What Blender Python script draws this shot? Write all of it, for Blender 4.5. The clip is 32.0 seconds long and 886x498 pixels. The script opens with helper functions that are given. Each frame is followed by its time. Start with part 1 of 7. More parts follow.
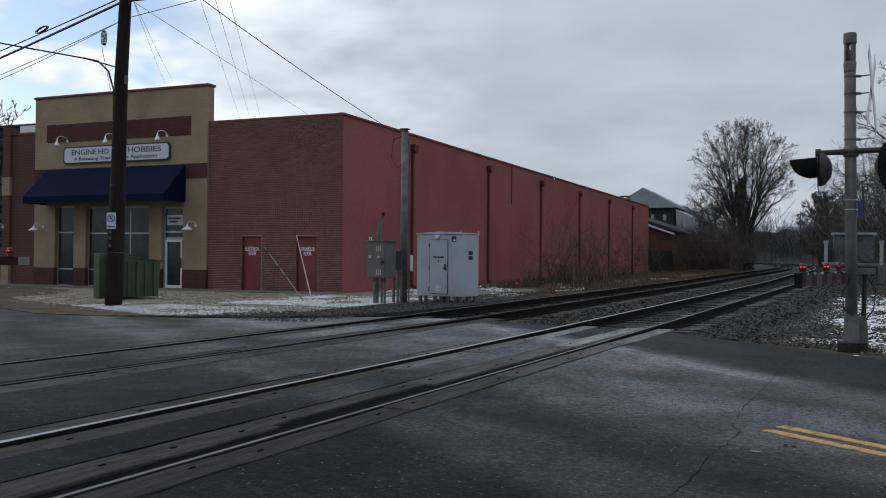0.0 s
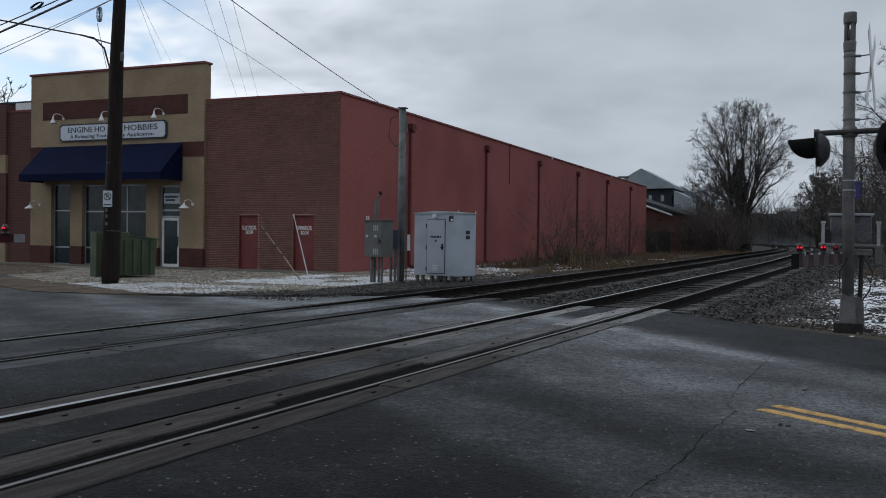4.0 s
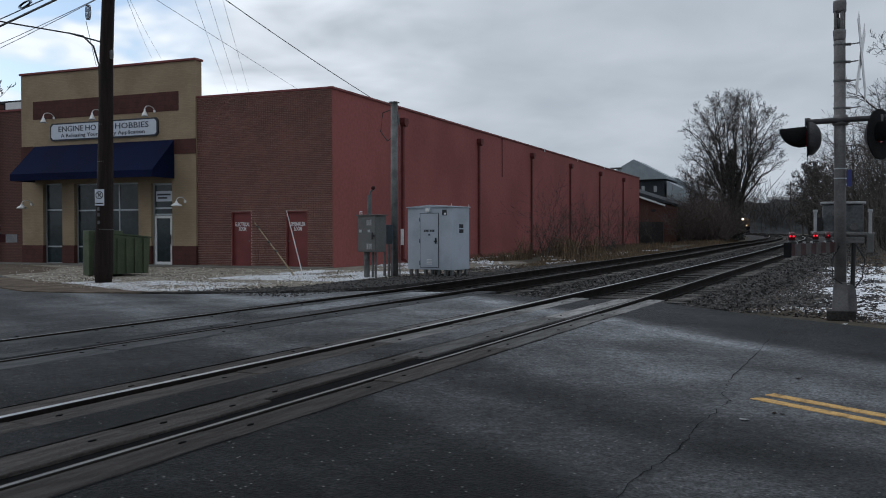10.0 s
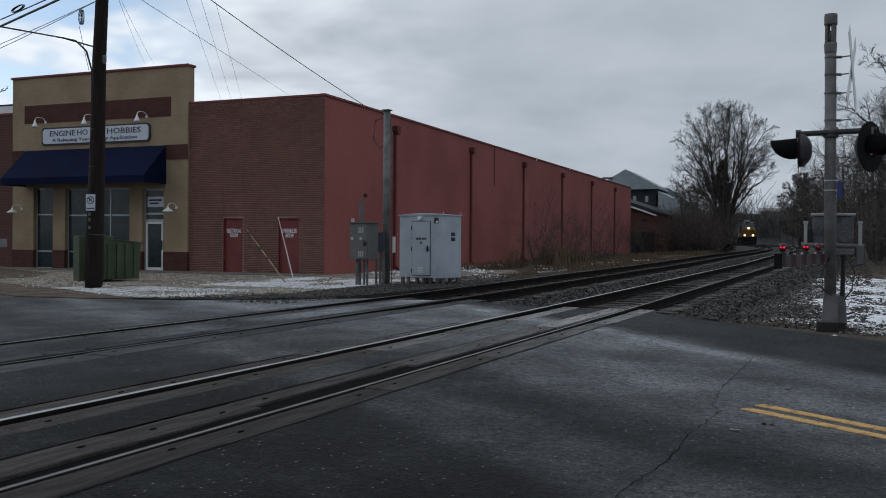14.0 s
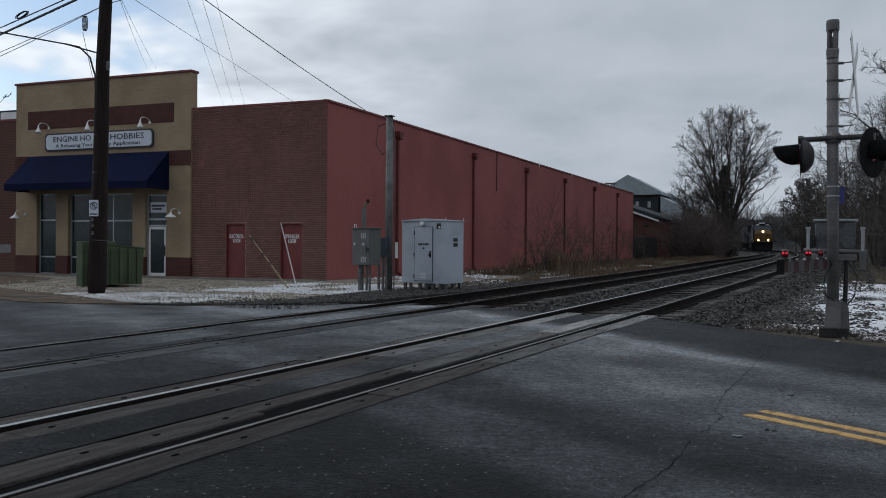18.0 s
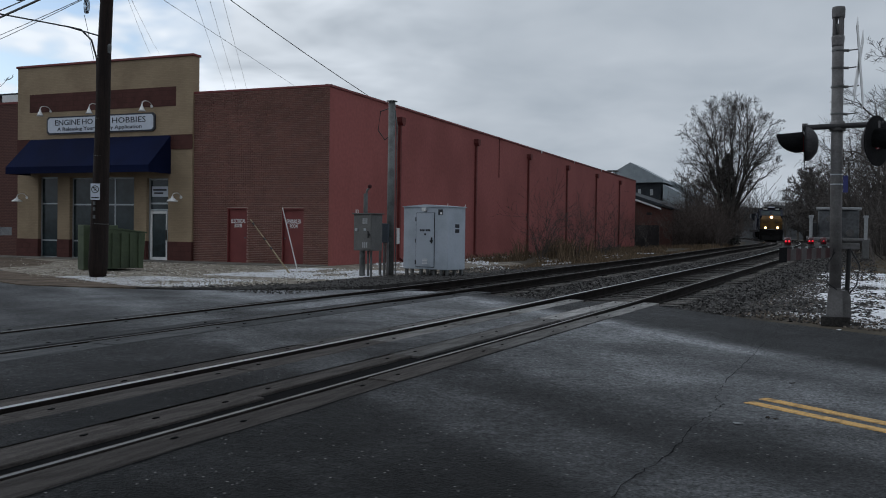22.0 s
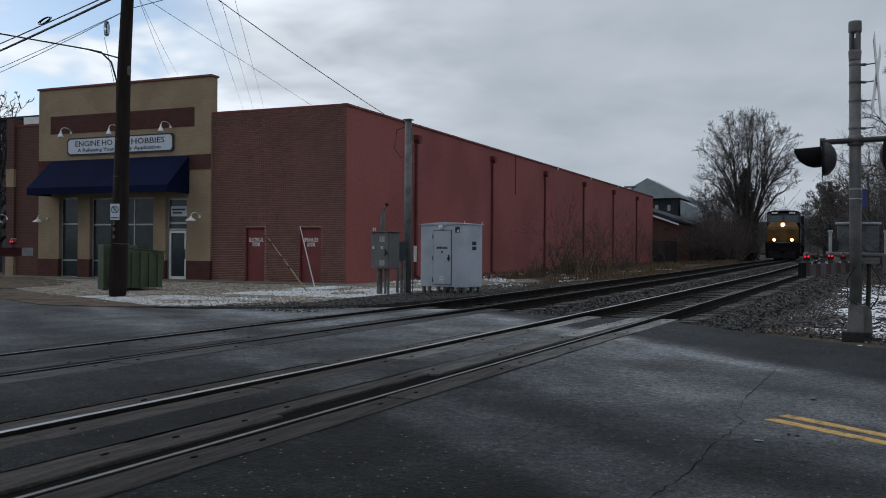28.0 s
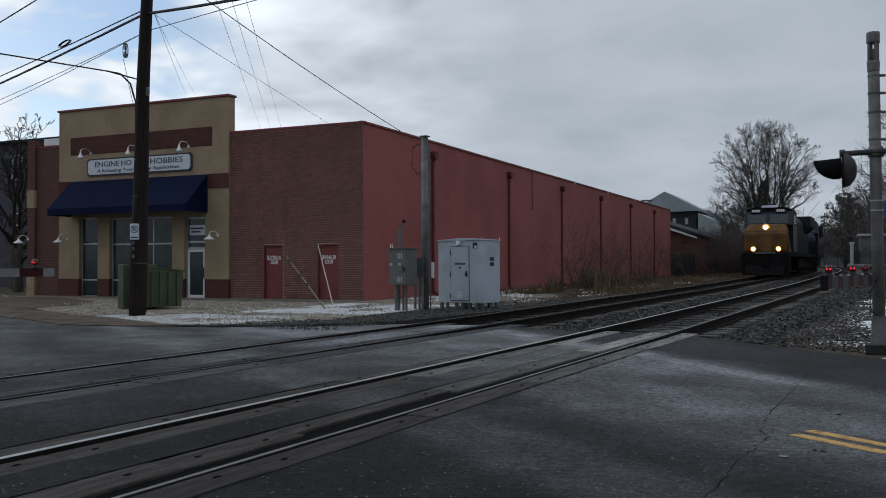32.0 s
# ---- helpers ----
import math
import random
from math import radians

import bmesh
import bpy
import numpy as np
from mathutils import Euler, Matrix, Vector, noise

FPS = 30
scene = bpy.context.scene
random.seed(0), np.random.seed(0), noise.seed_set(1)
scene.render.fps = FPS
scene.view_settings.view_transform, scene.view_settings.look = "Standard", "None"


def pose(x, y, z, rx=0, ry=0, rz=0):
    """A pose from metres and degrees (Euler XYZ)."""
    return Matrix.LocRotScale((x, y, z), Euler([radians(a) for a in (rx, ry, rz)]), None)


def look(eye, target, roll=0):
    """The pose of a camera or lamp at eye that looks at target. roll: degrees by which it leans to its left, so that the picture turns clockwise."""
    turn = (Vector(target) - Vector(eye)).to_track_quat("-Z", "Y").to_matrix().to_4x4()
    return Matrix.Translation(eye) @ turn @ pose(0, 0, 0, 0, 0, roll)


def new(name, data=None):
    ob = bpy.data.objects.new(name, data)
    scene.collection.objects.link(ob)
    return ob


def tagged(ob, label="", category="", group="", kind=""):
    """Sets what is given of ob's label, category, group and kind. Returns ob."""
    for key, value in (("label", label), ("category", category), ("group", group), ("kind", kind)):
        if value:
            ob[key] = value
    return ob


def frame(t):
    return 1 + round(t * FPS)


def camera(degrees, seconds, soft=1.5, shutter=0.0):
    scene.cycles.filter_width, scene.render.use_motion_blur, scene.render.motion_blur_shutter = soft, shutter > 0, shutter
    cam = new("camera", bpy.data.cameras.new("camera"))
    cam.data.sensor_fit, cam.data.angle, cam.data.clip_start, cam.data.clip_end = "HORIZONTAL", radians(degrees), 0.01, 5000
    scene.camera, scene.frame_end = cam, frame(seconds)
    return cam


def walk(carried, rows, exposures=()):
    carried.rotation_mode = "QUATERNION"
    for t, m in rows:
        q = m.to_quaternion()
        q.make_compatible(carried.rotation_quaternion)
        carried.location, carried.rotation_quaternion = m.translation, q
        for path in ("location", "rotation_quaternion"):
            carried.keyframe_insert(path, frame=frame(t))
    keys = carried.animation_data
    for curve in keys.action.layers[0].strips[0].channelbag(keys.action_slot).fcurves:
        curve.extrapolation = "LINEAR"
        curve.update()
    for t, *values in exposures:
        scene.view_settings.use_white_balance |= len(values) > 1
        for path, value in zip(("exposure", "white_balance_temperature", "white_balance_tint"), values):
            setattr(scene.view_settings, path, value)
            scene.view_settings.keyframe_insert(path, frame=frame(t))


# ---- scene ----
cam = camera(52.4, 32.0, soft=1.0)
PATH = [
    (0, (16.596, -29.116, 1.344), (15.805, -27.279, 1.364), 0.5),
    (0.5, (16.593, -29.099, 1.34), (15.804, -27.262, 1.358), 0.6),
    (1, (16.59, -29.109, 1.344), (15.798, -27.272, 1.361), 0.7),
    (1.5, (16.591, -29.115, 1.342), (15.799, -27.278, 1.356), 0.7),
    (2, (16.592, -29.101, 1.343), (15.794, -27.267, 1.351), 0.8),
    (2.5, (16.587, -29.102, 1.337), (15.791, -27.267, 1.339), 1.0),
    (3, (16.587, -29.09, 1.332), (15.801, -27.251, 1.319), 1.0),
    (3.5, (16.594, -29.088, 1.33), (15.809, -27.248, 1.312), 0.8),
    (5.5, (16.598, -29.083, 1.327), (15.812, -27.244, 1.284), 0.6),
    (6, (16.595, -29.073, 1.328), (15.811, -27.233, 1.285), 0.6),
    (6.5, (16.592, -29.058, 1.326), (15.808, -27.219, 1.281), 0.5),
    (7, (16.59, -29.085, 1.331), (15.81, -27.244, 1.293), 0.5),
    (7.5, (16.595, -29.072, 1.329), (15.82, -27.229, 1.296), 0.2),
    (8, (16.597, -29.074, 1.328), (15.825, -27.229, 1.291), 0.1),
    (8.5, (16.603, -29.094, 1.33), (15.83, -27.251, 1.279), 0.0),
    (9, (16.611, -29.085, 1.326), (15.829, -27.245, 1.268), -0.2),
    (9.5, (16.604, -29.085, 1.33), (15.827, -27.243, 1.277), -0.3),
    (10, (16.605, -29.086, 1.332), (15.832, -27.242, 1.294), -0.1),
    (10.5, (16.607, -29.092, 1.332), (15.839, -27.245, 1.304), -0.2),
    (11, (16.605, -29.085, 1.33), (15.839, -27.238, 1.307), -0.1),
    (11.5, (16.607, -29.103, 1.334), (15.844, -27.254, 1.314), -0.0),
    (12, (16.611, -29.099, 1.333), (15.847, -27.251, 1.314), -0.1),
    (12.5, (16.612, -29.081, 1.329), (15.849, -27.233, 1.311), 0.0),
    (13, (16.609, -29.098, 1.331), (15.849, -27.248, 1.315), 0.2),
    (13.5, (16.61, -29.088, 1.329), (15.854, -27.236, 1.311), 0.2),
    (14, (16.603, -29.092, 1.333), (15.847, -27.24, 1.313), 0.4),
    (14.5, (16.603, -29.097, 1.334), (15.847, -27.246, 1.313), 0.5),
    (16.5, (16.611, -29.107, 1.334), (15.856, -27.255, 1.324), 0.4),
    (17, (16.61, -29.11, 1.335), (15.852, -27.259, 1.325), 0.5),
    (17.5, (16.606, -29.118, 1.34), (15.846, -27.269, 1.329), 0.5),
    (18, (16.607, -29.108, 1.338), (15.846, -27.258, 1.33), 0.4),
    (18.5, (16.615, -29.093, 1.33), (15.856, -27.242, 1.32), 0.4),
    (19, (16.607, -29.094, 1.337), (15.848, -27.243, 1.327), 0.4),
    (19.5, (16.601, -29.091, 1.333), (15.842, -27.241, 1.322), 0.4),
    (20, (16.603, -29.091, 1.334), (15.846, -27.24, 1.322), 0.5),
    (20.5, (16.604, -29.088, 1.333), (15.849, -27.236, 1.317), 0.5),
    (21, (16.598, -29.074, 1.328), (15.841, -27.223, 1.304), 0.5),
    (21.5, (16.598, -29.083, 1.329), (15.837, -27.233, 1.293), 0.7),
    (22, (16.598, -29.076, 1.326), (15.834, -27.228, 1.288), 0.8),
    (22.5, (16.59, -29.068, 1.325), (15.823, -27.222, 1.292), 0.8),
    (23, (16.596, -29.086, 1.33), (15.827, -27.24, 1.303), 0.6),
    (23.5, (16.603, -29.101, 1.334), (15.83, -27.256, 1.315), 0.4),
    (24, (16.6, -29.082, 1.328), (15.822, -27.239, 1.312), 0.5),
    (24.5, (16.599, -29.091, 1.334), (15.823, -27.248, 1.32), 0.5),
    (25, (16.6, -29.087, 1.331), (15.824, -27.244, 1.317), 0.5),
    (25.5, (16.601, -29.095, 1.335), (15.823, -27.253, 1.324), 0.5),
    (27.5, (16.6, -29.114, 1.338), (15.805, -27.279, 1.342), 0.5),
    (28, (16.604, -29.096, 1.331), (15.805, -27.263, 1.331), 0.4),
    (28.5, (16.598, -29.105, 1.336), (15.795, -27.274, 1.338), 0.5),
    (29, (16.592, -29.099, 1.336), (15.784, -27.27, 1.34), 0.5),
    (29.5, (16.594, -29.115, 1.337), (15.782, -27.288, 1.337), 0.6),
    (30, (16.6, -29.1, 1.335), (15.784, -27.274, 1.333), 0.4),
    (30.5, (16.595, -29.099, 1.333), (15.772, -27.276, 1.336), 0.3),
    (31, (16.592, -29.085, 1.335), (15.768, -27.263, 1.344), 0.3),
    (31.5, (16.589, -29.09, 1.335), (15.764, -27.268, 1.345), 0.1),
    (32, (16.583, -29.098, 1.34), (15.75, -27.281, 1.375), -0.2),
]
walk(cam, [(t, look(eye, target, roll)) for t, eye, target, roll in PATH],
     exposures=[(0, 0.0, 6100, 9), (1.8, 0.0, 6100, 9), (3, -0.13, 6100, 9), (5.5, 0.12, 6100, 9), (6, 0.20, 6100, 9), (7, 0.22, 6100, 9), (8.2, 0.20, 6100, 9), (9, 0.02, 6100, 9), (10, -0.02, 6100, 9), (12, -0.14, 6100, 9), (20, -0.14, 6100, 9), (28, -0.13, 6100, 9), (31, -0.14, 6100, 9), (32, -0.16, 6100, 9)])


# ---- world and light ----
world = bpy.data.worlds.new("overcast_sky")
scene.world = world
world.use_nodes = True
wn, wl = world.node_tree.nodes, world.node_tree.links
wn.clear()
sky = wn.new("ShaderNodeTexSky")
sky.sky_type = "NISHITA"
sky.sun_disc = False
sky.sun_elevation = radians(30)
sky.sun_rotation = radians(-75)
sky.dust_density = 0.6
sky.ozone_density = 1.5
tc = wn.new("ShaderNodeTexCoord")
sep = wn.new("ShaderNodeSeparateXYZ")
wl.new(tc.outputs["Generated"], sep.inputs[0])
# clouds: direction flattened onto a high deck
zmax = wn.new("ShaderNodeMath"); zmax.operation = "MAXIMUM"; zmax.inputs[1].default_value = 0.0
wl.new(sep.outputs["Z"], zmax.inputs[0])
zadd = wn.new("ShaderNodeMath"); zadd.operation = "ADD"; zadd.inputs[1].default_value = 0.22
wl.new(zmax.outputs[0], zadd.inputs[0])
deck = wn.new("ShaderNodeVectorMath"); deck.operation = "DIVIDE"
comb = wn.new("ShaderNodeCombineXYZ")
for k in range(3):
    wl.new(zadd.outputs[0], comb.inputs[k])
wl.new(tc.outputs["Generated"], deck.inputs[0]); wl.new(comb.outputs[0], deck.inputs[1])
cloud = wn.new("ShaderNodeTexNoise")
cloud.inputs["Scale"].default_value = 2.8
cloud.inputs["Detail"].default_value = 3.5
cloud.inputs["Roughness"].default_value = 0.5
cloud.inputs["Distortion"].default_value = 0.25
wl.new(deck.outputs[0], cloud.inputs["Vector"])
# the cover thins out towards the west
west = wn.new("ShaderNodeVectorMath"); west.operation = "DOT_PRODUCT"
west.inputs[1].default_value = (-0.76, 0.60, 0.25)
wl.new(tc.outputs["Generated"], west.inputs[0])
thin = wn.new("ShaderNodeMapRange")
thin.inputs["From Min"].default_value, thin.inputs["From Max"].default_value = 0.855, 0.965
thin.inputs["To Min"].default_value, thin.inputs["To Max"].default_value = 0.0, 1.0
wl.new(west.outputs["Value"], thin.inputs["Value"])
cshade = wn.new("ShaderNodeMapRange")
cshade.inputs["From Min"].default_value, cshade.inputs["From Max"].default_value = 0.27, 0.66
wl.new(cloud.outputs["Fac"], cshade.inputs["Value"])
grey = wn.new("ShaderNodeMix"); grey.data_type = "RGBA"
grey.inputs["A"].default_value = (0.447, 0.485, 0.524, 1)
grey.inputs["B"].default_value = (0.560, 0.592, 0.625, 1)
wl.new(cshade.outputs[0], grey.inputs["Factor"])
white = wn.new("ShaderNodeMix"); white.data_type = "RGBA"
white.inputs["B"].default_value = (1.08, 1.11, 1.14, 1)
bright = wn.new("ShaderNodeMath"); bright.operation = "MULTIPLY"
wl.new(thin.outputs[0], bright.inputs[0]); wl.new(cshade.outputs[0], bright.inputs[1])
wl.new(bright.outputs[0], white.inputs["Factor"])
wl.new(grey.outputs["Result"], white.inputs["A"])
hole = wn.new("ShaderNodeMapRange")
hole.inputs["From Min"].default_value, hole.inputs["From Max"].default_value = 0.57, 0.47
wl.new(cloud.outputs["Fac"], hole.inputs["Value"])
holes = wn.new("ShaderNodeMath"); holes.operation = "MULTIPLY"
gap = wn.new("ShaderNodeMapRange")
gap.inputs["From Min"].default_value, gap.inputs["From Max"].default_value = 0.962, 0.990
wl.new(west.outputs["Value"], gap.inputs["Value"])
wl.new(hole.outputs[0], holes.inputs[0]); wl.new(gap.outputs[0], holes.inputs[1])
blue = wn.new("ShaderNodeVectorMath"); blue.operation = "SCALE"; blue.inputs["Scale"].default_value = 0.110
wl.new(sky.outputs[0], blue.inputs[0])
final = wn.new("ShaderNodeMix"); final.data_type = "RGBA"
wl.new(holes.outputs[0], final.inputs["Factor"])
wl.new(white.outputs["Result"], final.inputs["A"]); wl.new(blue.outputs[0], final.inputs["B"])
dim_south = wn.new("ShaderNodeMapRange")     # unseen south-east sky dimmed so that less light reaches the ground
dim_south.inputs["From Min"].default_value, dim_south.inputs["From Max"].default_value = -0.9, 0.35
dim_south.inputs["To Min"].default_value, dim_south.inputs["To Max"].default_value = 0.85, 1.0
north = wn.new("ShaderNodeVectorMath"); north.operation = "DOT_PRODUCT"
north.inputs[1].default_value = (-0.40, 0.90, 0.0)
wl.new(tc.outputs["Generated"], north.inputs[0])
wl.new(north.outputs["Value"], dim_south.inputs["Value"])
shade = wn.new("ShaderNodeVectorMath"); shade.operation = "SCALE"
wl.new(final.outputs["Result"], shade.inputs[0]); wl.new(dim_south.outputs[0], shade.inputs["Scale"])
over = wn.new("ShaderNodeMapRange")      # an overcast sky is brighter overhead
over.inputs["From Min"].default_value, over.inputs["From Max"].default_value = 0.25, 1.0
over.inputs["To Min"].default_value, over.inputs["To Max"].default_value = 1.0, 1.6
wl.new(sep.outputs["Z"], over.inputs["Value"])
zenith = wn.new("ShaderNodeVectorMath"); zenith.operation = "SCALE"
wl.new(shade.outputs[0], zenith.inputs[0]); wl.new(over.outputs[0], zenith.inputs["Scale"])
bg = wn.new("ShaderNodeBackground")
bg.inputs["Strength"].default_value = 1.0
wout = wn.new("ShaderNodeOutputWorld")
wl.new(zenith.outputs[0], bg.inputs["Color"]); wl.new(bg.outputs[0], wout.inputs[0])

sun = new("sun", bpy.data.lights.new("sun", "SUN"))
sun.data.energy = 0.38
sun.data.angle = radians(30)
sun.data.color = (1.0, 0.96, 0.9)
sun.matrix_basis = look((-30, -8, 22), (0, 0, 0))


# ---- materials ----
def mat(name, col, rough=0.8, metal=0.0, var=0.25, scale=6.0, fine=60.0, bump=0.15, spec=0.5, col2=None, stretch=(1, 1, 1),
        mask=(0.42, 0.62), piece=0.0, coords="Object"):
    """A surface with colour variation at two scales and fine relief."""
    m = bpy.data.materials.new(name)
    m.use_nodes = True
    n, l = m.node_tree.nodes, m.node_tree.links
    b = n["Principled BSDF"]
    b.inputs["Roughness"].default_value = rough
    b.inputs["Metallic"].default_value = metal
    b.inputs["Specular IOR Level"].default_value = spec
    t = n.new("ShaderNodeTexCoord")
    mp = n.new("ShaderNodeMapping")
    mp.inputs["Scale"].default_value = stretch
    l.new(t.outputs[coords], mp.inputs["Vector"])
    big = n.new("ShaderNodeTexNoise")
    big.inputs["Scale"].default_value, big.inputs["Detail"].default_value = scale, 5
    small = n.new("ShaderNodeTexNoise")
    small.inputs["Scale"].default_value, small.inputs["Detail"].default_value = fine, 3
    for x in (big, small):
        l.new(mp.outputs[0], x.inputs["Vector"])
    if col2 is None:
        col2 = tuple(c * (1 - var) for c in col)
    r1 = n.new("ShaderNodeMapRange")
    r1.inputs["From Min"].default_value, r1.inputs["From Max"].default_value = mask
    l.new(big.outputs["Fac"], r1.inputs["Value"])
    mix = n.new("ShaderNodeMix"); mix.data_type = "RGBA"
    mix.inputs["A"].default_value, mix.inputs["B"].default_value = (*col, 1), (*col2, 1)
    l.new(r1.outputs[0], mix.inputs["Factor"])
    r2 = n.new("ShaderNodeMapRange")
    r2.inputs["From Min"].default_value, r2.inputs["From Max"].default_value = 0.25, 0.75
    r2.inputs["To Min"].default_value, r2.inputs["To Max"].default_value = 1 - var, 1 + var
    l.new(small.outputs["Fac"], r2.inputs["Value"])
    mul = n.new("ShaderNodeVectorMath"); mul.operation = "SCALE"
    l.new(mix.outputs["Result"], mul.inputs[0]); l.new(r2.outputs[0], mul.inputs["Scale"])
    last = mul
    if piece:
        info = n.new("ShaderNodeObjectInfo")
        geo = n.new("ShaderNodeNewGeometry")
        add = n.new("ShaderNodeMath"); add.operation = "ADD"
        l.new(info.outputs["Random"], add.inputs[0]); l.new(geo.outputs["Random Per Island"], add.inputs[1])
        fr = n.new("ShaderNodeMath"); fr.operation = "FRACT"
        l.new(add.outputs[0], fr.inputs[0])
        r3 = n.new("ShaderNodeMapRange")
        r3.inputs["To Min"].default_value, r3.inputs["To Max"].default_value = 1 - piece, 1 + piece
        l.new(fr.outputs[0], r3.inputs["Value"])
        m2 = n.new("ShaderNodeVectorMath"); m2.operation = "SCALE"
        l.new(last.outputs[0], m2.inputs[0]); l.new(r3.outputs[0], m2.inputs["Scale"])
        last = m2
    l.new(last.outputs[0], b.inputs["Base Color"])
    rr = n.new("ShaderNodeMapRange")
    rr.inputs["To Min"].default_value, rr.inputs["To Max"].default_value = max(0.02, rough - 0.12), min(1, rough + 0.12)
    l.new(big.outputs["Fac"], rr.inputs["Value"]); l.new(rr.outputs[0], b.inputs["Roughness"])
    if bump:
        bp = n.new("ShaderNodeBump")
        bp.inputs["Strength"].default_value = bump
        bp.inputs["Distance"].default_value = 0.02
        l.new(small.outputs["Fac"], bp.inputs["Height"]); l.new(bp.outputs[0], b.inputs["Normal"])
    return m


def glow(name, col, strength):
    m = bpy.data.materials.new(name)
    m.use_nodes = True
    b = m.node_tree.nodes["Principled BSDF"]
    b.inputs["Base Color"].default_value = (*col, 1)
    b.inputs["Emission Color"].default_value = (*col, 1)
    b.inputs["Emission Strength"].default_value = strength
    b.inputs["Roughness"].default_value = 0.2
    return m


def asphalt(name):
    """Worn asphalt: fine speckled aggregate, patches, and salt dried in streaks along the street."""
    m = mat(name, (0.0078, 0.0079, 0.0082), 0.66, var=0.5, scale=1.1, fine=60, bump=1.0, col2=(0.0140, 0.0142, 0.0148), spec=0.06)
    n, l = m.node_tree.nodes, m.node_tree.links
    b = n["Principled BSDF"]
    base = b.inputs["Base Color"].links[0].from_socket
    t = n.new("ShaderNodeTexCoord")
    across = n.new("ShaderNodeVectorMath"); across.operation = "DOT_PRODUCT"
    across.inputs[1].default_value = (0.587, 0.81, 0.0)
    along = n.new("ShaderNodeVectorMath"); along.operation = "DOT_PRODUCT"
    along.inputs[1].default_value = (0.81, -0.587, 0.0)
    for x in (across, along):
        l.new(t.outputs["Object"], x.inputs[0])
    v = n.new("ShaderNodeCombineXYZ")
    sa = n.new("ShaderNodeMath"); sa.operation = "MULTIPLY"; sa.inputs[1].default_value = 0.32
    l.new(along.outputs["Value"], sa.inputs[0])
    l.new(sa.outputs[0], v.inputs[0]); l.new(across.outputs["Value"], v.inputs[1])
    streak = n.new("ShaderNodeTexNoise")
    streak.inputs["Scale"].default_value, streak.inputs["Detail"].default_value, streak.inputs["Roughness"].default_value = 0.8, 3, 0.5
    l.new(v.outputs[0], streak.inputs["Vector"])
    # where tyres leave the salt: position across the street
    wob = n.new("ShaderNodeTexNoise")
    wob.inputs["Scale"].default_value, wob.inputs["Detail"].default_value = 0.35, 3
    l.new(t.outputs["Object"], wob.inputs["Vector"])
    shift = n.new("ShaderNodeMath"); shift.operation = "MULTIPLY_ADD"; shift.inputs[1].default_value = 0.5
    l.new(wob.outputs["Fac"], shift.inputs[0]); l.new(across.outputs["Value"], shift.inputs[2])
    pos = n.new("ShaderNodeMapRange")
    pos.inputs["From Min"].default_value, pos.inputs["From Max"].default_value = -14.75, -2.75
    l.new(shift.outputs[0], pos.inputs["Value"])
    ramp = n.new("ShaderNodeValToRGB")
    cr = ramp.color_ramp
    cr.interpolation = "EASE"
    stops = ((0.0, 0.0), (0.28, 0.01), (0.345, 0.04), (0.385, 0.27), (0.415, 0.27), (0.452, 0.10), (0.490, 0.10), (0.54, 0.34), (0.60, 0.52), (0.68, 0.51), (0.75, 0.54), (0.80, 0.53), (0.90, 0.52), (1.0, 0.47))
    while len(cr.elements) < len(stops):
        cr.elements.new(0.5)
    for e, (p, c) in zip(cr.elements, stops):
        e.position, e.color = p, (c, c, c, 1)
    l.new(pos.outputs[0], ramp.inputs["Fac"])
    sr = n.new("ShaderNodeMapRange")
    sr.inputs["From Min"].default_value, sr.inputs["From Max"].default_value = -0.05, 0.68
    l.new(streak.outputs["Fac"], sr.inputs["Value"])
    amt = n.new("ShaderNodeMath"); amt.operation = "MULTIPLY"
    l.new(ramp.outputs["Color"], amt.inputs[0]); l.new(sr.outputs[0], amt.inputs[1])
    # a salt streak that bends away from the street's line, with newer, darker paving past it
    bend = n.new("ShaderNodeMath"); bend.operation = "MULTIPLY_ADD"; bend.inputs[1].default_value = 0.14
    l.new(along.outputs["Value"], bend.inputs[0]); l.new(shift.outputs[0], bend.inputs[2])
    edge = n.new("ShaderNodeValToRGB")
    er = edge.color_ramp
    er.interpolation = "EASE"
    for k, (p, c) in enumerate(((0.0, 0.0), (0.28, 0.0), (0.50, 0.16), (0.595, 0.46), (0.645, 0.32), (0.76, 0.02), (1.0, 0.0))):
        e = er.elements[k] if k < 2 else er.elements.new(p)
        e.position, e.color = p, (c, c, c, 1)
    eb = n.new("ShaderNodeMapRange")
    eb.inputs["From Min"].default_value, eb.inputs["From Max"].default_value = -3.4, -0.9
    l.new(bend.outputs[0], eb.inputs["Value"]); l.new(eb.outputs[0], edge.inputs["Fac"])
    reach = n.new("ShaderNodeMapRange"); reach.interpolation_type = "SMOOTHSTEP"
    reach.inputs["From Min"].default_value, reach.inputs["From Max"].default_value = 25.4, 23.2
    l.new(along.outputs["Value"], reach.inputs["Value"])
    line = n.new("ShaderNodeMath"); line.operation = "MULTIPLY"
    l.new(edge.outputs["Color"], line.inputs[0]); l.new(reach.outputs[0], line.inputs[1])
    line2 = n.new("ShaderNodeMath"); line2.operation = "MULTIPLY"
    l.new(line.outputs[0], line2.inputs[0]); l.new(sr.outputs[0], line2.inputs[1])
    fresh = n.new("ShaderNodeMapRange"); fresh.interpolation_type = "SMOOTHSTEP"
    fresh.inputs["From Min"].default_value, fresh.inputs["From Max"].default_value = -1.15, -1.90
    fresh.inputs["To Min"].default_value = 0.20
    l.new(bend.outputs[0], fresh.inputs["Value"])
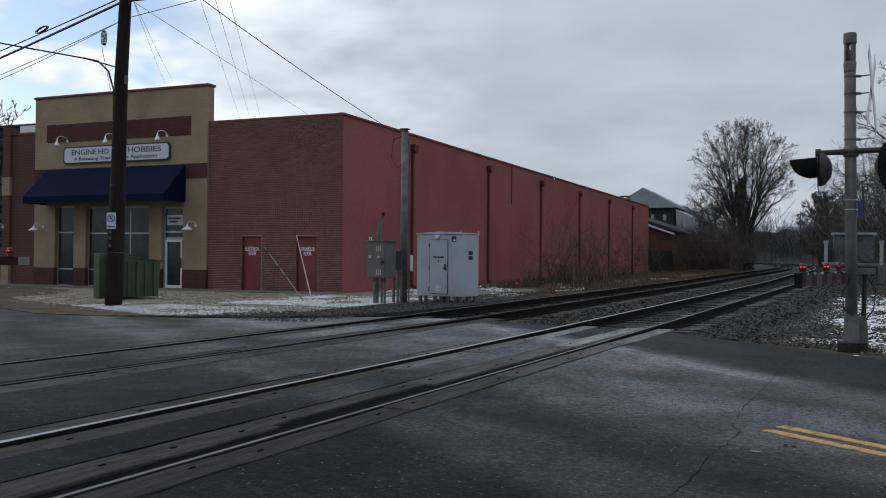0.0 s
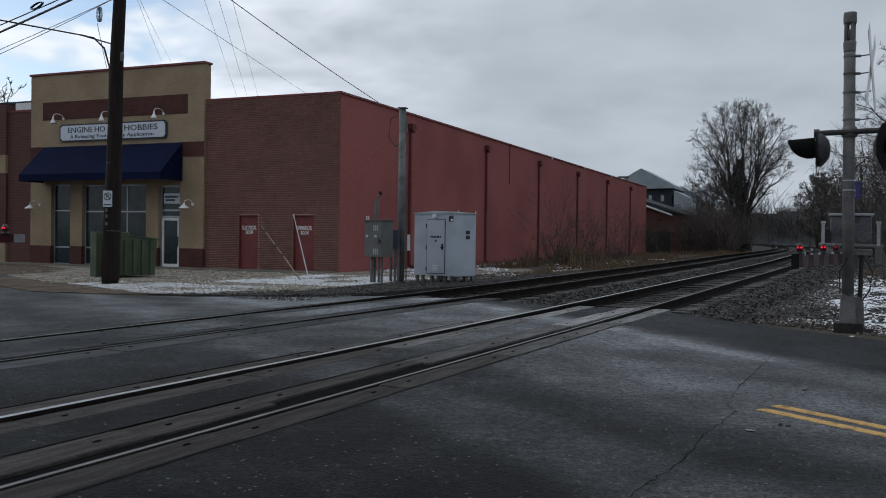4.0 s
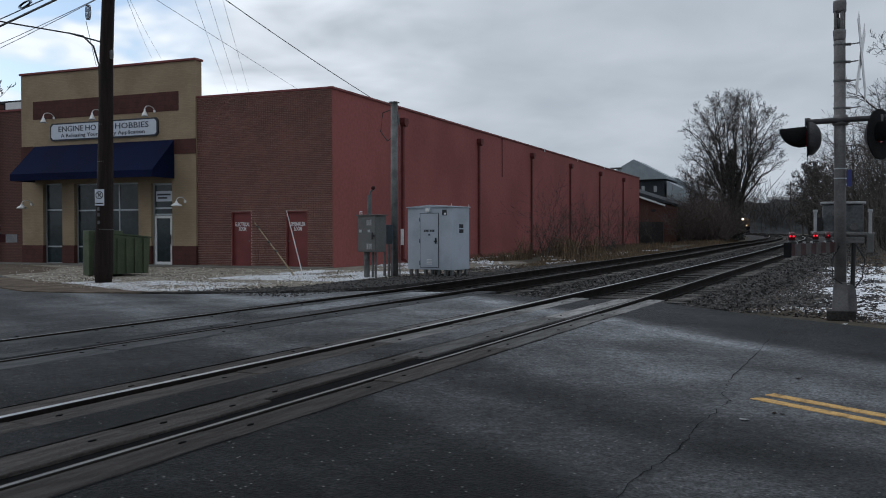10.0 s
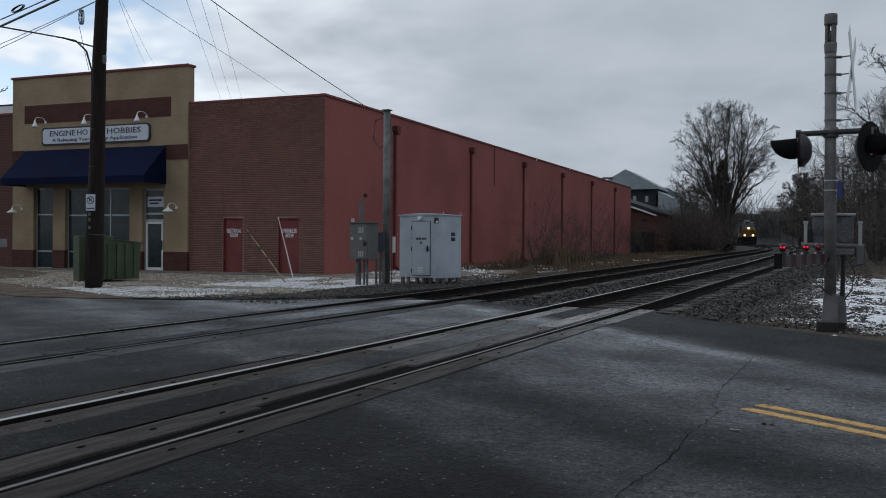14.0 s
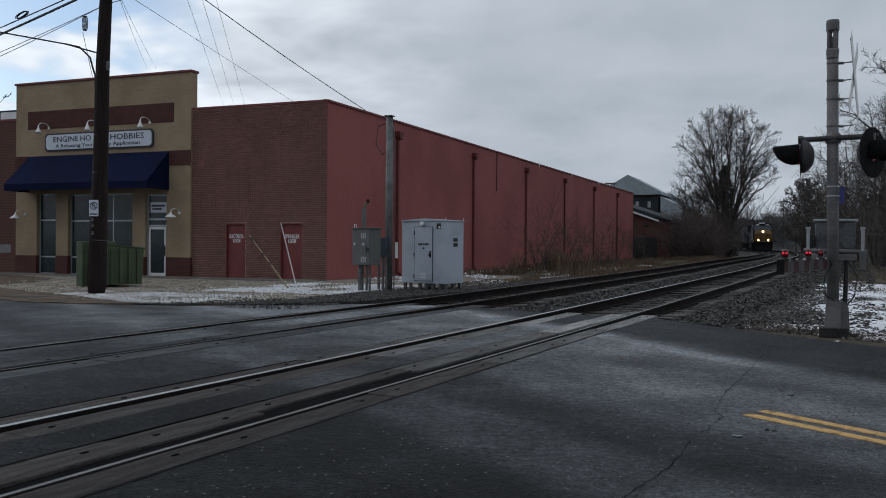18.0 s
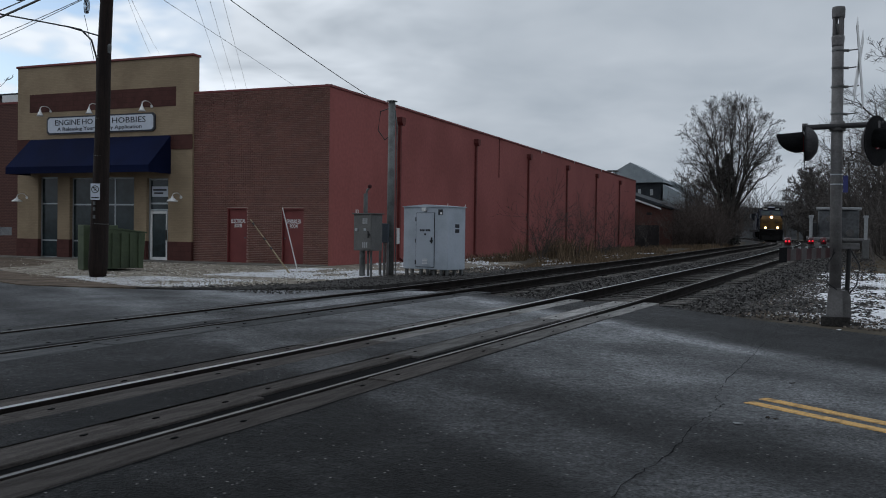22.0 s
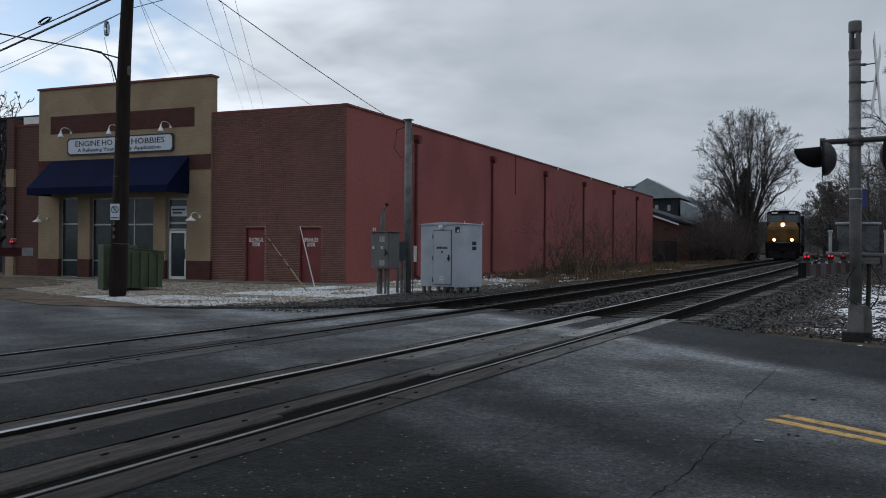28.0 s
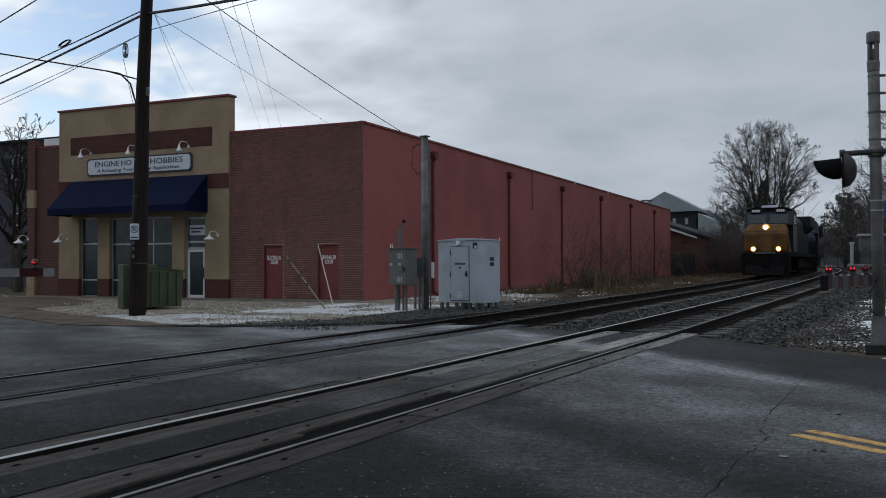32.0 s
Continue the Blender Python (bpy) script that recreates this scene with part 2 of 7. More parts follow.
    old = n.new("ShaderNodeMath"); old.operation = "MULTIPLY_ADD"
    l.new(amt.outputs[0], old.inputs[0]); l.new(fresh.outputs[0], old.inputs[1]); l.new(line2.outputs[0], old.inputs[2])
    amt = old
    # dry: sky sheen painted as paler paving west of the tracks
    dry = n.new("ShaderNodeMapRange")
    dry.inputs["From Min"].default_value, dry.inputs["From Max"].default_value = 23.0, 15.0
    dry.inputs["To Max"].default_value = 0.35
    l.new(along.outputs["Value"], dry.inputs["Value"])
    dq = n.new("ShaderNodeMath"); dq.operation = "MULTIPLY"
    l.new(dry.outputs[0], dq.inputs[0]); l.new(fresh.outputs[0], dq.inputs[1])
    dm = n.new("ShaderNodeMath"); dm.operation = "MULTIPLY_ADD"
    l.new(dq.outputs[0], dm.inputs[0]); l.new(sr.outputs[0], dm.inputs[1]); l.new(amt.outputs[0], dm.inputs[2])
    amt = dm
    salt = n.new("ShaderNodeMix"); salt.data_type = "RGBA"
    salt.inputs["B"].default_value = (0.232, 0.239, 0.250, 1)
    l.new(amt.outputs[0], salt.inputs["Factor"]); l.new(base, salt.inputs["A"])
    paint = salt.outputs["Result"]
    for k, (sc, amp, det) in enumerate(((13.0, 0.38, 3), (40.0, 0.55, 2), (1.1, 0.40, 4))):
        tex = n.new("ShaderNodeTexNoise")
        tex.inputs["Scale"].default_value, tex.inputs["Detail"].default_value = sc, det
        l.new(t.outputs["Object"], tex.inputs["Vector"])
        rg = n.new("ShaderNodeMapRange")
        rg.inputs["From Min"].default_value, rg.inputs["From Max"].default_value = 0.3, 0.7
        rg.inputs["To Min"].default_value, rg.inputs["To Max"].default_value = 1 - amp, 1 + amp
        l.new(tex.outputs["Fac"], rg.inputs["Value"])
        mu = n.new("ShaderNodeVectorMath"); mu.operation = "SCALE"
        l.new(paint, mu.inputs[0]); l.new(rg.outputs[0], mu.inputs["Scale"])
        paint = mu.outputs[0]
    # bright grit
    vor = n.new("ShaderNodeTexVoronoi")
    vor.inputs["Scale"].default_value = 19.0
    l.new(t.outputs["Object"], vor.inputs["Vector"])
    dot = n.new("ShaderNodeMapRange")
    dot.inputs["From Min"].default_value, dot.inputs["From Max"].default_value = 0.20, 0.10
    l.new(vor.outputs["Distance"], dot.inputs["Value"])
    pick = n.new("ShaderNodeSeparateColor")
    l.new(vor.outputs["Color"], pick.inputs[0])
    few = n.new("ShaderNodeMath"); few.operation = "GREATER_THAN"; few.inputs[1].default_value = 0.72
    l.new(pick.outputs[0], few.inputs[0])
    grit = n.new("ShaderNodeMath"); grit.operation = "MULTIPLY"
    l.new(dot.outputs[0], grit.inputs[0]); l.new(few.outputs[0], grit.inputs[1])
    g2 = n.new("ShaderNodeMix"); g2.data_type = "RGBA"
    g2.inputs["B"].default_value = (0.19, 0.185, 0.18, 1)
    l.new(grit.outputs[0], g2.inputs["Factor"]); l.new(paint, g2.inputs["A"])
    l.new(g2.outputs["Result"], b.inputs["Base Color"])
    return m


ASPHALT = asphalt("asphalt")
SOIL = mat("winter_soil", (0.050, 0.042, 0.032), 0.95, var=0.4, scale=0.8, fine=14, bump=0.6, col2=(0.085, 0.072, 0.054), spec=0.1)
BALLAST = mat("ballast", (0.050, 0.047, 0.045), 0.9, var=0.5, scale=2.2, fine=22, bump=0.9, col2=(0.027, 0.025, 0.024), spec=0.15)
STONE = mat("ballast_stone", (0.076, 0.072, 0.069), 0.9, var=0.35, scale=3, fine=30, bump=0.3, col2=(0.036, 0.034, 0.033), piece=0.85, spec=0.15)
SNOW = mat("snow_crust", (0.72, 0.73, 0.76), 0.75, var=0.1, scale=3, fine=30, bump=0.4, col2=(0.55, 0.55, 0.57), spec=0.4)
OLD_SNOW = mat("old_snow_crust", (0.68, 0.645, 0.60), 0.8, var=0.12, scale=3, fine=30, bump=0.4, col2=(0.48, 0.45, 0.41), piece=0.2, spec=0.3)
GRAVEL_SNOW = mat("snowy_gravel", (0.27, 0.243, 0.205), 0.9, var=0.45, scale=2.2, fine=24, bump=0.7, col2=(0.125, 0.105, 0.080), mask=(0.38, 0.60), spec=0.25)
RAIL_SIDE = mat("rusty_rail", (0.014, 0.0110, 0.0098), 0.85, metal=0.0, spec=0.1, var=0.3, scale=3, fine=40, bump=0.2)
RAIL_TOP = mat("worn_rail_head", (0.40, 0.40, 0.40), 0.36, metal=1.0, var=0.12, scale=2, fine=60, bump=0.05)
TIE = mat("creosoted_timber", (0.028, 0.025, 0.023), 0.85, var=0.4, scale=3, fine=40, bump=0.5, mask=(0.50, 0.70), col2=(0.200, 0.185, 0.170), stretch=(1, 6, 1), piece=0.6, spec=0.25)
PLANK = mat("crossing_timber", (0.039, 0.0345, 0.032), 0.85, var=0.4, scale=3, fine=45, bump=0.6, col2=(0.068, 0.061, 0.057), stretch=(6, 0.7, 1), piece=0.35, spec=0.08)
PLANK_MID = mat("mid_grey_timber", (0.080, 0.076, 0.073), 0.85, var=0.4, scale=2.5, fine=45, bump=0.6, col2=(0.135, 0.130, 0.126), stretch=(5, 0.7, 1), piece=0.35, spec=0.08)
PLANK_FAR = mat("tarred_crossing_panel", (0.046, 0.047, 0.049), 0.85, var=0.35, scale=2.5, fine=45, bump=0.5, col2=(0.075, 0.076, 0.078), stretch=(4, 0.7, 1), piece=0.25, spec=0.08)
PLANK_PALE = mat("pale_crossing_timber", (0.19, 0.184, 0.178), 0.85, var=0.35, scale=2.5, fine=40, bump=0.6, col2=(0.30, 0.293, 0.285), stretch=(5, 0.7, 1), piece=0.3, spec=0.08)
RUBBER = mat("black_rubber", (0.008, 0.008, 0.0085), 0.95, var=0.2, bump=0.1, spec=0.02)
YELLOW = mat("yellow_road_paint", (0.50, 0.295, 0.085), 0.75, var=0.4, scale=11, fine=70, bump=0.4, col2=(0.20, 0.12, 0.040), mask=(0.50, 0.70))
BRICK = mat("brown_brick", (0.180, 0.086, 0.070), 0.9, var=0.2, scale=1.2, fine=60, bump=0.3, col2=(0.140, 0.069, 0.057), piece=0.20, spec=0.2)
BRICK_FLAT = mat("dark_brick", (0.092, 0.045, 0.038), 0.9, var=0.25, scale=2, fine=30, bump=0.3, col2=(0.085, 0.044, 0.038), spec=0.25, stretch=(1, 1, 3))
MORTAR = mat("mortar", (0.46, 0.36, 0.31), 0.95, var=0.2, scale=3, fine=60, bump=0.2, spec=0.2)
RED_PAINT = mat("red_painted_block", (0.285, 0.088, 0.081), 0.85, var=0.12, scale=0.3, fine=7, bump=0.12, col2=(0.238, 0.074, 0.068), spec=0.3)
RED_TRIM = mat("red_trim", (0.17, 0.032, 0.030), 0.6, var=0.15, scale=2, fine=30, bump=0.1)
PIPE_RED = mat("painted_downpipe", (0.135, 0.032, 0.030), 0.7, var=0.2, scale=3, fine=30, bump=0.1, spec=0.3)
STUCCO = mat("tan_stucco", (0.335, 0.255, 0.168), 0.9, var=0.12, scale=0.8, fine=50, bump=0.25, col2=(0.275, 0.208, 0.138), spec=0.25)
MAROON = mat("maroon_block", (0.085, 0.033, 0.028), 0.85, var=0.2, scale=2, fine=40, bump=0.2, spec=0.25)
NAVY = mat("navy_canvas", (0.0040, 0.0070, 0.027), 0.9, var=0.3, scale=0.9, fine=120, bump=0.1, col2=(0.0060, 0.0100, 0.037), spec=0.08)
WHITE_PAINT = mat("white_paint", (0.72, 0.72, 0.72), 0.5, var=0.08, scale=4, fine=40, bump=0.03)
SIGN_WHITE = mat("sign_face", (0.58, 0.62, 0.70), 0.5, var=0.05, scale=3, fine=40, bump=0.0)
SIGN_NAVY = mat("sign_navy", (0.012, 0.015, 0.030), 0.5, var=0.1, bump=0.0)
ALU = mat("aluminium_frame", (0.40, 0.43, 0.45), 0.4, metal=0.6, var=0.1, bump=0.03)
DARK_GLASS = mat("dark_window_glass", (0.022, 0.034, 0.038), 0.07, var=0.3, scale=1.2, fine=5, bump=0.0, spec=0.4)
CABINET = mat("grey_cabinet_paint", (0.40, 0.44, 0.50), 0.5, var=0.06, scale=1.5, fine=25, bump=0.04, col2=(0.34, 0.38, 0.43), spec=0.3)
METER_PAINT = mat("meter_box_paint", (0.055, 0.068, 0.085), 0.5, var=0.15, scale=3, fine=25, bump=0.05, spec=0.3)
CABINET_DARK = mat("grey_box_paint", (0.118, 0.117, 0.115), 0.55, var=0.15, scale=3, fine=25, bump=0.05, spec=0.3)
GALV = mat("galvanised_steel", (0.135, 0.140, 0.140), 0.55, metal=0.3, var=0.2, scale=4, fine=40, bump=0.06, col2=(0.085, 0.087, 0.085))
MAST_GREY = mat("mast_grey_paint", (0.150, 0.144, 0.144), 0.65, metal=0.0, var=0.2, scale=4, fine=35, bump=0.08, col2=(0.105, 0.100, 0.100), spec=0.3)
BLACK = mat("black_paint", (0.012, 0.012, 0.013), 0.5, var=0.2, scale=3, fine=30, bump=0.05)
LAMP_BLACK = mat("lamp_black", (0.014, 0.014, 0.015), 0.9, var=0.2, scale=4, fine=30, bump=0.05, spec=0.1)
LAMP_GREY = mat("lamp_grey", (0.062, 0.059, 0.062), 0.7, var=0.25, scale=5, fine=30, bump=0.08, spec=0.2)
POLE_WOOD = mat("creosoted_pole", (0.014, 0.0095, 0.0085), 0.85, var=0.35, scale=2, fine=20, bump=0.5, col2=(0.024, 0.016, 0.014), stretch=(8, 8, 0.6), spec=0.2)
GREEN_BIN = mat("green_dumpster_paint", (0.060, 0.080, 0.044), 0.6, var=0.2, scale=2, fine=25, bump=0.08, col2=(0.045, 0.060, 0.035), spec=0.3)
BARK = mat("bark", (0.072, 0.064, 0.058), 0.95, var=0.3, scale=3, fine=20, bump=0.3, spec=0.2)
BRUSH = mat("brush_twigs", (0.100, 0.082, 0.074), 0.95, var=0.3, scale=3, fine=20, bump=0.0, piece=0.4, spec=0.1)
TWIG = mat("twig_bark", (0.092, 0.082, 0.076), 0.95, var=0.3, scale=3, fine=20, bump=0.0, piece=0.35, spec=0.15)
DRY_GRASS = mat("dry_grass", (0.170, 0.125, 0.080), 0.95, var=0.3, scale=3, fine=20, bump=0.0, col2=(0.095, 0.070, 0.048), piece=0.5, spec=0.15)
FAR_WOOD = mat("far_wood", (0.070, 0.072, 0.075), 1.0, var=0.3, scale=0.5, fine=5, bump=0.0, spec=0.1)
SLATE = mat("metal_roof", (0.29, 0.33, 0.355), 0.6, metal=0.1, var=0.15, scale=1, fine=15, bump=0.08)
GREY_WALL = mat("grey_cladding", (0.035, 0.040, 0.046), 0.85, var=0.2, scale=1, fine=15, bump=0.1, spec=0.25)
LOCO_YELLOW = mat("yellow_loco_paint", (0.128, 0.066, 0.014), 0.6, var=0.25, scale=1.2, fine=20, bump=0.04, col2=(0.080, 0.043, 0.012), spec=0.25)
LOCO_DARK = mat("dark_hood_paint", (0.012, 0.0135, 0.019), 0.6, var=0.3, scale=2, fine=20, bump=0.05, spec=0.2)
LOCO_BLUE = mat("blue_loco_paint", (0.008, 0.010, 0.024), 0.55, var=0.2, scale=2, fine=20, bump=0.04, spec=0.3)
LOCO_BLACK = mat("loco_underframe", (0.0095, 0.009, 0.0095), 0.85, var=0.3, scale=3, fine=25, bump=0.1, spec=0.1)
LOCO_GREY = mat("loco_dark_grey", (0.040, 0.042, 0.048), 0.7, var=0.2, scale=2, fine=20, bump=0.05, spec=0.2)
HEADLIGHT = glow("headlight_glow", (1.0, 0.80, 0.48), 90)
# warm glow that stands for the glare round the train's lamps
GLARE_GLOW = glow("lamp_glare_halo", (1.0, 0.42, 0.10), 0.6)
WARM_GLOW = glow("warm_reflector", (1.0, 0.60, 0.25), 5.0)
RED_GLOW = glow("red_lamp_glow", (0.95, 0.012, 0.030), 0.9)
RED_LENS = glow("red_lamp_body", (0.045, 0.003, 0.005), 0.14)
RED_DIM = glow("dim_red_lens", (0.10, 0.003, 0.006), 0.16)
RAIL_MID = mat("half_worn_rail_head", (0.17, 0.16, 0.155), 0.45, metal=0.9, var=0.3, scale=2, fine=40, bump=0.1)
RAIL_DULL = mat("dull_rail_head", (0.055, 0.052, 0.051), 0.6, metal=0.6, var=0.3, scale=2, fine=40, bump=0.1)
# white of the near gate arm, with the arm's shade put into the colour
GATE_WHITE = mat("shaded_white_reflective", (0.070, 0.063, 0.062), 0.7, var=0.2, bump=0.0, spec=0.15)
POST_WHITE = mat("weathered_white_paint", (0.36, 0.37, 0.38), 0.6, var=0.15, scale=6, fine=40, bump=0.05, spec=0.2)
PALE_GRAVEL = mat("pale_gravel", (0.36, 0.325, 0.275), 0.9, var=0.3, scale=4, fine=30, bump=0.3, col2=(0.20, 0.17, 0.135), piece=0.4, spec=0.15)
EVERGREEN = mat("dark_needles", (0.050, 0.053, 0.046), 0.8, var=0.3, scale=2, fine=8, bump=0.0, piece=0.5, spec=0.15)
DULL_YELLOW = mat("faded_yellow_paint", (0.27, 0.215, 0.125), 0.7, var=0.2, bump=0.05)
REFL_RED = mat("red_reflective", (0.042, 0.011, 0.013), 0.7, var=0.15, bump=0.0, spec=0.15)
WIRE = mat("black_cable", (0.010, 0.010, 0.011), 0.6, var=0.1, bump=0.0)
WIRE_GREY = mat("grey_cable", (0.16, 0.165, 0.18), 0.6, var=0.1, bump=0.0)
GREEN_SIGN = mat("blue_plate", (0.03, 0.035, 0.16), 0.5, var=0.1, bump=0.0)
CONCRETE = mat("concrete", (0.15, 0.14, 0.125), 0.9, var=0.2, scale=1.5, fine=30, bump=0.25, col2=(0.10, 0.092, 0.082), spec=0.25)


def coursed(m, bw, bh, joint, dark):
    """Thin mortar courses over a wall in the xz plane."""
    n, l = m.node_tree.nodes, m.node_tree.links
    b = n["Principled BSDF"]
    base = b.inputs["Base Color"].links[0].from_socket
    t = n.new("ShaderNodeTexCoord")
    s, c = n.new("ShaderNodeSeparateXYZ"), n.new("ShaderNodeCombineXYZ")
    l.new(t.outputs["Object"], s.inputs[0])
    l.new(s.outputs["X"], c.inputs[0]); l.new(s.outputs["Z"], c.inputs[1])
    br = n.new("ShaderNodeTexBrick")
    br.inputs["Scale"].default_value = 1.0
    br.inputs["Brick Width"].default_value, br.inputs["Row Height"].default_value, br.inputs["Mortar Size"].default_value = bw, bh, joint
    br.inputs["Color1"].default_value, br.inputs["Color2"].default_value, br.inputs["Mortar"].default_value = (1, 1, 1, 1), (0.9, 0.9, 0.9, 1), (dark, dark, dark, 1)
    l.new(c.outputs[0], br.inputs["Vector"])
    mu = n.new("ShaderNodeVectorMath"); mu.operation = "MULTIPLY"
    l.new(base, mu.inputs[0]); l.new(br.outputs["Color"], mu.inputs[1])
    l.new(mu.outputs[0], b.inputs["Base Color"])


coursed(STUCCO, 0.203, 0.068, 0.007, 0.84)
coursed(BRICK_FLAT, 0.203, 0.068, 0.010, 1.5)
coursed(MAROON, 0.40, 0.20, 0.010, 0.75)


# ---- mesh helpers ----
def bm_new():
    return bmesh.new()


def box(bm, x0, y0, z0, x1, y1, z1, bevel=0.0, m=None):
    r = bmesh.ops.create_cube(bm, size=1.0)
    vs = r["verts"]
    for v in vs:
        v.co = Vector(((x0 + x1) / 2 + v.co.x * (x1 - x0), (y0 + y1) / 2 + v.co.y * (y1 - y0), (z0 + z1) / 2 + v.co.z * (z1 - z0)))
    if bevel:
        es = list({e for v in vs for e in v.link_edges})
        r = bmesh.ops.bevel(bm, geom=es, offset=bevel, segments=2, affect="EDGES", profile=0.5)
        vs = r["verts"]
    if m is not None:
        bmesh.ops.transform(bm, matrix=m, verts=list(vs))
    return bm


def rod(bm, a, b, r0, r1=None, n=10):
    """A round bar from a to b."""
    a, b = Vector(a), Vector(b)
    r1 = r0 if r1 is None else r1
    d = b - a
    q = d.to_track_quat("Z", "Y").to_matrix().to_4x4()
    bmesh.ops.create_cone(bm, cap_ends=True, segments=n, radius1=r0, radius2=r1, depth=d.length,
                          matrix=Matrix.Translation((a + b) / 2) @ q)
    return bm


def prism(bm, pts, axis, lo, hi):
    """A polygon of 2D points, extruded along an axis: pts are (x, z) for y, (y, z) for x, (x, y) for z."""
    def at(p, h):
        return {"x": (h, p[0], p[1]), "y": (p[0], h, p[1]), "z": (p[0], p[1], h)}[axis]
    a = [bm.verts.new(at(p, lo)) for p in pts]
    b = [bm.verts.new(at(p, hi)) for p in pts]
    k = len(pts)
    bm.faces.new(a), bm.faces.new(b[::-1])
    for i in range(k):
        bm.faces.new((a[i], b[i], b[(i + 1) % k], a[(i + 1) % k]))
    return bm


def lathe(bm, prof, n=16, m=None):
    """A turned body of (radius, height) rows round z."""
    rings = [[bm.verts.new((r * math.cos(2 * math.pi * i / n), r * math.sin(2 * math.pi * i / n), z)) for i in range(n)] for r, z in prof]
    for a, b in zip(rings, rings[1:]):
        for i in range(n):
            bm.faces.new((a[i], a[(i + 1) % n], b[(i + 1) % n], b[i]))
    bm.faces.new(rings[0][::-1]), bm.faces.new(rings[-1])
    if m is not None:
        bmesh.ops.transform(bm, matrix=m, verts=[v for r in rings for v in r])
    return bm


def tube(bm, pts, r, n=6):
    """A bent round bar through pts; r a number or one per point."""
    pts = [Vector(p) for p in pts]
    rs = [r] * len(pts) if isinstance(r, (int, float)) else r
    rings = []
    for i, p in enumerate(pts):
        d = (pts[min(i + 1, len(pts) - 1)] - pts[max(i - 1, 0)]).normalized()
        s = d.cross(Vector((0, 0, 1)))
        s = s.normalized() if s.length > 1e-3 else Vector((1, 0, 0))
        u = s.cross(d)
        rings.append([bm.verts.new(p + rs[i] * (math.cos(2 * math.pi * k / n) * s + math.sin(2 * math.pi * k / n) * u)) for k in range(n)])
    for a, b in zip(rings, rings[1:]):
        for k in range(n):
            bm.faces.new((a[k], a[(k + 1) % n], b[(k + 1) % n], b[k]))
    bm.faces.new(rings[0][::-1]), bm.faces.new(rings[-1])
    return bm


def finish(name, bm, material, smooth=False):
    bmesh.ops.recalc_face_normals(bm, faces=bm.faces[:])
    me = bpy.data.meshes.new(name)
    bm.to_mesh(me)
    bm.free()
    me.materials.append(material)
    if smooth:
        for p in me.polygons:
            p.use_smooth = True
    return new(name, me)


def part(name, bm, material, parent, label="", smooth=False):
    ob = finish(name, bm, material, smooth)
    ob.parent = parent
    if label:
        ob["label"] = label
    return ob


def share(name, mesh, parent, m=None):
    """One more object on a mesh that is there already."""
    ob = new(name, mesh)
    ob.parent = parent
    if m is not None:
        ob.matrix_basis = m
    return ob


def thing(name, label, category, at=(0, 0, 0), rz=0.0, group="", kind=""):
    ob = new(name)
    ob.empty_display_size = 0.2
    ob.matrix_basis = pose(*at, 0, 0, rz)
    return tagged(ob, label, category, group, kind)


def structure(name, bm, material, label, category, smooth=False):
    return tagged(finish(name, bm, material, smooth), label, category, "", "structure")


def mesh_from(name, verts, faces, material, smooth=False):
    me = bpy.data.meshes.new(name)
    me.from_pydata(verts, [], faces)
    me.materials.append(material)
    if smooth:
        for p in me.polygons:
            p.use_smooth = True
    return new(name, me)


def text_mesh(word, size, depth=0.004, width=None, bold=0.0):
    """A flat-lying word as a mesh in the built-in font, centred on the origin, in the xy plane."""
    c = bpy.data.curves.new("word", "FONT")
    c.body, c.size, c.extrude, c.align_x, c.align_y, c.resolution_u = word, size, depth, "CENTER", "CENTER", 2
    c.offset = bold
    ob = bpy.data.objects.new("word", c)
    scene.collection.objects.link(ob)
    me = bpy.data.meshes.new_from_object(ob.evaluated_get(bpy.context.evaluated_depsgraph_get()))
    bpy.data.objects.remove(ob)
    if width:
        xs = [v.co.x for v in me.vertices]
        k = width / (max(xs) - min(xs))
        for v in me.vertices:
            v.co.x *= k
    return me


def lettering(name, word, size, material, parent, m, width=None, label="", bold=0.0):
    me = text_mesh(word, size, width=width, bold=bold)
    me.materials.append(material)
    ob = new(name, me)
    ob.parent = parent
    ob.matrix_basis = m
    if label:
        ob["label"] = label
    return ob


# ---- the tracks' lines ----
FAR_LINE = [(-120, 3.6), (-60, 6.45), (-40, 7.42), (-25, 8.15), (-13, 8.80), (-5.5, 9.30), (2, 9.80), (16, 10.6), (31, 11.1), (45, 11.65), (60, 12.05),
            (77, 11.95), (88, 11.60), (101, 11.00), (115, 10.20), (129, 9.00), (156, 5.62), (176, 2.25), (200, -2.45), (240, -12.0), (300, -29.0), (420, -68.0)]
RISE = [(-200, 0.03), (-20, 0.05), (-14, 0.07), (0, 0.22), (16, 0.34), (30, 0.46), (60, 0.58), (100, 0.70), (170, 0.85), (420, 1.1)]
TRACK_GAP = 3.92
_ys = np.arange(-120, 421, 1.0)
_xs = np.interp(_ys, *np.array(FAR_LINE).T)
_zs = np.interp(_ys, *np.array(RISE).T)
_k = np.exp(-0.5 * (np.arange(-9, 10) / 4.0) ** 2)
_k /= _k.sum()
_xs[9:-9] = np.convolve(_xs, _k, "valid")
_zs[9:-9] = np.convolve(_zs, _k, "valid")


def line_x(y):
    return float(np.interp(y, _ys, _xs))


def line_z(y):
    """Height of the rails' top."""
    return float(np.interp(y, _ys, _zs))


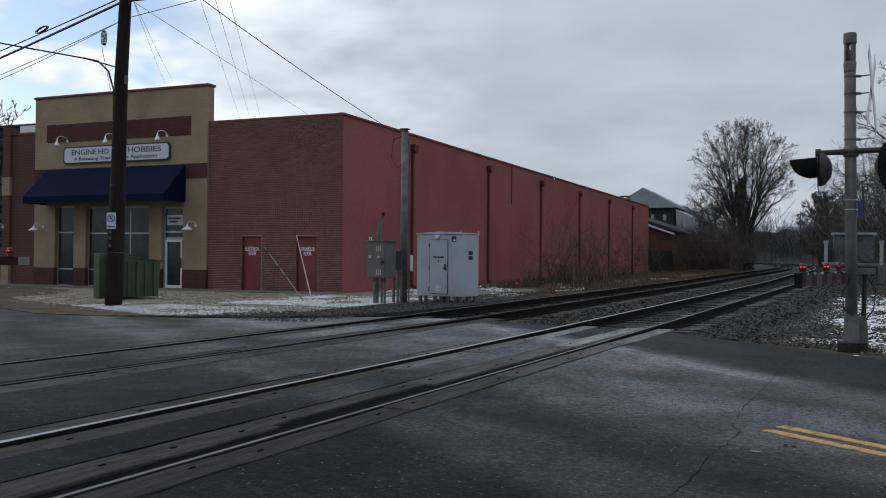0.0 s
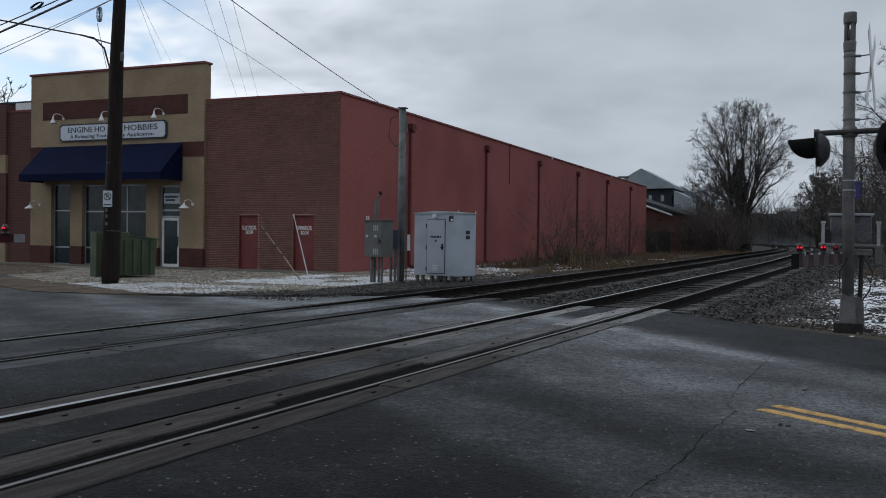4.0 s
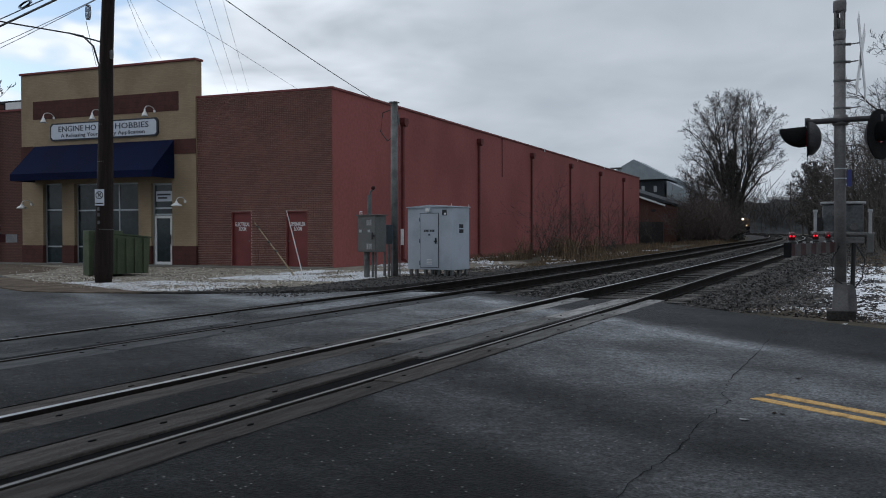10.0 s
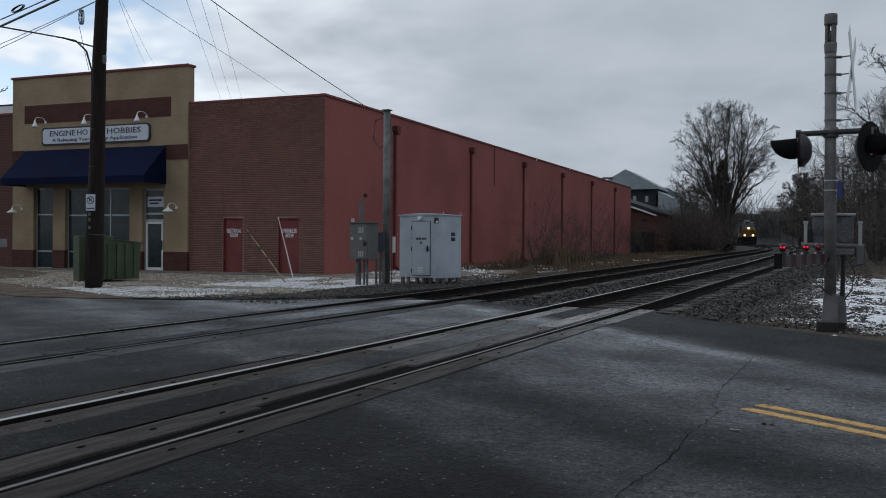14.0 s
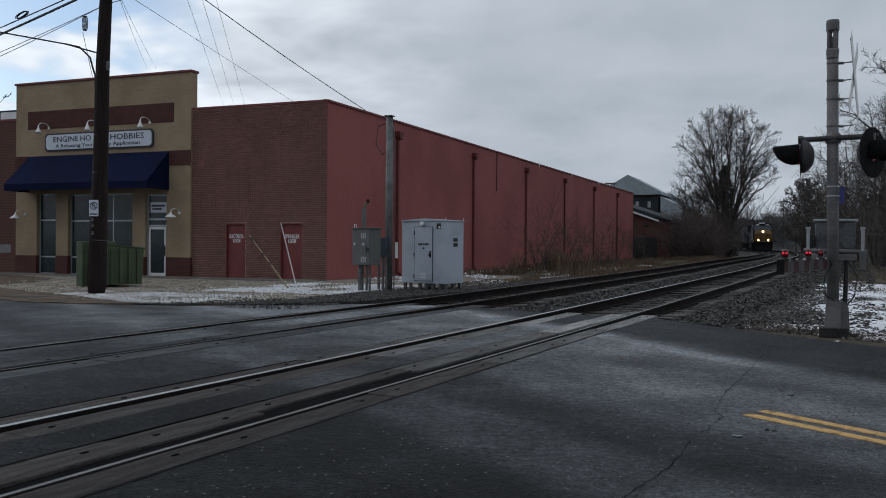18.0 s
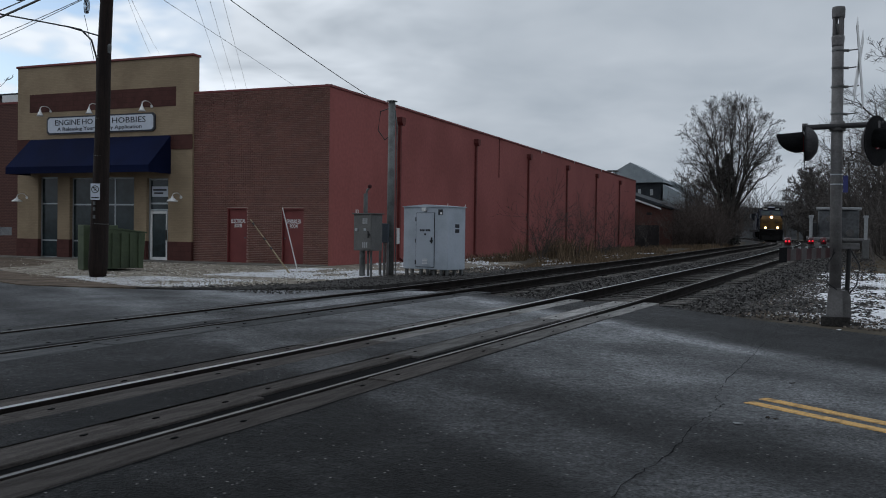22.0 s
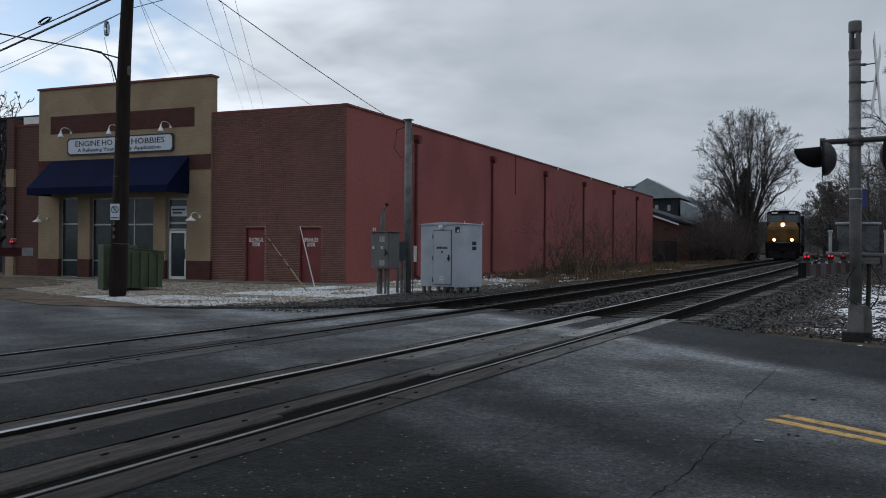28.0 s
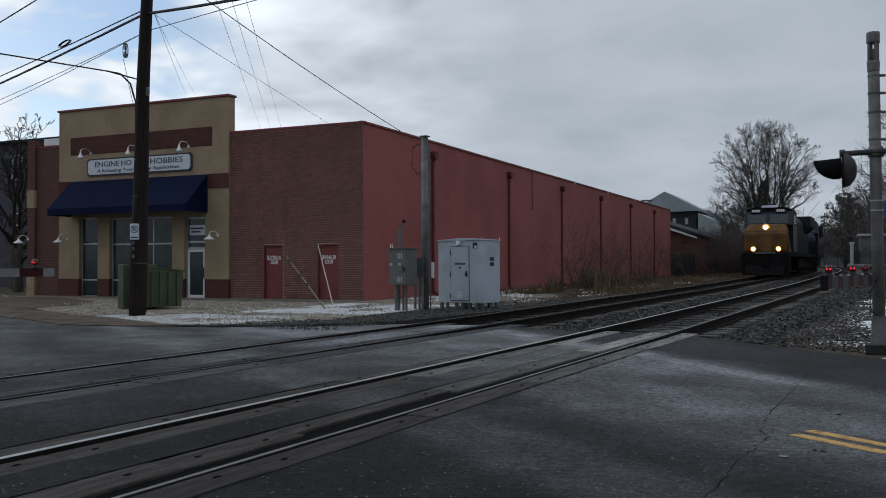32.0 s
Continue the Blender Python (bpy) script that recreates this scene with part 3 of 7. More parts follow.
def on_line(y, off, z=0.0):
    """A place beside the far track's centre line, off metres to its right; z over the rails' top."""
    d = (line_x(y + 0.5) - line_x(y - 0.5))
    k = math.hypot(1, d)
    return Vector((line_x(y) + off / k, y - off * d / k, line_z(y) + z))


def smooth01(a, b, x):
    t = min(1.0, max(0.0, (x - a) / (b - a)))
    return t * t * (3 - 2 * t)


# ---- ground ----
def ground_z(x, y):
    off = x - line_x(max(-119, min(419, y))) - TRACK_GAP / 2
    near = 1 - smooth01(6.0, 14.0, abs(off))
    rise = max(0.0, line_z(max(-119, min(419, y))) - 0.36)
    h = -0.05 + rise * (near if y < 90 else max(near, smooth01(90, 140, y)))
    h -= 0.16 * (1 - smooth01(3.9, 4.9, abs(off))) * smooth01(-13.6, -12.2, y) * (1 - smooth01(6, 20, y))
    h += 0.9 * smooth01(24, 80, x) * smooth01(-8, 10, y)
    return h + 0.03 * noise.noise(Vector((x * 0.3, y * 0.3, 0))) * smooth01(-9, -6, y)


def sheet(name, xs, ys, fz, material, label, category):
    vs = [(x, y, fz(x, y)) for y in ys for x in xs]
    w = len(xs)
    fs = [(j * w + i, j * w + i + 1, (j + 1) * w + i + 1, (j + 1) * w + i) for j in range(len(ys) - 1) for i in range(w - 1)]
    return tagged(mesh_from(name, vs, fs, material, True), label, category, "", "structure")


gx = [-2500, -900, -400, -200, -120, -80, -60, -45, -35, -28, -22, -18] + list(np.arange(-15, 34, 1.0)) + [36, 40, 46, 55, 70, 100, 160, 300, 700, 2500]
gy = [-2500, -800, -300, -120, -70, -50, -40, -34, -30, -26, -22, -19, -17] + list(np.arange(-16, 40, 1.0)) + list(np.arange(40, 200, 4.0)) + [210, 230, 260, 300, 360, 460, 700, 1400, 3500]
sheet("ground", [float(v) for v in gx], [float(v) for v in gy], ground_z, SOIL, "bare winter soil with dead grass and thin snow", "ground")


def flat(name, pts, z, material, label, category, thick=0.05):
    """A level sheet with an edge of some thickness, from a outline of (x, y)."""
    bm = bm_new()
    prism(bm, pts, "z", z - thick, z)
    bmesh.ops.triangulate(bm, faces=bm.faces[:])
    return structure(name, bm, material, label, category)


# ---- road and crossing ----
RAILS = [-0.753, 0.753, TRACK_GAP - 0.753, TRACK_GAP + 0.753]
U, N = Vector((0.81, -0.587, 0)), Vector((0.587, 0.81, 0))     # along and across the street


def ribbon(bm, o0, o1, y0, y1a, y1b, z0, z1, step=1.5):
    """A strip of surface between two offsets of the track, its far end at y1a (left) and y1b (right)."""
    k = int((max(y1a, y1b) - y0) / step) + 1
    rows = []
    for i in range(k + 1):
        f = i / k
        a, b = on_line(y0 + f * (y1a - y0), o0), on_line(y0 + f * (y1b - y0), o1)
        a.z, b.z = z0, z1
        rows.append((a, (a + b) / 2, b))
    vs = [[bm.verts.new(p) for p in r] for r in rows]
    for a, b in zip(vs, vs[1:]):
        for j in range(2):
            bm.faces.new((a[j], a[j + 1], b[j + 1], b[j]))
    return bm


bm = bm_new()
ribbon(bm, RAILS[0] + 0.383, RAILS[1] - 0.433, -75, -11.6, -11.2, 0.045, 0.045)
ribbon(bm, RAILS[1] + 0.500, RAILS[2] - 0.310, -75, -11.4, -12.0, 0.045, 0.045)
ribbon(bm, RAILS[2] + 0.455, RAILS[3] - 0.555, -75, -12.3, -11.9, 0.045, 0.045)
ribbon(bm, RAILS[0] - 2.4, RAILS[0] - 0.335, -75, -12.6, -11.4, 0.0, 0.045)
ribbon(bm, RAILS[3] + 0.375, RAILS[3] + 2.28, -75, -12.2, -13.6, 0.045, 0.0)
# east side of the street
def outer(bm, pts):
    vs = [bm.verts.new((x, y, 0.0)) for x, y in pts]
    f = bm.faces.new(vs)
    bmesh.ops.triangulate(bm, faces=[f])


east = [on_line(y, RAILS[3] + 2.28).xy for y in np.linspace(-75, -13.6, 30)]
outer(bm, [tuple(p) for p in east] + [(16.4, -14.55), (17.3, -15.35), (18.6, -16.5), (30, -24.8), (70, -53.8), (70, -75)])
west = [on_line(y, RAILS[0] - 2.4).xy for y in np.linspace(-12.6, -75, 30)]
outer(bm, [tuple(p) for p in west] + [(-120, -75), (-120, 71), (-60, 29.2), (-40, 15.2), (-20, 1.0), (-10.5, -5.7), (-2.0, -11.75), (0.1, -12.95), (2.4, -13.75), (4.0, -13.4), (5.2, -12.5)])
structure("road", bm, ASPHALT, "worn dark grey asphalt street with cracks and dried salt", "road")


def crossing_rail(off, y0, y1, side, inner, outside):
    """The planks along one rail of the crossing; side: where the track's middle lies; the two widths."""
    out = []
    for s in (-1, 1):
        gauge = s == side
        y = y0
        while y < y1:
            ln = min(2.4 * random.uniform(0.9, 1.1), y1 - y)
            for stop in (-23.0, -20.4) if off > 4.5 and gauge else ():
                if y < stop - 0.3 < y + ln:
                    ln = stop - y
            if ln < 0.5:
                break
            a = GROOVE[round(off, 3)] if gauge else 0.045
            b = a + (inner if gauge else outside)
            if off > 4.5 and gauge and not -23.0 < y + ln / 2 < -20.4:
                a -= 0.10          # the groove is wider beside the broken planks
            out.append((off + s * a, off + s * b, y + 0.006, y + ln - 0.006, random.uniform(-0.006, 0.006)))
            y += ln
    return out


GROOVE = {round(o, 3): g for o, g in zip(RAILS, (0.10, 0.17, 0.14, 0.31))}
PLANKS = []
for o, s, y1, wi, wo in zip(RAILS, (1, -1, 1, -1), (-10.6, -10.4, -11.5, -11.3), (0.27, 0.25, 0.30, 0.23), (0.26, 0.41, 0.25, 0.30)):
    PLANKS += crossing_rail(o, -46, y1 - 0.3, s, wi, wo)

# black bed under the flangeways
bm = bm_new()
for o in RAILS:
    ribbon(bm, o - 0.60, o + 0.60, -75, -11.3, -11.3, -0.020, -0.020)
structure("flangeway_bed", bm, RUBBER, "black rubber bed beside the rails", "crossing")
for o, s, z in zip(RAILS, (1, -1, 1, -1), (-0.008, -0.008, 0.012, 0.020)):
    g = GROOVE[round(o, 3)]
    bm = bm_new()
    a, b = sorted((o + s * 0.04, o + s * (g - 0.004)))
    ribbon(bm, a, b, -75, -11.5, -11.5, z, z)
    structure("flangeway_filler", bm, RUBBER, "black rubber filler in the flangeway", "crossing")


# ---- rails ----
def rail_mesh(off, y0, y1):
    head = [(-0.036, -0.038), (-0.036, -0.006), (-0.030, 0.0), (-0.014, 0.001), (0.022, 0.001), (0.030, 0.0), (0.036, -0.006), (0.036, -0.038), (0.009, -0.052), (0.009, -0.155),
            (0.075, -0.168), (0.075, -0.182), (-0.075, -0.182), (-0.075, -0.168), (-0.009, -0.155), (-0.009, -0.052)]
    ys, y = [], y0
    while y < y1:
        ys.append(y)
        y += 2.0 if y < 60 else 5.0
    vs, fs, top = [], [], []
    k = len(head)
    for y in ys:
        for dx, dz in head:
            vs.append(on_line(y, off + dx, dz))
    for j in range(len(ys) - 1):
        for i in range(k):
            a, b = j * k + i, j * k + (i + 1) % k
            fs.append((a, b, b + k, a + k))
            top.append(1 if i == 3 or (2 <= i <= 4 and abs(off - RAILS[2]) < 0.01) else 0)
    return vs, fs, top


def track(name, off, label):
    t = thing(name, label, "railway track", kind="structure")
    for o in (off - 0.753, off + 0.753):
        vs, fs, top = rail_mesh(o, -75, 400)
        ob = mesh_from("rail", vs, fs, RAIL_SIDE)
        ob.data.materials.append(RAIL_TOP if abs(o - RAILS[2]) < 0.01 else RAIL_MID if o > 4 or o < 0 else RAIL_DULL)
        for p, k in zip(ob.data.polygons, top):
            p.material_index = k
        ob.parent = t
    return t


FAR_TRACK = track("track_west", 0.0, "steel rails on timber ties in grey ballast")
NEAR_TRACK = track("track_east", TRACK_GAP, "steel rails with shiny heads on timber ties")

# ballast bed: crown under both tracks, sloping shoulders
bm = bm_new()
ys = list(np.arange(-11.6, 60, 1.0)) + list(np.arange(60, 401, 5.0))
cols = [(-5.0, None), (-3.4, -0.42), (-1.9, -0.24), (-1.0, -0.23), (1.0, -0.23), (1.9, -0.27), (2.1, -0.27), (3.0, -0.23), (5.0, -0.23), (5.9, -0.24), (7.2, -0.40), (9.4, None)]
rows = []
for y in ys:
    r = []
    for o, dz in cols:
        if y < -10 and o < -2:
            o = max(o, -2.9)
        p = on_line(y, o)
        p.z = ground_z(p.x, p.y) - 0.06 if dz is None else line_z(y) + dz
        p.z += 0.02 * noise.noise(p * 2.0)
        r.append(bm.verts.new(p))
    rows.append(r)
for a, b in zip(rows, rows[1:]):
    for i in range(len(cols) - 1):
        bm.faces.new((a[i], a[i + 1], b[i + 1], b[i]))
structure("ballast_bed", bm, BALLAST, "dark grey crushed stone ballast under the tracks", "ballast", True)


# ---- the shop and warehouse ----
BX0, BX1, BLEN, BH, FH = -15.33, -6.1, 60.9, 6.63, 8.1      # tan front from BX0 to BX1, brick front from BX1 to 0
def wall_with_holes(bm, x0, x1, z0, z1, y0, y1, holes):
    """A wall in the xz plane, from y0 (front) to y1, with rectangular holes (x0, z0, x1, z1)."""
    xs = sorted({x0, x1, *[h[0] for h in holes], *[h[2] for h in holes]})
    zs = sorted({z0, z1, *[h[1] for h in holes], *[h[3] for h in holes]})
    for i in range(len(xs) - 1):
        for j in range(len(zs) - 1):
            cx, cz = (xs[i] + xs[i + 1]) / 2, (zs[j] + zs[j + 1]) / 2
            if any(h[0] < cx < h[2] and h[1] < cz < h[3] for h in holes):
                continue
            box(bm, xs[i], y0, zs[j], xs[i + 1], y1, zs[j + 1])
    bmesh.ops.remove_doubles(bm, verts=bm.verts[:], dist=1e-4)
    return bm


SHOP = thing("shop_building", "one-storey brick shop with a long red painted side wall", "building")
# long painted wall
bm = bm_new()
box(bm, -0.30, 0.30, -0.1, 0.0, BLEN, BH - 0.02)
part("side_wall", bm, RED_PAINT, SHOP, "brick-red painted block side wall")
bm = bm_new()
box(bm, -0.34, 0.342, BH - 0.02, 0.05, BLEN + 0.05, BH + 0.07, 0.012)
part("side_coping", bm, RED_TRIM, SHOP, "dark red metal coping")
bm = bm_new()
box(bm, -17.0, BLEN - 0.3, -0.1, -0.30, BLEN, BH - 0.02)
part("back_wall", bm, RED_PAINT, SHOP)
bm = bm_new()
box(bm, -17.0, 0.5, BH - 0.9, -0.3, BLEN - 0.3, BH - 0.7)
part("roof", bm, CONCRETE, SHOP, "flat roof behind the parapet")
bm = bm_new()
box(bm, -17.25, 0.3, -0.1, -17.0, BLEN, BH - 0.02)
part("west_wall", bm, MAROON, SHOP)

bm = bm_new()
box(bm, -0.011, 0.004, -0.1, 0.0, 0.298, BH - 0.022)
part("corner_paint", bm, RED_PAINT, SHOP)
# brick front: mortar core with door openings
EDOOR, SDOOR = (-4.51, 0.0, -3.59, 2.14), (-2.03, 0.0, -1.08, 2.14)
bm = bm_new()
wall_with_holes(bm, BX1, -0.012, -0.1, BH - 0.02, 0.012, 0.298, [EDOOR, SDOOR])
FRONT_CORE = part("brick_front", bm, MORTAR, SHOP, "brown brick front wall with pale joints")
bm = bm_new()
box(bm, BX1, -0.03, BH - 0.02, 0.05, 0.34, BH + 0.07, 0.012)
part("front_coping", bm, RED_TRIM, SHOP, "dark red metal coping")


def service_door(hole, words, knob_x):
    x0, z0, x1, z1 = hole
    bm = bm_new()
    box(bm, x0 + 0.055, 0.10, z0 + 0.01, x1 - 0.055, 0.145, z1 - 0.055, 0.004)
    d = part("service_door", bm, RED_TRIM, SHOP, "red painted steel door with white stencilled words")
    bm = bm_new()
    box(bm, x0, 0.02, z0, x0 + 0.05, 0.2, z1), box(bm, x1 - 0.05, 0.02, z0, x1, 0.2, z1), box(bm, x0 + 0.05, 0.02, z1 - 0.05, x1 - 0.05, 0.2, z1)
    part("door_frame", bm, RED_TRIM, d)
    bm = bm_new()
    rod(bm, (knob_x, 0.10, 1.0), (knob_x, 0.04, 1.0), 0.03)
    part("knob", bm, GALV, d, "steel door knob")
    for k, (w, wid) in enumerate(words):
        lettering("lettering", w, 0.215, WHITE_PAINT, d, pose((x0 + x1) / 2, 0.097, 1.63 - 0.175 * k, 90, 0, 0), width=wid, bold=0.004)
    return d


service_door(EDOOR, [("ELECTRICAL", 0.66), ("ROOM", 0.33)], EDOOR[2] - 0.12)
service_door(SDOOR, [("SPRINKLER", 0.64), ("ROOM", 0.33)], SDOOR[0] + 0.12)

# tan front
YF = -0.10
W1 = (-14.13, 0.0, -13.05, 3.43)
W2 = (-12.38, 0.0, -8.97, 3.38)
WD = (-8.34, 0.0, -7.26, 3.32)
bm = bm_new()
wall_with_holes(bm, BX0, BX1, 0.79, FH, YF, 0.30, [(w[0], 0.79, w[2], w[3]) for w in (W1, W2, WD)])
part("tan_front", bm, STUCCO, SHOP, "tan stucco false front")
for a, b in ((BX0 - 0.02, W1[0]), (W1[2], W2[0]), (W2[2], WD[0]), (WD[2], BX1 + 0.01)):
    bm = bm_new()
    box(bm, a, YF - 0.03, -0.1, b, 0.30, 0.79, 0.008)
    part("base_course", bm, MAROON, SHOP, "maroon block base course")
bm = bm_new()
box(bm, -14.64, YF - 0.012, 6.17, -6.91, YF - 0.001, 6.94)
part("upper_band", bm, MAROON, SHOP, "dark brown inset band")
for a, b in ((-7.24, BX1 + 0.01), (BX0 - 0.01, -14.62)):
    bm = bm_new()
    box(bm, a, YF - 0.03, 4.45, b, YF - 0.001, 5.03)
    part("band", bm, MAROON, SHOP)
bm = bm_new()
box(bm, BX0 - 0.06, YF - 0.06, FH, BX1 + 0.05, 0.36, FH + 0.09, 0.015)
part("parapet_cap", bm, RED_TRIM, SHOP, "dark red metal cap")
bm = bm_new()
box(bm, BX0, 0.30, 5.0, BX0 + 0.2, 3.0, FH - 0.4)
part("parapet_return", bm, STUCCO, SHOP)


def window_bay(w, xs, zs, name):
    x0, z0, x1, z1 = w
    y0, y1 = 0.06, 0.12
    bm = bm_new()
    for x in [x0 + 0.03, *xs, x1 - 0.03]:
        box(bm, x - 0.03, y0, z0, x + 0.03, y1, z1)
    f = part(name, bm, ALU, SHOP, "aluminium framed shop window, dark inside")
    ex = [x0, *xs, x1]
    for z in [z0 + 0.03, *zs, z1 - 0.03]:
        for a, b in zip(ex, ex[1:]):
            bm = bm_new()
            box(bm, a + (0.06 if a == x0 else 0.03), y0 + 0.004, z - 0.03, b - (0.06 if b == x1 else 0.03), y1 - 0.004, z + 0.03)
            part("transom", bm, ALU, f)
    ez = [z0, *zs, z1]
    for a, b in zip(ex, ex[1:]):
        for c, d in zip(ez, ez[1:]):
            bm = bm_new()
            box(bm, a + 0.03, 0.08, c + 0.03, b - 0.03, 0.09, d - 0.03)
            part("pane", bm, DARK_GLASS, f)
    return f


window_bay(W1, [], [0.74, 2.30], "shop_window")
window_bay(W2, [-11.23, -10.09], [0.74, 2.26], "shop_window")


def shop_door():
    x0, z0, x1, z1 = WD
    bm = bm_new()
    for x in (x0 + 0.04, x1 - 0.04):
        box(bm, x - 0.04, 0.05, z0, x + 0.04, 0.13, z1)
    for z in (2.05, 2.31, z1 - 0.04):
        box(bm, x0 + 0.08, 0.05, z - 0.035, x1 - 0.08, 0.13, z + 0.035)
    d = part("shop_door", bm, ALU, SHOP, "glazed aluminium shop door under a lettered transom")
    bm = bm_new()
    a, b = x0 + 0.10, x1 - 0.14
    for u, v in ((a, a + 0.07), (b - 0.07, b)):
        box(bm, u, 0.03, 0.03, v, 0.08, 2.0)
    box(bm, a + 0.07, 0.03, 0.03, b - 0.07, 0.08, 0.15), box(bm, a + 0.07, 0.03, 1.90, b - 0.07, 0.08, 2.0)
    part("leaf_frame", bm, WHITE_PAINT, d, "white door leaf frame")
    for name, c, e in (("leaf_glass", 0.1, 1.92), ("transom_glass", 2.34, 3.24), ("upper_glass", 2.08, 2.28)):
        bm = bm_new()
        box(bm, x0 + 0.08, 0.085, c, x1 - 0.08, 0.095, e)
        part(name, bm, DARK_GLASS, d)
    bm = bm_new()
    box(bm, x0 + 0.14, 0.070, 2.58, x1 - 0.13, 0.082, 3.0)
    part("transom_notice", bm, SIGN_WHITE, d, "pale window notice with unreadable lines")
    bm = bm_new()
    for k, (u, v) in enumerate(((0.20, 0.86), (0.24, 0.70))):
        box(bm, x0 + u, 0.062, 2.82 - 0.13 * k, x0 + v, 0.068, 2.89 - 0.13 * k)
    part("notice_lines", bm, SIGN_NAVY, d)
    bm = bm_new()
    box(bm, b - 0.05, -0.02, 0.85, b - 0.02, 0.03, 1.25, 0.008)
    part("pull", bm, BLACK, d, "black door pull")


shop_door()
# dark shop inside, closed off
bm = bm_new()
box(bm, BX0 + 0.1, 3.2, -0.1, BX1, 3.3, 5.0)
part("inner_wall", bm, GREY_WALL, SHOP, "unlit shop interior wall")
bm = bm_new()
box(bm, BX0 + 0.1, 0.3, -0.1, BX1, 3.2, -0.02)
part("inner_floor", bm, GREY_WALL, SHOP)
bm = bm_new()
box(bm, BX0 + 0.1, 0.3, 3.6, BX1, 3.2, 3.7)
part("inner_ceiling", bm, GREY_WALL, SHOP)

# awning
bm = bm_new()
prism(bm, [(YF - 0.005, 5.02), (-1.40, 3.76), (-1.40, 3.48), (-1.385, 3.48), (-1.385, 3.74), (YF - 0.005, 4.98)], "x", -14.58, -7.14)
aw = part("awning", bm, NAVY, SHOP, "dark navy canvas awning over the shop front")
for x in (-14.585, -7.15):
    bm = bm_new()
    prism(bm, [(YF - 0.005, 5.0), (-1.39, 3.75), (-1.39, 3.48), (YF - 0.005, 3.48)], "x", x, x + 0.015)
    part("awning_end", bm, NAVY, aw)

# sign board
SIGN = thing("sign_board", "white sign board with navy serif lettering and border", "sign", (-10.76, YF - 0.06, 5.58))
bm = bm_new()
c = 0.10
W, Hh = 2.86, 0.37
prism(bm, [(-W + c, -Hh), (W - c, -Hh), (W, -Hh + c), (W, Hh - c), (W - c, Hh), (-W + c, Hh), (-W, Hh - c), (-W, -Hh + c)], "y", 0.0, 0.055)
part("board", bm, SIGN_NAVY, SIGN, "navy bordered board")
bm = bm_new()
W, Hh = 2.79, 0.31
prism(bm, [(-W + c, -Hh), (W - c, -Hh), (W, -Hh + c), (W, Hh - c), (W - c, Hh), (-W + c, Hh), (-W, Hh - c), (-W, -Hh + c)], "y", -0.01, -0.002)
part("face", bm, SIGN_WHITE, SIGN)
for w, x, z, s, wid in (("ENGINE HO", -1.36, 0.10, 0.33, 2.05), ("HOBBIES", 1.54, 0.10, 0.33, 1.72), ("A Releasing Your", -1.24, -0.17, 0.21, 2.02), ("ty Application", 1.36, -0.17, 0.21, 1.72)):
    ws = w.split()
    wide = [max(v.co.x for v in me.vertices) - min(v.co.x for v in me.vertices) for me in (text_mesh(u, s) for u in ws)]
    gap = 0.30 * s
    k = wid / (sum(wide) + gap * (len(ws) - 1))
    left = x - wid / 2
    for u, b in zip(ws, wide):
        lettering("lettering", u, s, SIGN_NAVY, SIGN, pose(left + b * k / 2, -0.014, z, 90, 0, 0), width=b * k, bold=0.002)
        left += (b + gap) * k


def gooseneck(x, z, reach=0.55, up=0.28, dish=False):
    """A white gooseneck wall lamp with a bell shade."""
    t = thing("gooseneck_lamp", "white gooseneck wall lamp with a bell shade, unlit", "wall lamp", (x, YF, z), group="wall lamps of the shop")
    bm = bm_new()
    rod(bm, (0, 0.0, 0), (0, -0.03, 0), 0.06, n=12)
    part("wall_plate", bm, WHITE_PAINT, t)
    bm = bm_new()
    pts = [(0, -0.03 - reach * (1 - math.cos(a)) / 2 * 1.0, up * math.sin(a) ** 0.8 if a < 3.1 else 0) for a in np.linspace(0, math.pi, 10)]
    tube(bm, [(0, -0.02, 0)] + pts[1:-1] + [(0, -0.03 - reach, -0.02)], 0.016)
    part("arm", bm, WHITE_PAINT, t)
    bm = bm_new()
    prof = [(0.028, 0.07), (0.034, 0.0), (0.06, -0.05), (0.10, -0.15), (0.145, -0.22), (0.138, -0.22), (0.09, -0.14), (0.03, -0.03)]
    if dish:
        prof = [(0.035, 0.07), (0.05, 0.0), (0.11, -0.04), (0.20, -0.10), (0.215, -0.14), (0.205, -0.14), (0.18, -0.10), (0.04, -0.02)]
    lathe(bm, prof, 18, pose(0, -0.03 - reach, -0.05))
    part("shade", bm, WHITE_PAINT, t, "white enamel shade", True)
    return t


for x in (-13.45, -10.80, -8.10):
    gooseneck(x, 6.20, 0.55, 0.17)
for x in (-14.78, -6.62):
    gooseneck(x, 2.55, 0.50, 0.16, True)

# downpipes on the long wall
def downpipe(y, n):
    bm = bm_new()
    box(bm, 0.0, -0.07, 0.15, 0.11, 0.07, 5.95)
    d = part("downpipe", bm, PIPE_RED, SHOP, "dark red square downpipe with a leader head")
    d.location.y = y
    bm = bm_new()
    prism(bm, [(-0.20, 6.20), (0.20, 6.20), (0.20, 6.0), (0.09, 5.85), (-0.09, 5.85), (-0.20, 6.0)], "x", 0.0, 0.24)
    part("leader_head", bm, PIPE_RED, d)
    bm = bm_new()
    prism(bm, [(0.0, 0.30), (0.11, 0.22), (0.30, 0.10), (0.30, 0.0), (0.0, 0.12)], "y", -0.065, 0.065)
    part("shoe", bm, PIPE_RED, d)


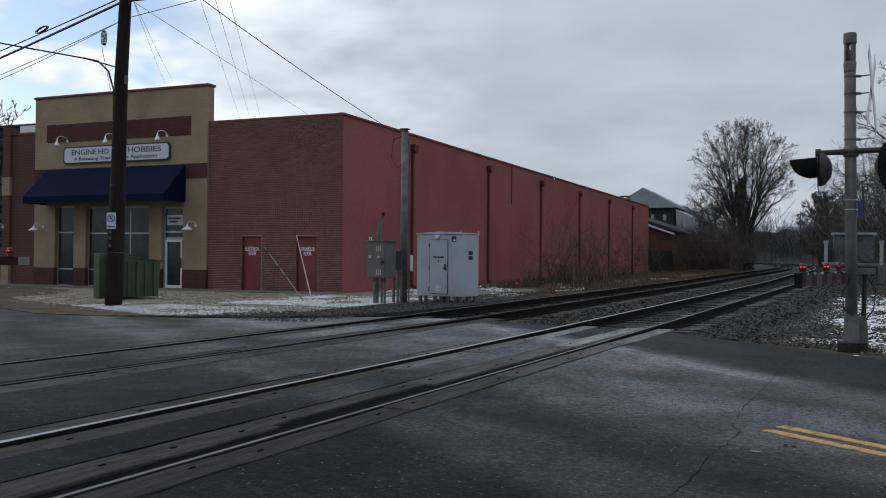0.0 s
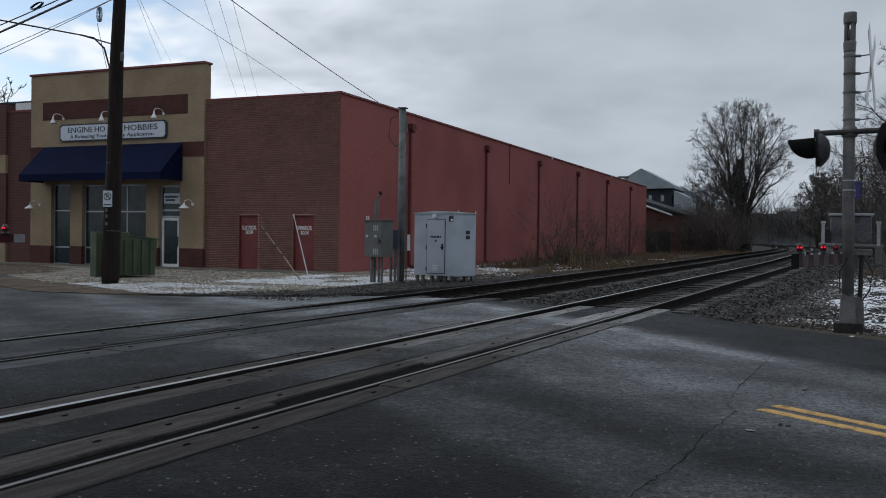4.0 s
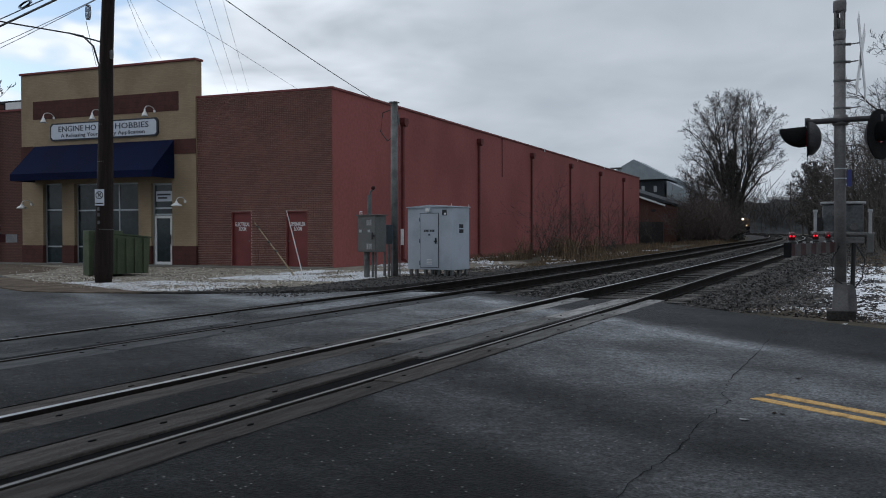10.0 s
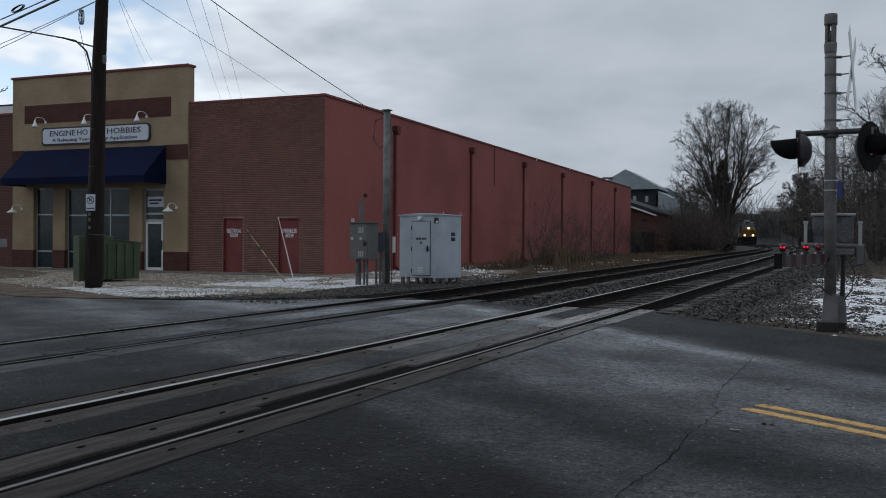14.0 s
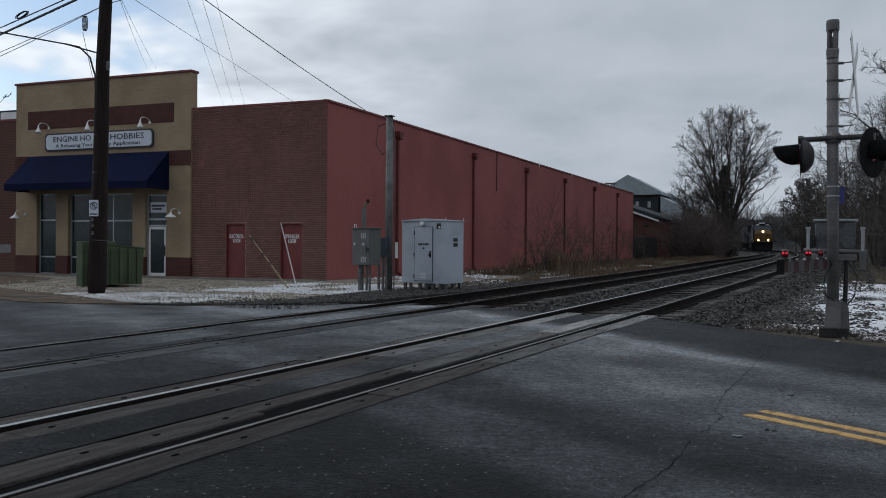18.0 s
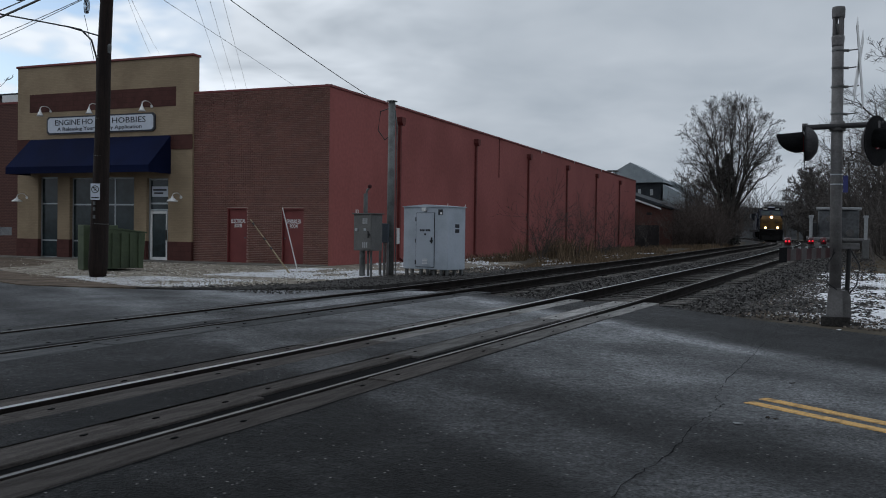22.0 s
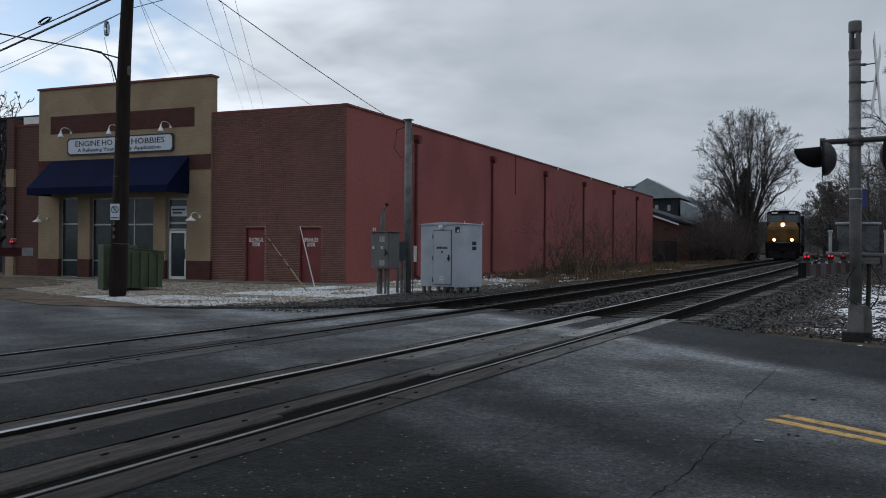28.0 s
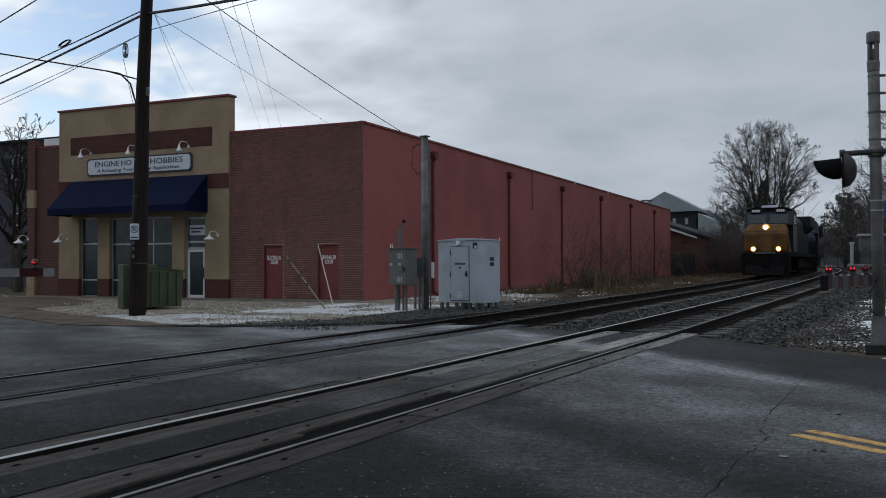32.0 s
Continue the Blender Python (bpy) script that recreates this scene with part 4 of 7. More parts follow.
for i in range(6):
    downpipe(5.95 + 9.37 * i, i)
bm = bm_new()
rod(bm, (0.03, 19.12, 4.43), (0.03, 19.12, 6.6), 0.022, n=6)
part("wall_conduit", bm, PIPE_RED, SHOP)
for y in (27.4, 36.0, 45.0):
    bm = bm_new()
    box(bm, 0.05, y, BH - 0.12, 0.09, y + 0.10, BH + 0.10)
    part("coping_strap", bm, WHITE_PAINT, SHOP, "white strip on the coping")


# ---- brick wing and street buildings to the west ----
WING = thing("brick_wing", "brown brick shop wing with tan blocks and a metal coping", "building")
bm = bm_new()
box(bm, -16.8, 0.0, -0.1, -15.35, 0.3, 6.62)
part("wing_wall", bm, BRICK_FLAT, WING)
bm = bm_new()
box(bm, -16.85, -0.03, 6.62, -15.35, 0.34, 6.70)
part("wing_coping", bm, RED_TRIM, WING)
bm = bm_new()
box(bm, -16.4, 0.03, 6.72, -15.36, 0.28, 7.02)
part("flashing", bm, WHITE_PAINT, WING, "white painted roof flashing")
bm = bm_new()
box(bm, -17.25, -0.12, 0.85, -16.8, 0.3, 3.95), box(bm, -17.25, -0.12, 4.75, -16.8, 0.3, 6.98)
part("pilaster", bm, BRICK_FLAT, WING)
for a, b in ((3.95, 4.75), (-0.1, 0.85)):
    bm = bm_new()
    box(bm, -17.27, -0.14, a, -16.8, 0.3, b)
    part("stone_block", bm, STUCCO, WING, "tan stone block")
gooseneck(-17.2, 2.55, 0.5, 0.16, True)


HOUSE_H = 9.7
HOUSE_WALL = mat("dark_house_brick", (0.072, 0.068, 0.084), 0.9, var=0.25, scale=2, fine=30, bump=0.2, spec=0.2)


def street_house(x0, x1, y, h, label, wall, bays, floors, roof):
    t = thing("street_house", label, "building", (x0, y, -0.05))
    w = x1 - x0
    holes = []
    for i in range(bays):
        for j in range(floors):
            cx = w * (i + 0.5) / bays
            z = 1.0 + j * 3.1
            holes.append((cx - 0.55, z, cx + 0.55, z + 1.7))
    bm = bm_new()
    wall_with_holes(bm, 0, w, 0, h, 0.0, 0.35, holes)
    part("wall", bm, wall, t)
    bm = bm_new()
    box(bm, 0, 0.36, 0, w, 9, h - 0.05)
    part("house_body", bm, wall, t)
    bm = bm_new()
    prism(bm, [(-0.3, h), (9.3, h), (9.3, h + 0.15), (4.5, h + roof), (-0.3, h + 0.15)], "x", -0.2, w + 0.2)
    part("roof", bm, GREY_WALL, t, "dark shingle roof")
    for a, b, c, d in holes:
        bm = bm_new()
        box(bm, a, 0.05, b, a + 0.09, 0.2, d), box(bm, c - 0.09, 0.05, b, c, 0.2, d), box(bm, a + 0.09, 0.05, b, c - 0.09, 0.2, b + 0.09)
        box(bm, a + 0.09, 0.05, d - 0.09, c - 0.09, 0.2, d), box(bm, a + 0.09, 0.06, (b + d) / 2 - 0.04, c - 0.09, 0.19, (b + d) / 2 + 0.04)
        wd = part("window", bm, WHITE_PAINT, t, "white sash window")
        bm = bm_new()
        box(bm, a + 0.05, 0.21, b + 0.05, c - 0.05, 0.23, d - 0.05)
        part("pane", bm, DARK_GLASS, wd)
    return t


street_house(-48.0, -24.0, 14.0, HOUSE_H, "dark brick street house with white sash windows", HOUSE_WALL, 10, 3, 0.5)
street_house(-74, -49.0, 26.0, 8.4, "grey street house with white sash windows", MAROON, 7, 2, 1.8)

# low buildings past the warehouse
LOW = thing("low_workshop", "low dark brick workshop with a pale eaves board", "building", (-9, 64.0, 0))
bm = bm_new()
prism(bm, [(0, -0.1), (12.2, -0.1), (12.2, 3.85), (11.0, 4.1), (8.13, 5.0), (0.0, 7.2)], "y", 0.0, 20.0)
part("workshop_wall", bm, BRICK_FLAT, LOW, "dark red brick wall")
bm = bm_new()
prism(bm, [(0.0, 8.2), (8.13, 5.45), (12.4, 4.05), (12.4, 3.9), (8.13, 5.0), (0.0, 7.3)], "y", -0.3, 22)
part("lean_to_roof", bm, GREY_WALL, LOW, "dark sloping roof")
bm = bm_new()
prism(bm, [(6.0, 5.88), (11.1, 4.05), (11.1, 3.88), (6.0, 5.68)], "y", -0.42, -0.3)
part("eaves_board", bm, WHITE_PAINT, LOW, "pale eaves board")
bm = bm_new()
box(bm, 8.4, -0.06, 0.0, 10.9, -0.001, 2.3)
part("dark_doorway", bm, BLACK, LOW, "dark blue-black door")
bm = bm_new()
box(bm, 9.6, -0.05, 3.35, 10.1, -0.001, 3.6)
part("wall_vent", bm, BLACK, LOW)
HALL = thing("gabled_hall", "large hall with a pale metal hipped roof", "building", (-14, 92.0, 0))
bm = bm_new()
box(bm, 0, 0.6, -0.1, 12.6, 40, 5.2)
part("hall_wall", bm, GREY_WALL, HALL)
bm = bm_new()
prism(bm, [(2.6, 8.2), (7.5, 11.0), (11.9, 8.65), (11.9, 8.3)], "y", 0.0, 9.0)
part("upper_roof", bm, SLATE, HALL, "pale grey standing seam roof")
bm = bm_new()
box(bm, 2.2, 0.5, 5.2, 11.5, 8.5, 8.2)
part("clerestory", bm, GREY_WALL, HALL)
for i in range(4):
    bm = bm_new()
    box(bm, 5.3 + 1.6 * i, 0.42, 6.6, 5.7 + 1.6 * i, 0.49, 7.4)
    part("clerestory_window", bm, POST_WHITE, HALL, "pale narrow clerestory window")
bm = bm_new()
prism(bm, [(0.0, 7.6), (11.0, 9.0), (12.0, 8.9), (16.6, 5.6), (16.6, 4.7), (0, 6.2)], "y", 9.0, 40.0)
part("lower_roof", bm, SLATE, HALL, "pale grey standing seam roof")
bm = bm_new()
prism(bm, [(11.95, 8.0), (14.2, 6.8), (14.2, 4.4), (11.95, 5.0)], "y", -0.6, 9.0)
part("front_roof", bm, SLATE, HALL)
for i in range(9):
    bm = bm_new()
    box(bm, 7.5 + 0.5 * i, -0.03, 8.35, 7.56 + 0.5 * i, -0.001, 10.92 - 0.27 * i)
    part("roof_seam", bm, SLATE, HALL)
VENT = thing("roof_vent", "small grey mushroom roof vent", "vent", (-1.2, 2.0, BH - 0.62))
bm = bm_new()
lathe(bm, [(0.10, 0), (0.10, 0.85), (0.30, 0.88), (0.32, 0.95), (0.15, 1.05), (0.02, 1.06)], 14)
part("stack", bm, GALV, VENT, "", True)
RT = thing("rooftop_unit", "small grey rooftop frame", "roof unit", (-1.75, 56.5, BH - 0.7))
for dx, dy in ((0, 0), (0, 0.6), (0.6, 0), (0.6, 0.6)):
    bm = bm_new()
    box(bm, dx, dy, 0, dx + 0.06, dy + 0.06, 1.4)
    part("leg", bm, GALV, RT)
bm = bm_new()
box(bm, -0.15, -0.1, 1.4, 0.8, 0.8, 1.50)
part("top_rail", bm, GALV, RT)


# ---- street furniture at the crossing ----
APRON = [(-9.4, -8.3), (-7.55, -9.0), (-5.65, -9.7), (-3.3, -10.57), (-0.76, -11.61), (0.44, -12.16), (2.44, -12.75), (3.0, -13.6), (1.69, -13.95), (0.16, -14.1), (-3.03, -12.6), (-4.48, -11.93), (-9.4, -8.95)]
BROWN_SOIL = mat("brown_soil", (0.115, 0.088, 0.066), 0.95, var=0.4, scale=1.6, fine=26, bump=0.6, col2=(0.060, 0.046, 0.036), spec=0.1)
# snowy gravel corner in front of the shop
SNOWY = [(-30, 7.9), (-16.8, -1.9), (-10.0, -6.6), (-2.3, -11.6), (0.1, -12.75), (2.4, -13.55), (3.6, -13.1), (4.4, -12.2), (5.1, -10.4), (5.0, -8.0), (5.3, -4.8), (6.6, -1.0), (6.9, 3.0), (4.5, 9.0), (0.2, 9.0), (0.0, 0.0), (-15.3, -0.1), (-30, -0.1)]
bm = bm_new()
prism(bm, SNOWY, "z", -0.08, 0.012)
bmesh.ops.triangulate(bm, faces=bm.faces[:])
structure("gravel_corner", bm, GRAVEL_SNOW, "pale gravel and dead leaves with patchy snow", "gravel")
bm = bm_new()
prism(bm, [(-16.8, -1.5), (0.02, -1.5), (0.02, -0.02), (-16.8, -0.14)], "z", -0.06, 0.04)
structure("footpath", bm, CONCRETE, "narrow worn concrete path along the shop front", "footpath")
bm = bm_new()
dark = [(2.4, -13.75), (5.2, -12.6), (6.1, -11.6), (6.9, -10.0), (8.0, 0.0), (8.6, 10.0), (6.9, 10.0), (6.5, -1.0), (5.3, -4.9), (5.0, -8.1), (5.1, -10.5), (4.4, -12.3), (3.6, -13.2)]
prism(bm, dark, "z", -0.08, 0.03)
bmesh.ops.triangulate(bm, faces=bm.faces[:])
structure("track_shoulder", bm, BALLAST, "dark ballast shoulder beside the crossing", "ballast")
bm = bm_new()
prism(bm, APRON, "z", -0.05, 0.022)
bmesh.ops.triangulate(bm, faces=bm.faces[:])
structure("bare_soil", bm, BROWN_SOIL, "bare brown soil and dead leaves at the corner", "soil")
bm = bm_new()
prism(bm, [(-30, 5.4), (-16.8, -3.95), (-9.3, -8.6), (-7.0, -8.9), (-7.2, -6.6), (-9.6, -3.6), (-13.5, -1.62), (-16.8, -1.56), (-30, 7.6)], "z", -0.05, 0.0165)
bmesh.ops.triangulate(bm, faces=bm.faces[:])
structure("dead_lawn", bm, BROWN_SOIL, "strip of brown dead grass beside the path", "grass")
# kerb of the street corner
bm = bm_new()
kerb = [(-30, 5.35), (-16.8, -4.0), (-9.5, -8.95), (-4.48, -11.98), (-3.03, -12.64)]
for a, b in zip(kerb, kerb[1:]):
    d = (Vector(b) - Vector(a)).normalized()
    n = Vector((-d.y, d.x)) * -0.09
    prism(bm, [a, b, (b[0] + n.x, b[1] + n.y), (a[0] + n.x, a[1] + n.y)], "z", -0.05, 0.05)
structure("kerb", bm, CONCRETE, "worn grey concrete kerb", "kerb")
# snow beside the mast: a thin crust whose low places sink under the ground
xs, ys = np.arange(15.4, 27.0, 0.11), np.arange(-14.6, 12.0, 0.16)
vs = []
for y in ys:
    for x in xs:
        q = Vector((float(x), float(y), 0.0))
        lie = smooth01(-13.6, -11.4, y) * smooth01(15.9, 17.2, x) * (1 - 0.6 * smooth01(2, 10, y))
        lie *= smooth01(0.0, 1.4, 0.72 * (x - 13.7) + (y + 11.9))
        lump = 0.030 * noise.noise(Vector((x * 0.8, y * 0.5, 8))) + 0.026 * noise.noise(Vector((x * 3.1, y * 2.2, 3))) + 0.030 * noise.noise(Vector((x * 7, y * 5, 1)))
        vs.append((float(x), float(y), ground_z(x, y) - 0.026 + 0.052 * lie + lump))
w = len(xs)
fs = [(j * w + i, j * w + i + 1, (j + 1) * w + i + 1, (j + 1) * w + i) for j in range(len(ys) - 1) for i in range(w - 1)]
tagged(mesh_from("snow_crust", vs, fs, SNOW, True), "thin patchy snow on gravel and leaves", "snow", "", "stuff")

# yellow centre line: two bars
for k, (a, ln) in enumerate((((16.13, -21.52), 40), ((16.23, -21.30), 40))):
    bm = bm_new()
    d = Vector((0.80, -0.595))
    n = Vector((0.595, 0.80)) * 0.055
    A, B = Vector(a), Vector(a) + d * ln
    prism(bm, [tuple(A - n), tuple(B - n), tuple(B + n), tuple(A + n)], "z", -0.01, 0.005)
    structure("yellow_line_%d" % (k + 1), bm, YELLOW, "worn yellow centre line stripe", "road marking")
CRACK = mat("crack_dirt", (0.013, 0.0135, 0.0145), 0.95, var=0.3, fine=40, bump=0.2, spec=0.02)
# tar seams
bm = bm_new()
seam = [(15.60, -25.6), (15.71, -24.16), (15.80, -23.57), (15.84, -22.79), (15.92, -21.91), (15.95, -21.67), (15.88, -21.49), (15.86, -20.62), (15.98, -18.48), (16.12, -15.86), (16.26, -14.3)]
pts = []
for (ax, ay), (bx, by) in zip(seam, seam[1:]):
    for i in range(8):
        f = i / 8
        pts.append((ax + f * (bx - ax) + 0.03 * noise.noise(Vector((ax * 9, f * 9, ay * 5))) + random.uniform(-0.006, 0.006), ay + f * (by - ay)))
left, right = [], []
for i, (x, y) in enumerate(pts):
    w = 0.0015 + 0.005 * abs(noise.noise(Vector((x * 7, y * 7, 1))))
    left.append(bm.verts.new((x - w, y, 0.003))), right.append(bm.verts.new((x + w, y, 0.003)))
for i in range(len(pts) - 1):
    bm.faces.new((left[i], right[i], right[i + 1], left[i + 1]))
structure("road_crack", bm, CRACK, "dark crack along a paving joint", "crack")

# ragged joint where the asphalt meets the outer planks, and hairline cracks beside it
def hairline(bm, pts, w, z):
    rows = []
    for i, (x, y) in enumerate(pts):
        k = w * (0.35 + 1.3 * abs(noise.noise(Vector((x * 5, y * 5, 4)))))
        rows.append((bm.verts.new((x - k, y, z)), bm.verts.new((x + k, y, z))))
    for a, b in zip(rows, rows[1:]):
        bm.faces.new((a[0], a[1], b[1], b[0]))


bm = bm_new()
pts = []
for y in np.arange(-34, -14.5, 0.16):
    p = on_line(float(y), RAILS[3] + 0.372 + 0.04 * noise.noise(Vector((0, float(y) * 1.7, 2))))
    pts.append((p.x, p.y))
hairline(bm, pts, 0.014, 0.0475)
for ax, ay, bx, by in ((13.13, -21.35, 13.9, -21.15), (13.37, -21.23, 14.15, -21.75), (13.33, -21.68, 14.0, -21.98), (13.5, -22.6, 14.2, -22.9), (12.95, -22.4, 13.6, -22.75)):
    hairline(bm, [(ax + f * (bx - ax), ay + f * (by - ay) + 0.05 * noise.noise(Vector((ax * 7, f * 6, by)))) for f in np.linspace(0, 1, 14)], 0.006, 0.0475 if ax < 13 else 0.048)
structure("edge_cracks", bm, CRACK, "ragged dark cracks beside the crossing planks", "crack")

bm = bm_new()
for dx in (0.0, 0.09):
    prism(bm, [(14.14 + dx, -25.5), (14.18 + dx, -25.48), (13.93 + dx, -24.95), (13.76 + dx, -24.62), (13.74 + dx, -24.63), (13.89 + dx, -24.97)], "z", 0.0005, 0.0025)
structure("skid_mark", bm, CRACK, "black tyre skid mark on the asphalt", "road marking")


def scrap(name, label, x, y, s, turn, material, curl=0.3):
    """A small curled leaf or bit of litter on the road."""
    t = thing(name, label, "litter", (x, y, 0.003), turn, "litter on the road")
    bm = bm_new()
    rows = []
    for i in range(6):
        f = i / 5
        w = s * 0.42 * math.sin(math.pi * (0.12 + 0.80 * f))
        z = curl * s * (f - 0.45) ** 2 * 2
        rows.append([bm.verts.new(((f - 0.5) * s, k * w, z + abs(k) * curl * w * 0.6)) for k in (-1, 0, 1)])
    for a, b in zip(rows, rows[1:]):
        for k in range(2):
            bm.faces.new((a[k], a[k + 1], b[k + 1], b[k]))
    bmesh.ops.solidify(bm, geom=bm.faces[:], thickness=0.002)
    part("blade", bm, material, t)


LEAF = mat("dead_leaf", (0.045, 0.034, 0.026), 0.85, var=0.3, fine=60, bump=0.2, piece=0.4, spec=0.2)
for x, y, s, a in ((16.43, -20.39, 0.06, 20), (16.30, -22.12, 0.045, 80), (16.36, -22.14, 0.045, -30), (15.9, -17.6, 0.05, 10)):
    scrap("dead_leaf", "dark curled dead leaf on the asphalt", x, y, s, a, LEAF)
scrap("paper_scrap", "pale crumpled scrap with a dark edge", 16.12, -22.43, 0.075, -15, POST_WHITE, 0.2)
scrap("paper_scrap", "pale crumpled scrap on the asphalt", 9.95, -22.65, 0.08, 25, POST_WHITE, 0.2)

# wooden utility pole
POLE = thing("utility_pole", "dark creosoted wooden utility pole with metal bands", "utility pole", (-0.795, -10.7, 0))
bm = bm_new()
tube(bm, [(0, 0, -0.3), (0.0, 0, 0.3), (0.10, 0, 3.0), (0.165, 0, 6.0), (0.30, 0, 8.4), (0.40, 0, 10.6)], [0.255, 0.25, 0.195, 0.172, 0.152, 0.14], 16)
part("shaft", bm, POLE_WOOD, POLE, "", True)
for z, x, r in ((1.42, 0.05, 0.226), (3.18, 0.10, 0.194), (4.15, 0.115, 0.187), (5.73, 0.135, 0.175)):
    bm = bm_new()
    lathe(bm, [(r - 0.010, -0.011), (r - 0.001, -0.011), (r - 0.001, 0.011), (r - 0.010, 0.011)], 18, pose(x, 0, z, 0, 4.0, 0))
    part("band", bm, GALV, POLE, "bright metal band")
for z in (1.55, 1.75, 1.9):
    bm = bm_new()
    box(bm, 0.05, -0.250, z, 0.10, -0.205, z + 0.09)
    part("tag", bm, GALV, POLE, "small metal tag")
bm = bm_new()
lathe(bm, [(0.05, -0.10), (0.06, 0.0), (0.06, 0.10), (0.02, 0.14)], 12, pose(0.33, 0.0, 5.95))
part("lamp_eye", bm, GALV, POLE)
NOPARK = thing("no_parking_sign", "white no parking sign with a struck P on the pole", "sign", (-0.62, -11.0, 2.24), 22)
bm = bm_new()
box(bm, -0.12, -0.008, -0.21, 0.12, 0.004, 0.21, 0.003)
part("plate", bm, SIGN_WHITE, NOPARK)
bm = bm_new()
for i in range(24):
    a, b = 2 * math.pi * i / 24, 2 * math.pi * (i + 1) / 24
    prism(bm, [(0.100 * math.cos(a), 0.06 + 0.100 * math.sin(a)), (0.100 * math.cos(b), 0.06 + 0.100 * math.sin(b)), (0.080 * math.cos(b), 0.06 + 0.080 * math.sin(b)), (0.080 * math.cos(a), 0.06 + 0.080 * math.sin(a))], "y", -0.014, -0.010)
part("ring", bm, BLACK, NOPARK)
bm = bm_new()
prism(bm, [(-0.074, 0.118), (-0.058, 0.134), (0.074, 0.002), (0.058, -0.014)], "y", -0.0135, -0.0105)
part("slash", bm, BLACK, NOPARK)
lettering("letter", "P", 0.16, BLACK, NOPARK, pose(0.0, -0.0115, 0.06, 90, 0, 0))
bm = bm_new()
box(bm, -0.10, -0.012, -0.17, 0.10, -0.009, -0.14)
part("line", bm, BLACK, NOPARK)


def wire(name, pts, r, material, label, sag=0.0):
    """A hanging cable between points."""
    t = thing(name, label, "cable")
    out = []
    for a, b in zip(pts, pts[1:]):
        a, b = Vector(a), Vector(b)
        for i in range(13):
            f = i / 12
            p = a.lerp(b, f)
            p.z -= sag * 4 * f * (1 - f)
            if not out or (p - out[-1]).length > 1e-3:
                out.append(p)
    bm = bm_new()
    tube(bm, out, r, 5)
    part("strand", bm, material, t)
    return t


# dumpster beside the shop
BIN = thing("dumpster", "green steel dumpster with ribbed sides, lid shut", "dumpster", (-3.35, -7.35, 0.03), -20)
bm = bm_new()
prism(bm, [(-0.62, 0.06), (0.55, 0.06), (0.62, 1.12), (-0.62, 1.26)], "x", -0.78, 0.78)
part("bin_body", bm, GREEN_BIN, BIN)
for x in (-0.62, -0.3, 0.02, 0.34, 0.66):
    bm = bm_new()
    prism(bm, [(-0.675, 0.08), (-0.622, 0.08), (-0.622, 1.2), (-0.675, 1.18)], "x", x - 0.05, x + 0.05)
    part("rib", bm, GREEN_BIN, BIN)
for y in (-0.42, -0.14, 0.14, 0.42):
    bm = bm_new()
    box(bm, 0.782, y - 0.05, 0.08, 0.835, y + 0.05, 1.12)
    part("rib", bm, GREEN_BIN, BIN)
for x in (-0.80, 0.01):
    bm = bm_new()
    prism(bm, [(-0.68, 1.27), (0.66, 1.13), (0.66, 1.17), (-0.68, 1.32)], "x", x, x + 0.79)
    part("lid", bm, GREEN_BIN, BIN, "faded green lid")
BIN2 = thing("tall_bin", "tall faded green steel bin behind the pole", "dumpster", (-4.0, -7.55, 0.03), -20)
bm = bm_new()
box(bm, 0.06, -0.5, 0.0, 0.45, 0.6, 1.36, 0.02)
part("bin_body", bm, GREEN_BIN, BIN2)

# two leaning sticks
for name, a, b, m, lab in (("leaning_pole", (2.09, -5.9, -0.03), (0.40, -5.55, 1.62), DULL_YELLOW, "thin yellow and black marker pole, leaning"),
                           ("leaning_pole", (1.95, -5.25, -0.03), (1.52, -5.5, 2.0), WHITE_PAINT, "thin white marker pole, leaning")):
    t = thing(name, lab, "marker pole")
    bm = bm_new()
    rod(bm, a, b, 0.024 if m is DULL_YELLOW else 0.018, 0.018 if m is DULL_YELLOW else 0.014, 8)
    part("rod", bm, m, t)
    if m is DULL_YELLOW:
        for f in (0.45, 0.62, 0.9):
            A, B = Vector(a), Vector(b)
            bm = bm_new()
            rod(bm, A.lerp(B, f), A.lerp(B, f + 0.04), 0.034, n=8)
            part("band", bm, BLACK, t)

# grey signal box with its post, and steel pole
EB = thing("signal_box", "grey steel signal box on posts", "electrical box", (4.72, -6.0, 0), -18)
bm = bm_new()
box(bm, -0.36, -0.22, 0.76, 0.36, 0.22, 1.80, 0.012)
part("box_body", bm, CABINET_DARK, EB)
bm = bm_new()
box(bm, -0.40, -0.26, 1.80, 0.40, 0.26, 1.83, 0.005)
part("box_lid", bm, CABINET_DARK, EB)
bm = bm_new()
box(bm, -0.10, -0.236, 0.80, 0.345, -0.221, 1.77, 0.004)
d0 = part("box_door", bm, CABINET_DARK, EB)
for z in (1.52, 0.84):
    for k in range(3):
        bm = bm_new()
        box(bm, 0.02 + 0.075 * k, -0.243, z, 0.062 + 0.075 * k, -0.237, z + 0.16)
        part("louvre", bm, POST_WHITE, d0, "white louvre slot")
for x, z, s in ((0.11, 1.36, 0.045), (-0.24, 1.36, 0.05)):
    bm = bm_new()
    box(bm, x - s, -0.245, z - s * 0.8, x + s, -0.222, z + s * 0.8)
    part("label_plate", bm, ALU, EB)
bm = bm_new()
rod(bm, (0.30, -0.24, 1.22), (0.30, -0.30, 1.22), 0.04), box(bm, 0.28, -0.31, 1.12, 0.32, -0.29, 1.32)
part("handle", bm, BLACK, EB)
